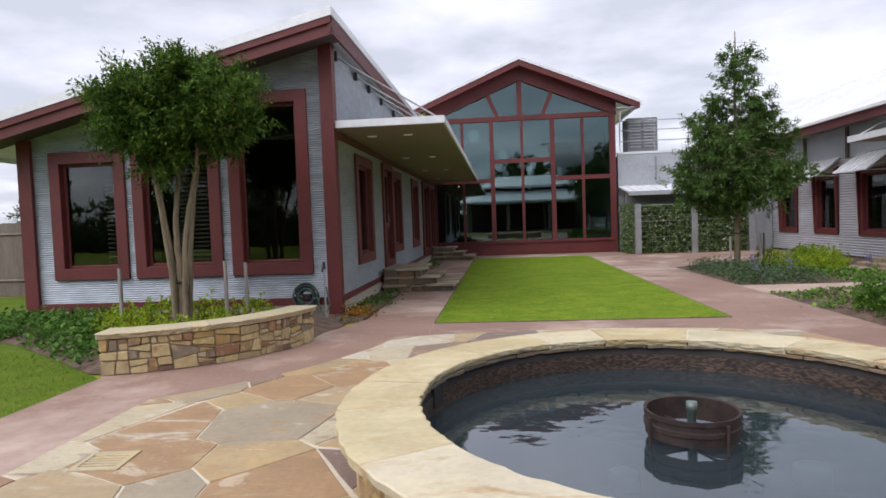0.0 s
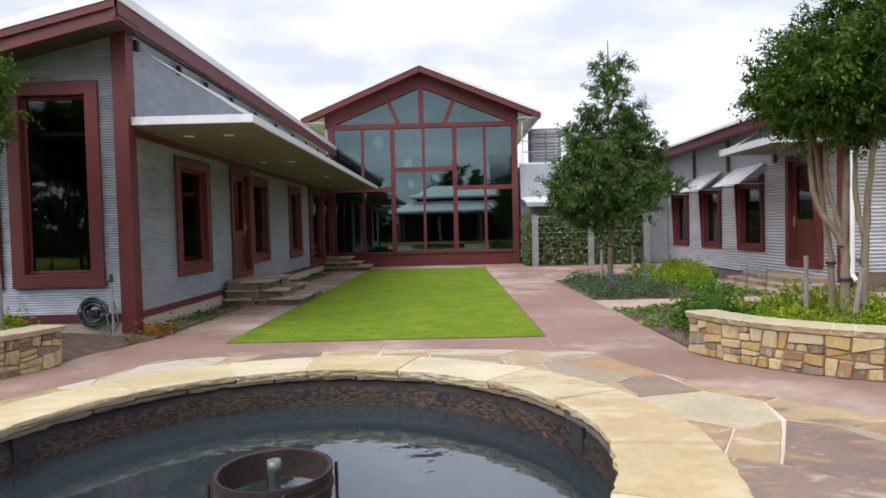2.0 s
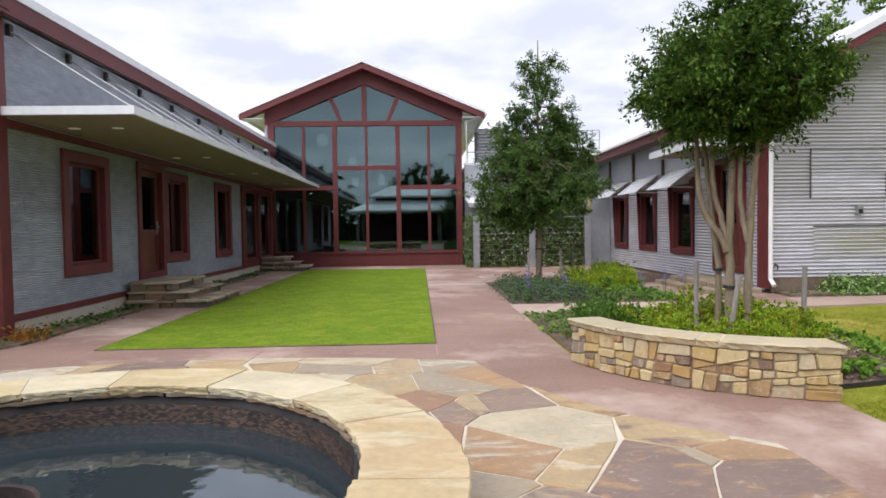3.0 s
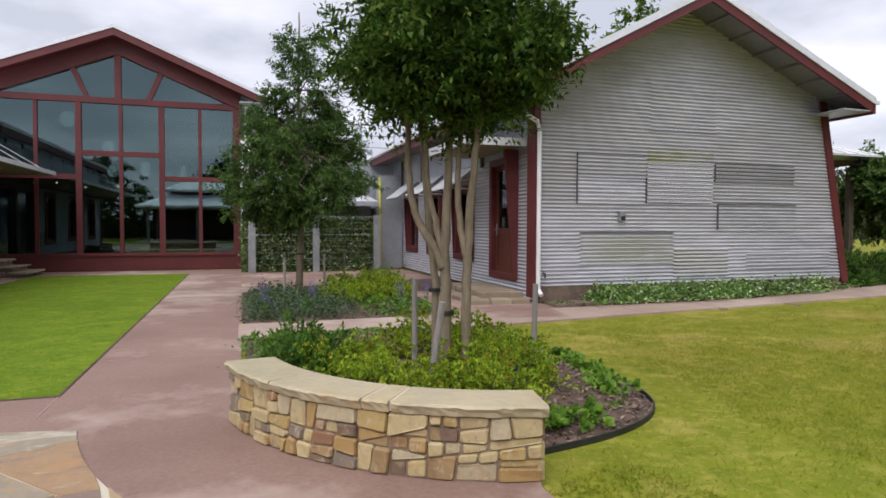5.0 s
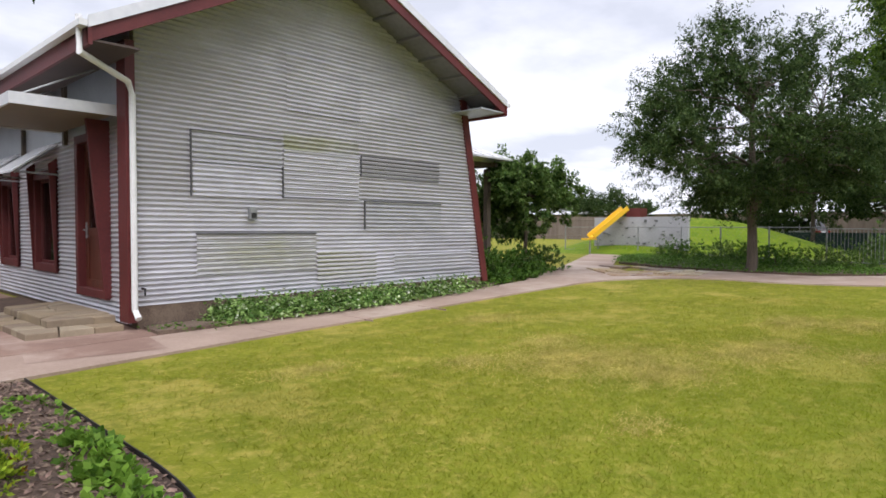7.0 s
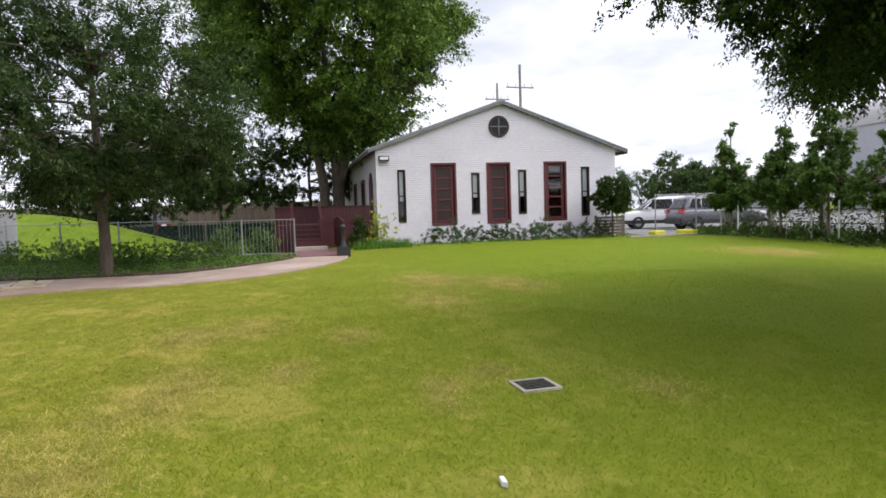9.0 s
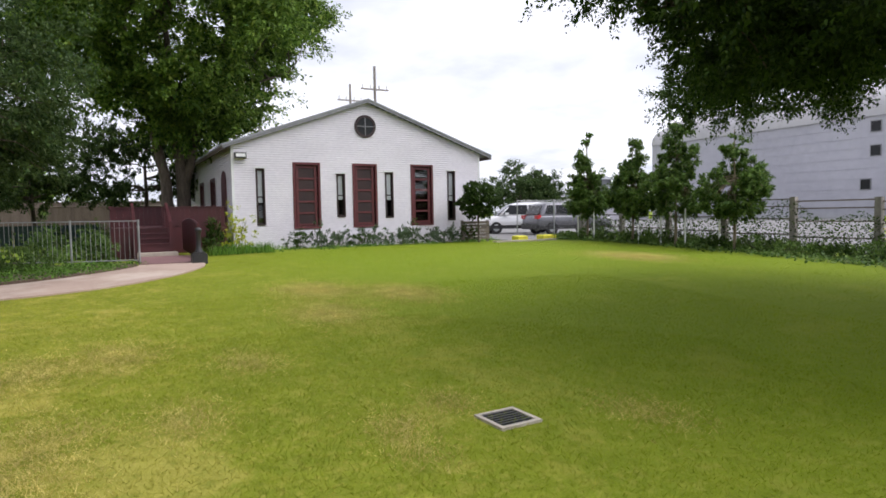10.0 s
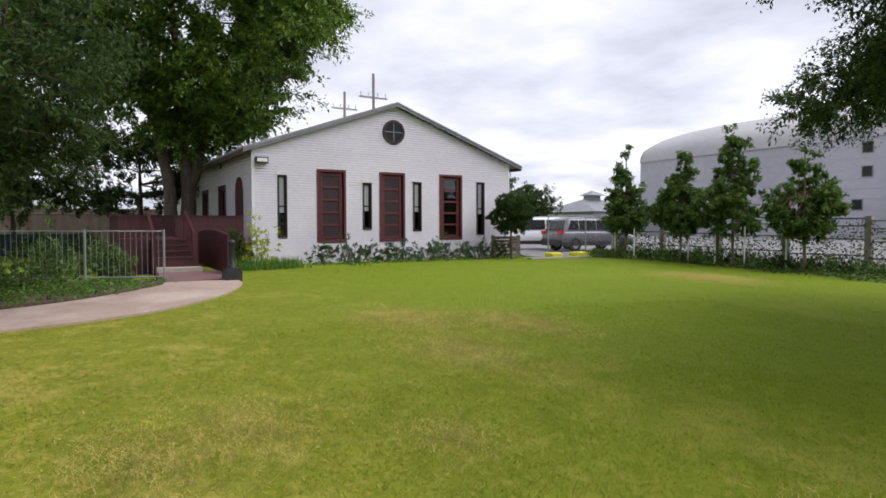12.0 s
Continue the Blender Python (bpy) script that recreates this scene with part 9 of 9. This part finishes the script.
    part("basin_wall", Geo().lathe(cx, cy, [(ROUT - 0.16, COPE - 0.06), (rw, COPE - 0.06), (rw, 0.275), (rw - 0.012, 0.27)], 72), M_BAND, f, "smooth dark brown pool wall", smooth=True)
    part("mosaic_band", Geo().lathe(cx, cy, [(rw - 0.012, 0.275), (rw - 0.012, 0.0)], 72), mosaic_material(), f, "mottled brown mosaic band", smooth=True)
    part("basin_floor", Geo().lathe(cx, cy, [(rw, 0.02), (0.0, 0.02)], 48), M_PLASTER, f)
    part("water", Geo().lathe(cx, cy, [(rw - 0.005, 0.135), (0.9, 0.135), (0.0, 0.135)], 72), water_material(), f, "dark still reflecting water", smooth=True)
    part("core_wall", Geo().lathe(cx, cy, [(ROUT - 0.15, COPE - 0.06), (ROUT - 0.15, -0.05)], 64), M_MORTAR, f, smooth=True)
    for t in (163, 17, 270, 215, 325):
        a = radians(t)
        ux, uy = -math.sin(a), math.cos(a)
        p = (cx + (rw - 0.02) * math.cos(a), cy + (rw - 0.02) * math.sin(a))
        fr = part("skimmer", board_frame(p, (ux, uy), (-math.cos(a), -math.sin(a)), -0.075, 0.075, 0.18, 0.335, 0.010, -0.02, 0.006), M_BAND, f, "square skimmer mouth")
        # matte black plate puts the opening's inner darkness into colour
        part("mouth", Geo().obox(p, (ux, uy), (-math.cos(a), -math.sin(a)), -0.066, 0.066, -0.015, 0.002, 0.189, 0.326), M_TYRE, fr)
    # coping stones with ragged edges
    rng = random.Random(3)
    n = 15
    cuts_ = [2 * math.pi * (k + rng.uniform(-0.22, 0.22)) / n for k in range(n)]
    for k in range(n):
        a0, a1 = cuts_[k] + 0.004, (cuts_[k + 1] if k < n - 1 else cuts_[0] + 2 * math.pi) - 0.004
        m = 26
        th = 0.058 + rng.uniform(-0.006, 0.008)
        zt = COPE + rng.uniform(-0.001, 0.005)
        ri = wander(m + 1, 0.014, rng, RIN + 0.012 * math.sin(5.1 * k + 1.7))
        ro = wander(m + 1, 0.014, rng, ROUT)
        layers = [wander(m + 1, 0.022, rng, 0.006 * j) for j in range(4)]
        v = []
        for i in range(m + 1):
            a = a0 + (a1 - a0) * i / m
            ca, sa = math.cos(a), math.sin(a)
            ring = [(ri[i] + 0.010, zt), (ri[i] + 0.002, zt - 0.005)]
            # split layers of the broken inner edge
            for j, ly in enumerate(layers):
                ring += [(ri[i] + max(ly[i], 0.0), zt - 0.008 - 0.0115 * j), (ri[i] + max(ly[i], 0.0) + 0.001, zt - 0.017 - 0.0115 * j)]
            ring += [(ri[i] + 0.02, zt - th), (ro[i] - 0.01, zt - th), (ro[i], zt - 0.008), (ro[i] - 0.008, zt)]
            for r, z in ring:
                v.append((cx + r * ca, cy + r * sa, z))
        q = len(ring)
        fc = [(i * q + j, i * q + (j + 1) % q, (i + 1) * q + (j + 1) % q, (i + 1) * q + j) for i in range(m) for j in range(q)]
        fc += [tuple(range(q)), tuple(range(m * q + q - 1, m * q - 1, -1))]
        part("coping_stone", Geo().add(v, fc), M_COPING, f)
    # a second, thinner course under the coping, ragged towards the water
    for k in range(17):
        a0, a1 = 2 * math.pi * k / 17 + 0.005, 2 * math.pi * (k + 1) / 17 - 0.005
        v = []
        for i in range(15):
            a = a0 + (a1 - a0) * i / 14
            r0, zt = RIN + rng.uniform(0.002, 0.022), COPE - 0.060
            for r, z in ((r0, zt), (r0 + 0.006, zt - rng.uniform(0.018, 0.03)), (ROUT - 0.17, zt - 0.03), (ROUT - 0.17, zt)):
                v.append((cx + r * math.cos(a), cy + r * math.sin(a), z))
        part("bed_stone", Geo().add(v, [(4 * i + j, 4 * i + (j + 1) % 4, 4 * i + 4 + (j + 1) % 4, 4 * i + 4 + j) for i in range(14) for j in range(4)] + [(0, 1, 2, 3), (59, 58, 57, 56)]), M_STEPSTONE, f)
    # facing stones round the outside
    cells = []
    rf = ROUT - 0.12
    L = 2 * math.pi * rf
    ashlar(L, COPE - 0.06, rng, cells)
    for s0, s1, z0, z1 in cells:
        j_ = 0.007
        a0, a1, zb, zt = (s0 + j_) / rf, (s1 - j_) / rf, z0 + j_, z1 - j_
        b = 0.016
        d = rng.uniform(-0.006, 0.012)
        v = []
        for r, e in ((rf - 0.03, 0.0), (rf + d - 0.01, 0.0), (rf + d + 0.012, b)):
            for a, z in ((a0 + e / rf, zb + e), (a1 - e / rf, zb + e), (a1 - e / rf, zt - e), (a0 + e / rf, zt - e)):
                v.append((cx + r * math.cos(a), cy + r * math.sin(a), z))
        part("facing_stone", Geo().add(v, [(8, 9, 10, 11)] + [(q + i, q + (i + 1) % 4, q + 4 + (i + 1) % 4, q + 4 + i) for q in (0, 4) for i in range(4)]), M_WALLSTONE, f)
    part("coping_joint", Geo().lathe(cx, cy, [(RIN + 0.022, COPE - 0.03), (RIN + 0.022, COPE - 0.003), (ROUT - 0.022, COPE - 0.003), (ROUT - 0.03, COPE - 0.03)], 64), M_MORTAR, f)
    # rusted ring and its nozzle
    r = thing("fountain_ring", (1.50, 3.72, 0.12), "rusted steel ring round the fountain jet", "fountain ring")
    x, y = 1.50, 3.72
    rr = 0.280
    part("band", Geo().lathe(x, y, [(rr - 0.012, 0.175), (rr - 0.012, 0.325), (rr + 0.008, 0.33), (rr + 0.008, 0.30), (rr, 0.295), (rr, 0.262), (rr + 0.01, 0.257), (rr + 0.01, 0.232), (rr, 0.227), (rr, 0.175)], 48), M_CORTEN, r, smooth=False)
    part("nozzle", Geo().lathe(x, y, [(0.0, 0.365), (0.022, 0.37), (0.034, 0.37), (0.034, 0.315), (0.028, 0.31), (0.028, 0.10)], 16), M_COPPER, r, "green bronze jet nozzle", smooth=True)
    for k in range(4):
        a = 0.4 + k * math.pi / 2
        part("spoke", Geo().tube([(x + 0.03 * math.cos(a), y + 0.03 * math.sin(a), 0.20), (x + rr * math.cos(a), y + rr * math.sin(a), 0.20)], 0.010, 0.010, 6), M_CORTEN, r)
        part("bolt", Geo().tube([(x + (rr + 0.03) * math.cos(a), y + (rr + 0.03) * math.sin(a), 0.10), (x + (rr + 0.03) * math.cos(a), y + (rr + 0.03) * math.sin(a), 0.31)], 0.010, 0.010, 6), M_CORTEN, r)
    for px, py, rad in ((0.99, 3.27, 0.085), (2.04, 3.34, 0.10)):
        single("pool_light", Geo().lathe(px, py, [(0.0, 0.118), (rad * 0.8, 0.118), (rad, 0.108), (rad, 0.02)], 20), M_WHITE, (px, py, 0.02), "round sunken pool light under water", "pool light", "pool lights", smooth=True)


fountain()


# ---------------------------------------------------------------- stacked stone steps by the long wall
def stone_steps(y0, deep, seed):
    """Three treads of broad thin slabs on recessed blocks, each set back from the one below."""
    rng = random.Random(seed)
    west = -2.33
    lab = "irregular flat tan stone laid as a step"
    for k in range(3):
        z, east, south, north = 0.175 * k - 0.02, -0.66 - 0.36 * k, y0 + 0.10 * k, y0 + deep - 0.12 * k
        # riser blocks along the south and east sides
        x = west + 0.04
        while x < east - 0.12:
            w = min(rng.uniform(0.22, 0.48), east - 0.06 - x)
            single("riser_stone", Geo().slab([(x, south + rng.uniform(0.05, 0.11)), (x + w - 0.02, south + rng.uniform(0.05, 0.11)), (x + w - 0.02, south + 0.4), (x, south + 0.4)], z, z + 0.128, 0.012), M_STEPSTONE, (x, south, z), "dark rough block under a stone step", "step", "step risers")
            x += w
        y = south + 0.42
        while y < north - 0.12:
            w = min(rng.uniform(0.25, 0.55), north - y)
            single("riser_stone", Geo().slab([(east - 0.5, y), (east - rng.uniform(0.05, 0.11), y), (east - rng.uniform(0.05, 0.11), y + w - 0.02), (east - 0.5, y + w - 0.02)], z, z + 0.128, 0.012), M_STEPSTONE, (east, y, z), "dark rough block under a stone step", "step", "step risers")
            y += w
        # treads: broken slabs that overhang the blocks
        for cell in crazy([(west, south), (east, south), (east + 0.03, north), (west, north)], 0.14, 0.50, rng, 0.30, []):
            ring = inset(cell, 0.009)
            if len(ring) > 2:
                ring = [(min(x + rng.uniform(-0.03, 0.03), east + 0.05), y + rng.uniform(-0.03, 0.03)) if x > west + 0.05 else (x, y) for x, y in worn(ring, 0.06)]
                single("step_stone", Geo().slab(ring, z + 0.128 + rng.uniform(0.001, 0.006), z + 0.172 + rng.uniform(-0.014, 0.016), 0.010), M_STEPTREAD, (ring[0][0], ring[0][1], z), lab, "step", "stone steps")


M_STEPTREAD = stone_palette("step_tread", [(0.36, 0.30, 0.21), (0.29, 0.235, 0.165), (0.40, 0.34, 0.245), (0.25, 0.20, 0.14)], 0.8, 0.5)
stone_steps(13.30, 2.3, 3)
stone_steps(23.6, 1.7, 4)


# ---------------------------------------------------------------- curved seat walls
def seat_wall(flip, seed):
    R, t0, t1 = PLANTER_R, PLANTER_T0, PLANTER_T1

    def at(s, r, z):
        a = t0 + (t1 - t0) * s
        x = PLANTER_C[0] + r * math.cos(a)
        return (x if not flip else 2 * X0 - x, PLANTER_C[1] + r * math.sin(a), z)
    L = R * abs(t1 - t0)
    m0 = at(0.5, R - 0.2, 0)
    w = thing("seat_wall", m0, "curved sandstone seat wall with a thick tan cap", "wall", "seat walls")
    rng = random.Random(seed)
    # core
    n = 24
    v = []
    for k in range(n + 1):
        s = 0.012 + 0.976 * k / n
        v += [at(s, R - 0.33, -0.05), at(s, R - 0.33, 0.41), at(s, R - 0.056, 0.41), at(s, R - 0.056, -0.05)]
    part("core", Geo().add(v, [(4 * k + i, 4 * k + (i + 1) % 4, 4 * k + 4 + (i + 1) % 4, 4 * k + 4 + i) for k in range(n) for i in range(4)] + [(0, 1, 2, 3), (4 * n + 3, 4 * n + 2, 4 * n + 1, 4 * n)]), M_MORTAR_DARK, w)
    for cell in crazy([(0.0, 0.0), (L, 0.0), (L, 0.405), (0.0, 0.405)], 0.009, 0.042, rng, 0.11, [], 1.6):
        ring = worn(inset(cell, 0.0048))
        if len(ring) < 3:
            continue
        dep = R - 0.040 + rng.uniform(-0.010, 0.020)
        mx_, mz_ = sum(q[0] for q in ring) / len(ring), sum(q[1] for q in ring) / len(ring)
        half_ = max(math.hypot(x - mx_, z - mz_) for x, z in ring)
        face = [(mx_ + (x - mx_) * (1 - 0.010 / half_), mz_ + (z - mz_) * (1 - 0.014 / half_)) for x, z in ring]
        tilt, lift, m = rng.uniform(-0.06, 0.06), rng.uniform(-0.08, 0.08), len(ring)
        back = [at(x / L, R - 0.07, z) for x, z in ring]
        mid_ = [at(x / L, dep - rng.uniform(0.010, 0.022), z) for x, z in ring]
        front = [at(x / L, dep + (x - mx_) * tilt + (z - mz_) * lift + rng.uniform(-0.004, 0.004), z) for x, z in face]
        part("stone", Geo().add(back + mid_ + front, [(q + i, q + (i + 1) % m, q + m + (i + 1) % m, q + m + i) for q in (0, m) for i in range(m)] + [tuple(range(2 * m, 3 * m))]), M_WALLSTONE, w)
    # end faces
    for s, dr in ((0.0, -1), (1.0, 1)):
        for z0, z1 in ((0.0, 0.13), (0.14, 0.25), (0.26, 0.405)):
            r0 = R - 0.33
            for ra, rb in ((r0, r0 + 0.15), (r0 + 0.155, R - 0.05)):
                e = dr * 0.012 / L
                sc = s - dr * 0.012
                v = [at(sc, ra, z0), at(sc, rb, z0), at(sc, rb, z1), at(sc, ra, z1)] + [at(s + e, ra + 0.01, z0 + 0.01), at(s + e, rb - 0.01, z0 + 0.01), at(s + e, rb - 0.01, z1 - 0.01), at(s + e, ra + 0.01, z1 - 0.01)]
                part("stone", Geo().add(v, [(4, 5, 6, 7), (0, 1, 5, 4), (1, 2, 6, 5), (2, 3, 7, 6), (3, 0, 4, 7)]), M_WALLSTONE, w)
    # cap slabs
    brk = [-0.012, 0.29, 0.585, 0.655, 1.012]
    for a, b in zip(brk, brk[1:]):
        m = max(int((b - a) * 60), 5)
        v = []
        for k in range(m + 1):
            s = a + 0.004 + (b - a - 0.008) * k / m
            jit = rng.uniform(-0.010, 0.008)
            for r, z in ((R - 0.40, 0.474), (R - 0.012 + jit, 0.478), (R + 0.008 + jit, 0.466 + rng.uniform(-0.005, 0.005)), (R - rng.uniform(0.0, 0.016), 0.440), (R - rng.uniform(0.010, 0.03), 0.408), (R - 0.40, 0.408)):
                v.append(at(s, r, z))
        part("cap_stone", Geo().add(v, [(6 * k + i, 6 * k + (i + 1) % 6, 6 * k + 6 + (i + 1) % 6, 6 * k + 6 + i) for k in range(m) for i in range(6)] + [tuple(range(6)), tuple(range(6 * m + 5, 6 * m - 1, -1))]), M_CAP, w)
    v = []
    for k in range(n + 1):
        s = 0.0 + 1.0 * k / n
        v += [at(s, R - 0.385, 0.412), at(s, R - 0.385, 0.4725), at(s, R - 0.03, 0.4725), at(s, R - 0.03, 0.412)]
    part("cap_joint", Geo().add(v, [(4 * k + i, 4 * k + (i + 1) % 4, 4 * k + 4 + (i + 1) % 4, 4 * k + 4 + i) for k in range(n) for i in range(4)]), M_MORTAR, w)


M_MORTAR_DARK = surface("recessed_mortar", (0.17, 0.125, 0.08), (0.28, 0.215, 0.145), 3, 40, 0.95, 0.3)
seat_wall(False, 5)
seat_wall(True, 9)

# ---------------------------------------------------------------- grass blades on the lawns
M_BLADE_COURT = leaf_material("court_blades", (0.058, 0.102, 0.009), (0.150, 0.192, 0.017), (0.26, 0.25, 0.05), 0.5, 0.7)
LAWN_ALL = [(7.2, -4.0), (7.1, 4.0), (7.1, 6.4), (8.0, 6.65), (8.9, 7.3), (9.1, 9.0), (9.1, 11.4), (10.5, 11.75), (13.5, 12.1), (17, 12.4), (21, 12.4), (23.3, 10.6), (23.7, 8.6), (24.7, 6.6), (26.6, 4.8), (28.8, 3.8), (32, 2.0), (33, -4), (32.6, -9), (30, -11.3), (20, -10.6), (12, -9)]
blades("grass", LAWN_ALL, 200000, 0.030, 0.0032, M_BLADE, "short mown grass blades with straw", lambda x, y: grade(x) - 0.028, 201, 1.15)
blades("grass_middle", [(8, 3.0), (9.4, 7.4), (9.6, 9.5), (10, 11.0), (17, 11.3), (21, 9), (23, 3), (22, -4), (14, -3)], 130000, 0.029, 0.0027, M_BLADE, "short mown grass blades across the lawn", lambda x, y: grade(x) - 0.028, 206, 1.15)
blades("grass_near", [(9.5, 1.5), (9.2, 6.5), (10.0, 9.5), (15, 9.0), (19, 7.0), (19.5, 2.0), (16, -0.5)], 130000, 0.028, 0.0022, M_BLADE, "short mown grass blades near the drain", lambda x, y: grade(x) - 0.028, 202, 1.15)
blades("court_grass", [(LAWN[0], LAWN[2]), (LAWN[1], LAWN[2]), (LAWN[1], LAWN[3]), (LAWN[0], LAWN[3])], 60000, 0.022, 0.003, M_BLADE_COURT, "short mown blades on the court lawn", lambda x, y: 0.008, 203, 0.9)
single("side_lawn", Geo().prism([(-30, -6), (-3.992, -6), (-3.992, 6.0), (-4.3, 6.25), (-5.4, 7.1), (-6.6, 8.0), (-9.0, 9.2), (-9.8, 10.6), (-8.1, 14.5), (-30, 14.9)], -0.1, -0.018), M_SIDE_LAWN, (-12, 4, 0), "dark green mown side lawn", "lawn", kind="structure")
blades("side_grass", [(-9.0, 3.0), (-4.0, 3.0), (-4.0, 6.0), (-5.4, 7.0), (-9, 9)], 25000, 0.045, 0.006, M_BLADE_COURT, "green grass beside the path", lambda x, y: -0.035, 204, 0.6)
blades("edge_grass", [(6.97, -3.8), (6.97, 6.0), (7.7, 6.3), (8.3, 4.6), (8.0, 3.2), (8.6, 1.6), (7.9, 0.2), (8.4, -1.4), (7.6, -2.8)], 20000, 0.04, 0.006, M_BLADE, "mown grass beside the paving", lambda x, y: -0.035, 205, 1.1)

M_STRAW = leaf_material("straw_blades", (0.26, 0.215, 0.065), (0.43, 0.355, 0.125), (0.50, 0.41, 0.165), 0.4, 0.8)


def dry_patches(spots, seed):
    """Straw-coloured tufts, thinning out from the middle of each worn patch."""
    rng = np.random.default_rng(seed)
    tri = []
    for x, y, r in spots:
        n = int(4200 * r * r * 3.1)
        p = rng.normal(size=(n, 2)) * np.array([r * 0.75, r * 0.5]) + np.array([x, y])
        h, w, th = 0.034 * rng.uniform(0.4, 1.2, n), 0.0026 * rng.uniform(0.6, 1.4, n), rng.uniform(0, 6.28, n)
        z = np.array([grade(v) for v in p[:, 0]]) - 0.031
        tip = p + rng.normal(size=(n, 2)) * 1.3 * h[:, None]
        off = np.stack([np.cos(th) * w, np.sin(th) * w], 1)
        tri.append(np.stack([np.column_stack([p - off, z]), np.column_stack([p + off, z]), np.column_stack([tip, z + h])], 1))
    ob = new("dry_grass", fast_mesh("dry_grass", np.concatenate(tri).reshape(-1, 3), 3, M_STRAW))
    return tagged(ob, "straw-coloured dry grass in worn patches", "grass", kind="stuff")


dry_patches([(13.7, 8.4, 0.75), (14.15, 7.6, 0.85), (13.8, 7.0, 0.5), (14.6, 9.1, 0.45), (15.4, 6.8, 0.6), (11.9, 6.5, 0.28), (16.2, 5.6, 0.4), (15.2, 4.2, 0.3), (12.8, 9.0, 0.35), (14.7, 4.3, 0.28),
             (18.4, 6.9, 0.6), (16.2, 6.6, 0.5), (14.5, 2.35, 0.36), (21.5, 1.2, 0.9), (20.2, 3.1, 0.8), (24.6, -7.9, 1.2), (18.8, 6.1, 0.6), (17.8, 4.8, 0.4), (22.6, 2.6, 0.9), (11.2, 10.0, 0.4), (15.6, 11.0, 0.5), (15.5, 3.6, 0.3)], 210)

# ---------------------------------------------------------------- flagstone terrace: irregular slabs in pale mortar
TERRACE_R = arc_through((5.89, 5.12), (4.93, 6.05), (4.06, 7.95), 10)[0]
half = [(5.89, 5.12)] + TERRACE_R[1:] + [(2.8, 8.22), (1.48, 8.32)]
north = half + mirror(half[:-1])[::-1]
TERRACE = north + [(x, 2 * FC[1] - y) for x, y in north][::-1]
terrace = single("terrace", Geo().prism(TERRACE, -0.05, 0.006), M_MORTAR, (0, 0, 0), "flagstone terrace bedded in pale mortar", "terrace", kind="structure")


def broken(x0, x1, y0, y1, step, rng):
    """Irregular many-sided slabs of uneven size that fill a rectangle."""
    nx, ny = int((x1 - x0) / step), int((y1 - y0) / step)
    seeds = [(x0 + (i + 0.5 + 0.25 * (j % 2) + rng.uniform(-0.46, 0.46)) * step, y0 + (j + 0.5 + rng.uniform(-0.46, 0.46)) * step, rng.uniform(-0.3, 0.3) * step * step) for i in range(-1, nx + 1) for j in range(-1, ny + 1) if rng.random() > 0.10]
    out = []
    for ax, ay, aw in seeds:
        cell = [(x0, y0), (x1, y0), (x1, y1), (x0, y1)]
        for bx, by, bw in seeds:
            if (bx, by) != (ax, ay) and abs(bx - ax) < 4 * step and abs(by - ay) < 4 * step and len(cell) > 2:
                cell = clip(cell, 2 * (bx - ax), 2 * (by - ay), bx * bx + by * by - ax * ax - ay * ay - bw + aw)
        if len(cell) > 2:
            out.append(cell)
    return out


rs = random.Random(27)
for cell in broken(-3.3, 6.3, -1.2, 8.9, 0.66, rs):
    mx_, my_ = sum(q[0] for q in cell) / len(cell), sum(q[1] for q in cell) / len(cell)
    if max(math.hypot(x - FC[0], y - FC[1]) for x, y in cell) < ROUT - 0.15:
        continue
    poly = list(TERRACE)
    ring = inset(cell, 0.008)
    if len(ring) < 3:
        continue
    for k in range(len(ring)):
        (ax, ay), (bx, by) = ring[k], ring[(k + 1) % len(ring)]
        d = math.hypot(bx - ax, by - ay)
        if d > 1e-5 and poly:
            nx, ny = (by - ay) / d, (ax - bx) / d
            poly = clip(poly, nx, ny, nx * ax + ny * ay)
    clean = [poly[k] for k in range(len(poly)) if math.hypot(poly[k][0] - poly[k - 1][0], poly[k][1] - poly[k - 1][1]) > 0.06]
    if len(clean) < 3:
        continue
    area = 0.5 * abs(sum(clean[k - 1][0] * clean[k][1] - clean[k][0] * clean[k - 1][1] for k in range(len(clean))))
    if area < 0.012:
        continue
    # uneven sawn and broken edges
    edge_ = []
    for k in range(len(clean)):
        (ax, ay), (bx, by) = clean[k], clean[(k + 1) % len(clean)]
        d = math.hypot(bx - ax, by - ay)
        for q in range(max(int(d / 0.22), 1)):
            t = q / max(int(d / 0.22), 1)
            edge_.append((ax + (bx - ax) * t + rs.uniform(-0.006, 0.006), ay + (by - ay) * t + rs.uniform(-0.006, 0.006)))
    part("flagstone", Geo().slab(edge_, -0.02, 0.014 + rs.uniform(-0.002, 0.004), 0.004), M_FLAG, terrace)
drain_grate(-2.37, 3.66, 0.165, 95, "slotted stone-coloured drain in the terrace", 0.012, M_CAP)
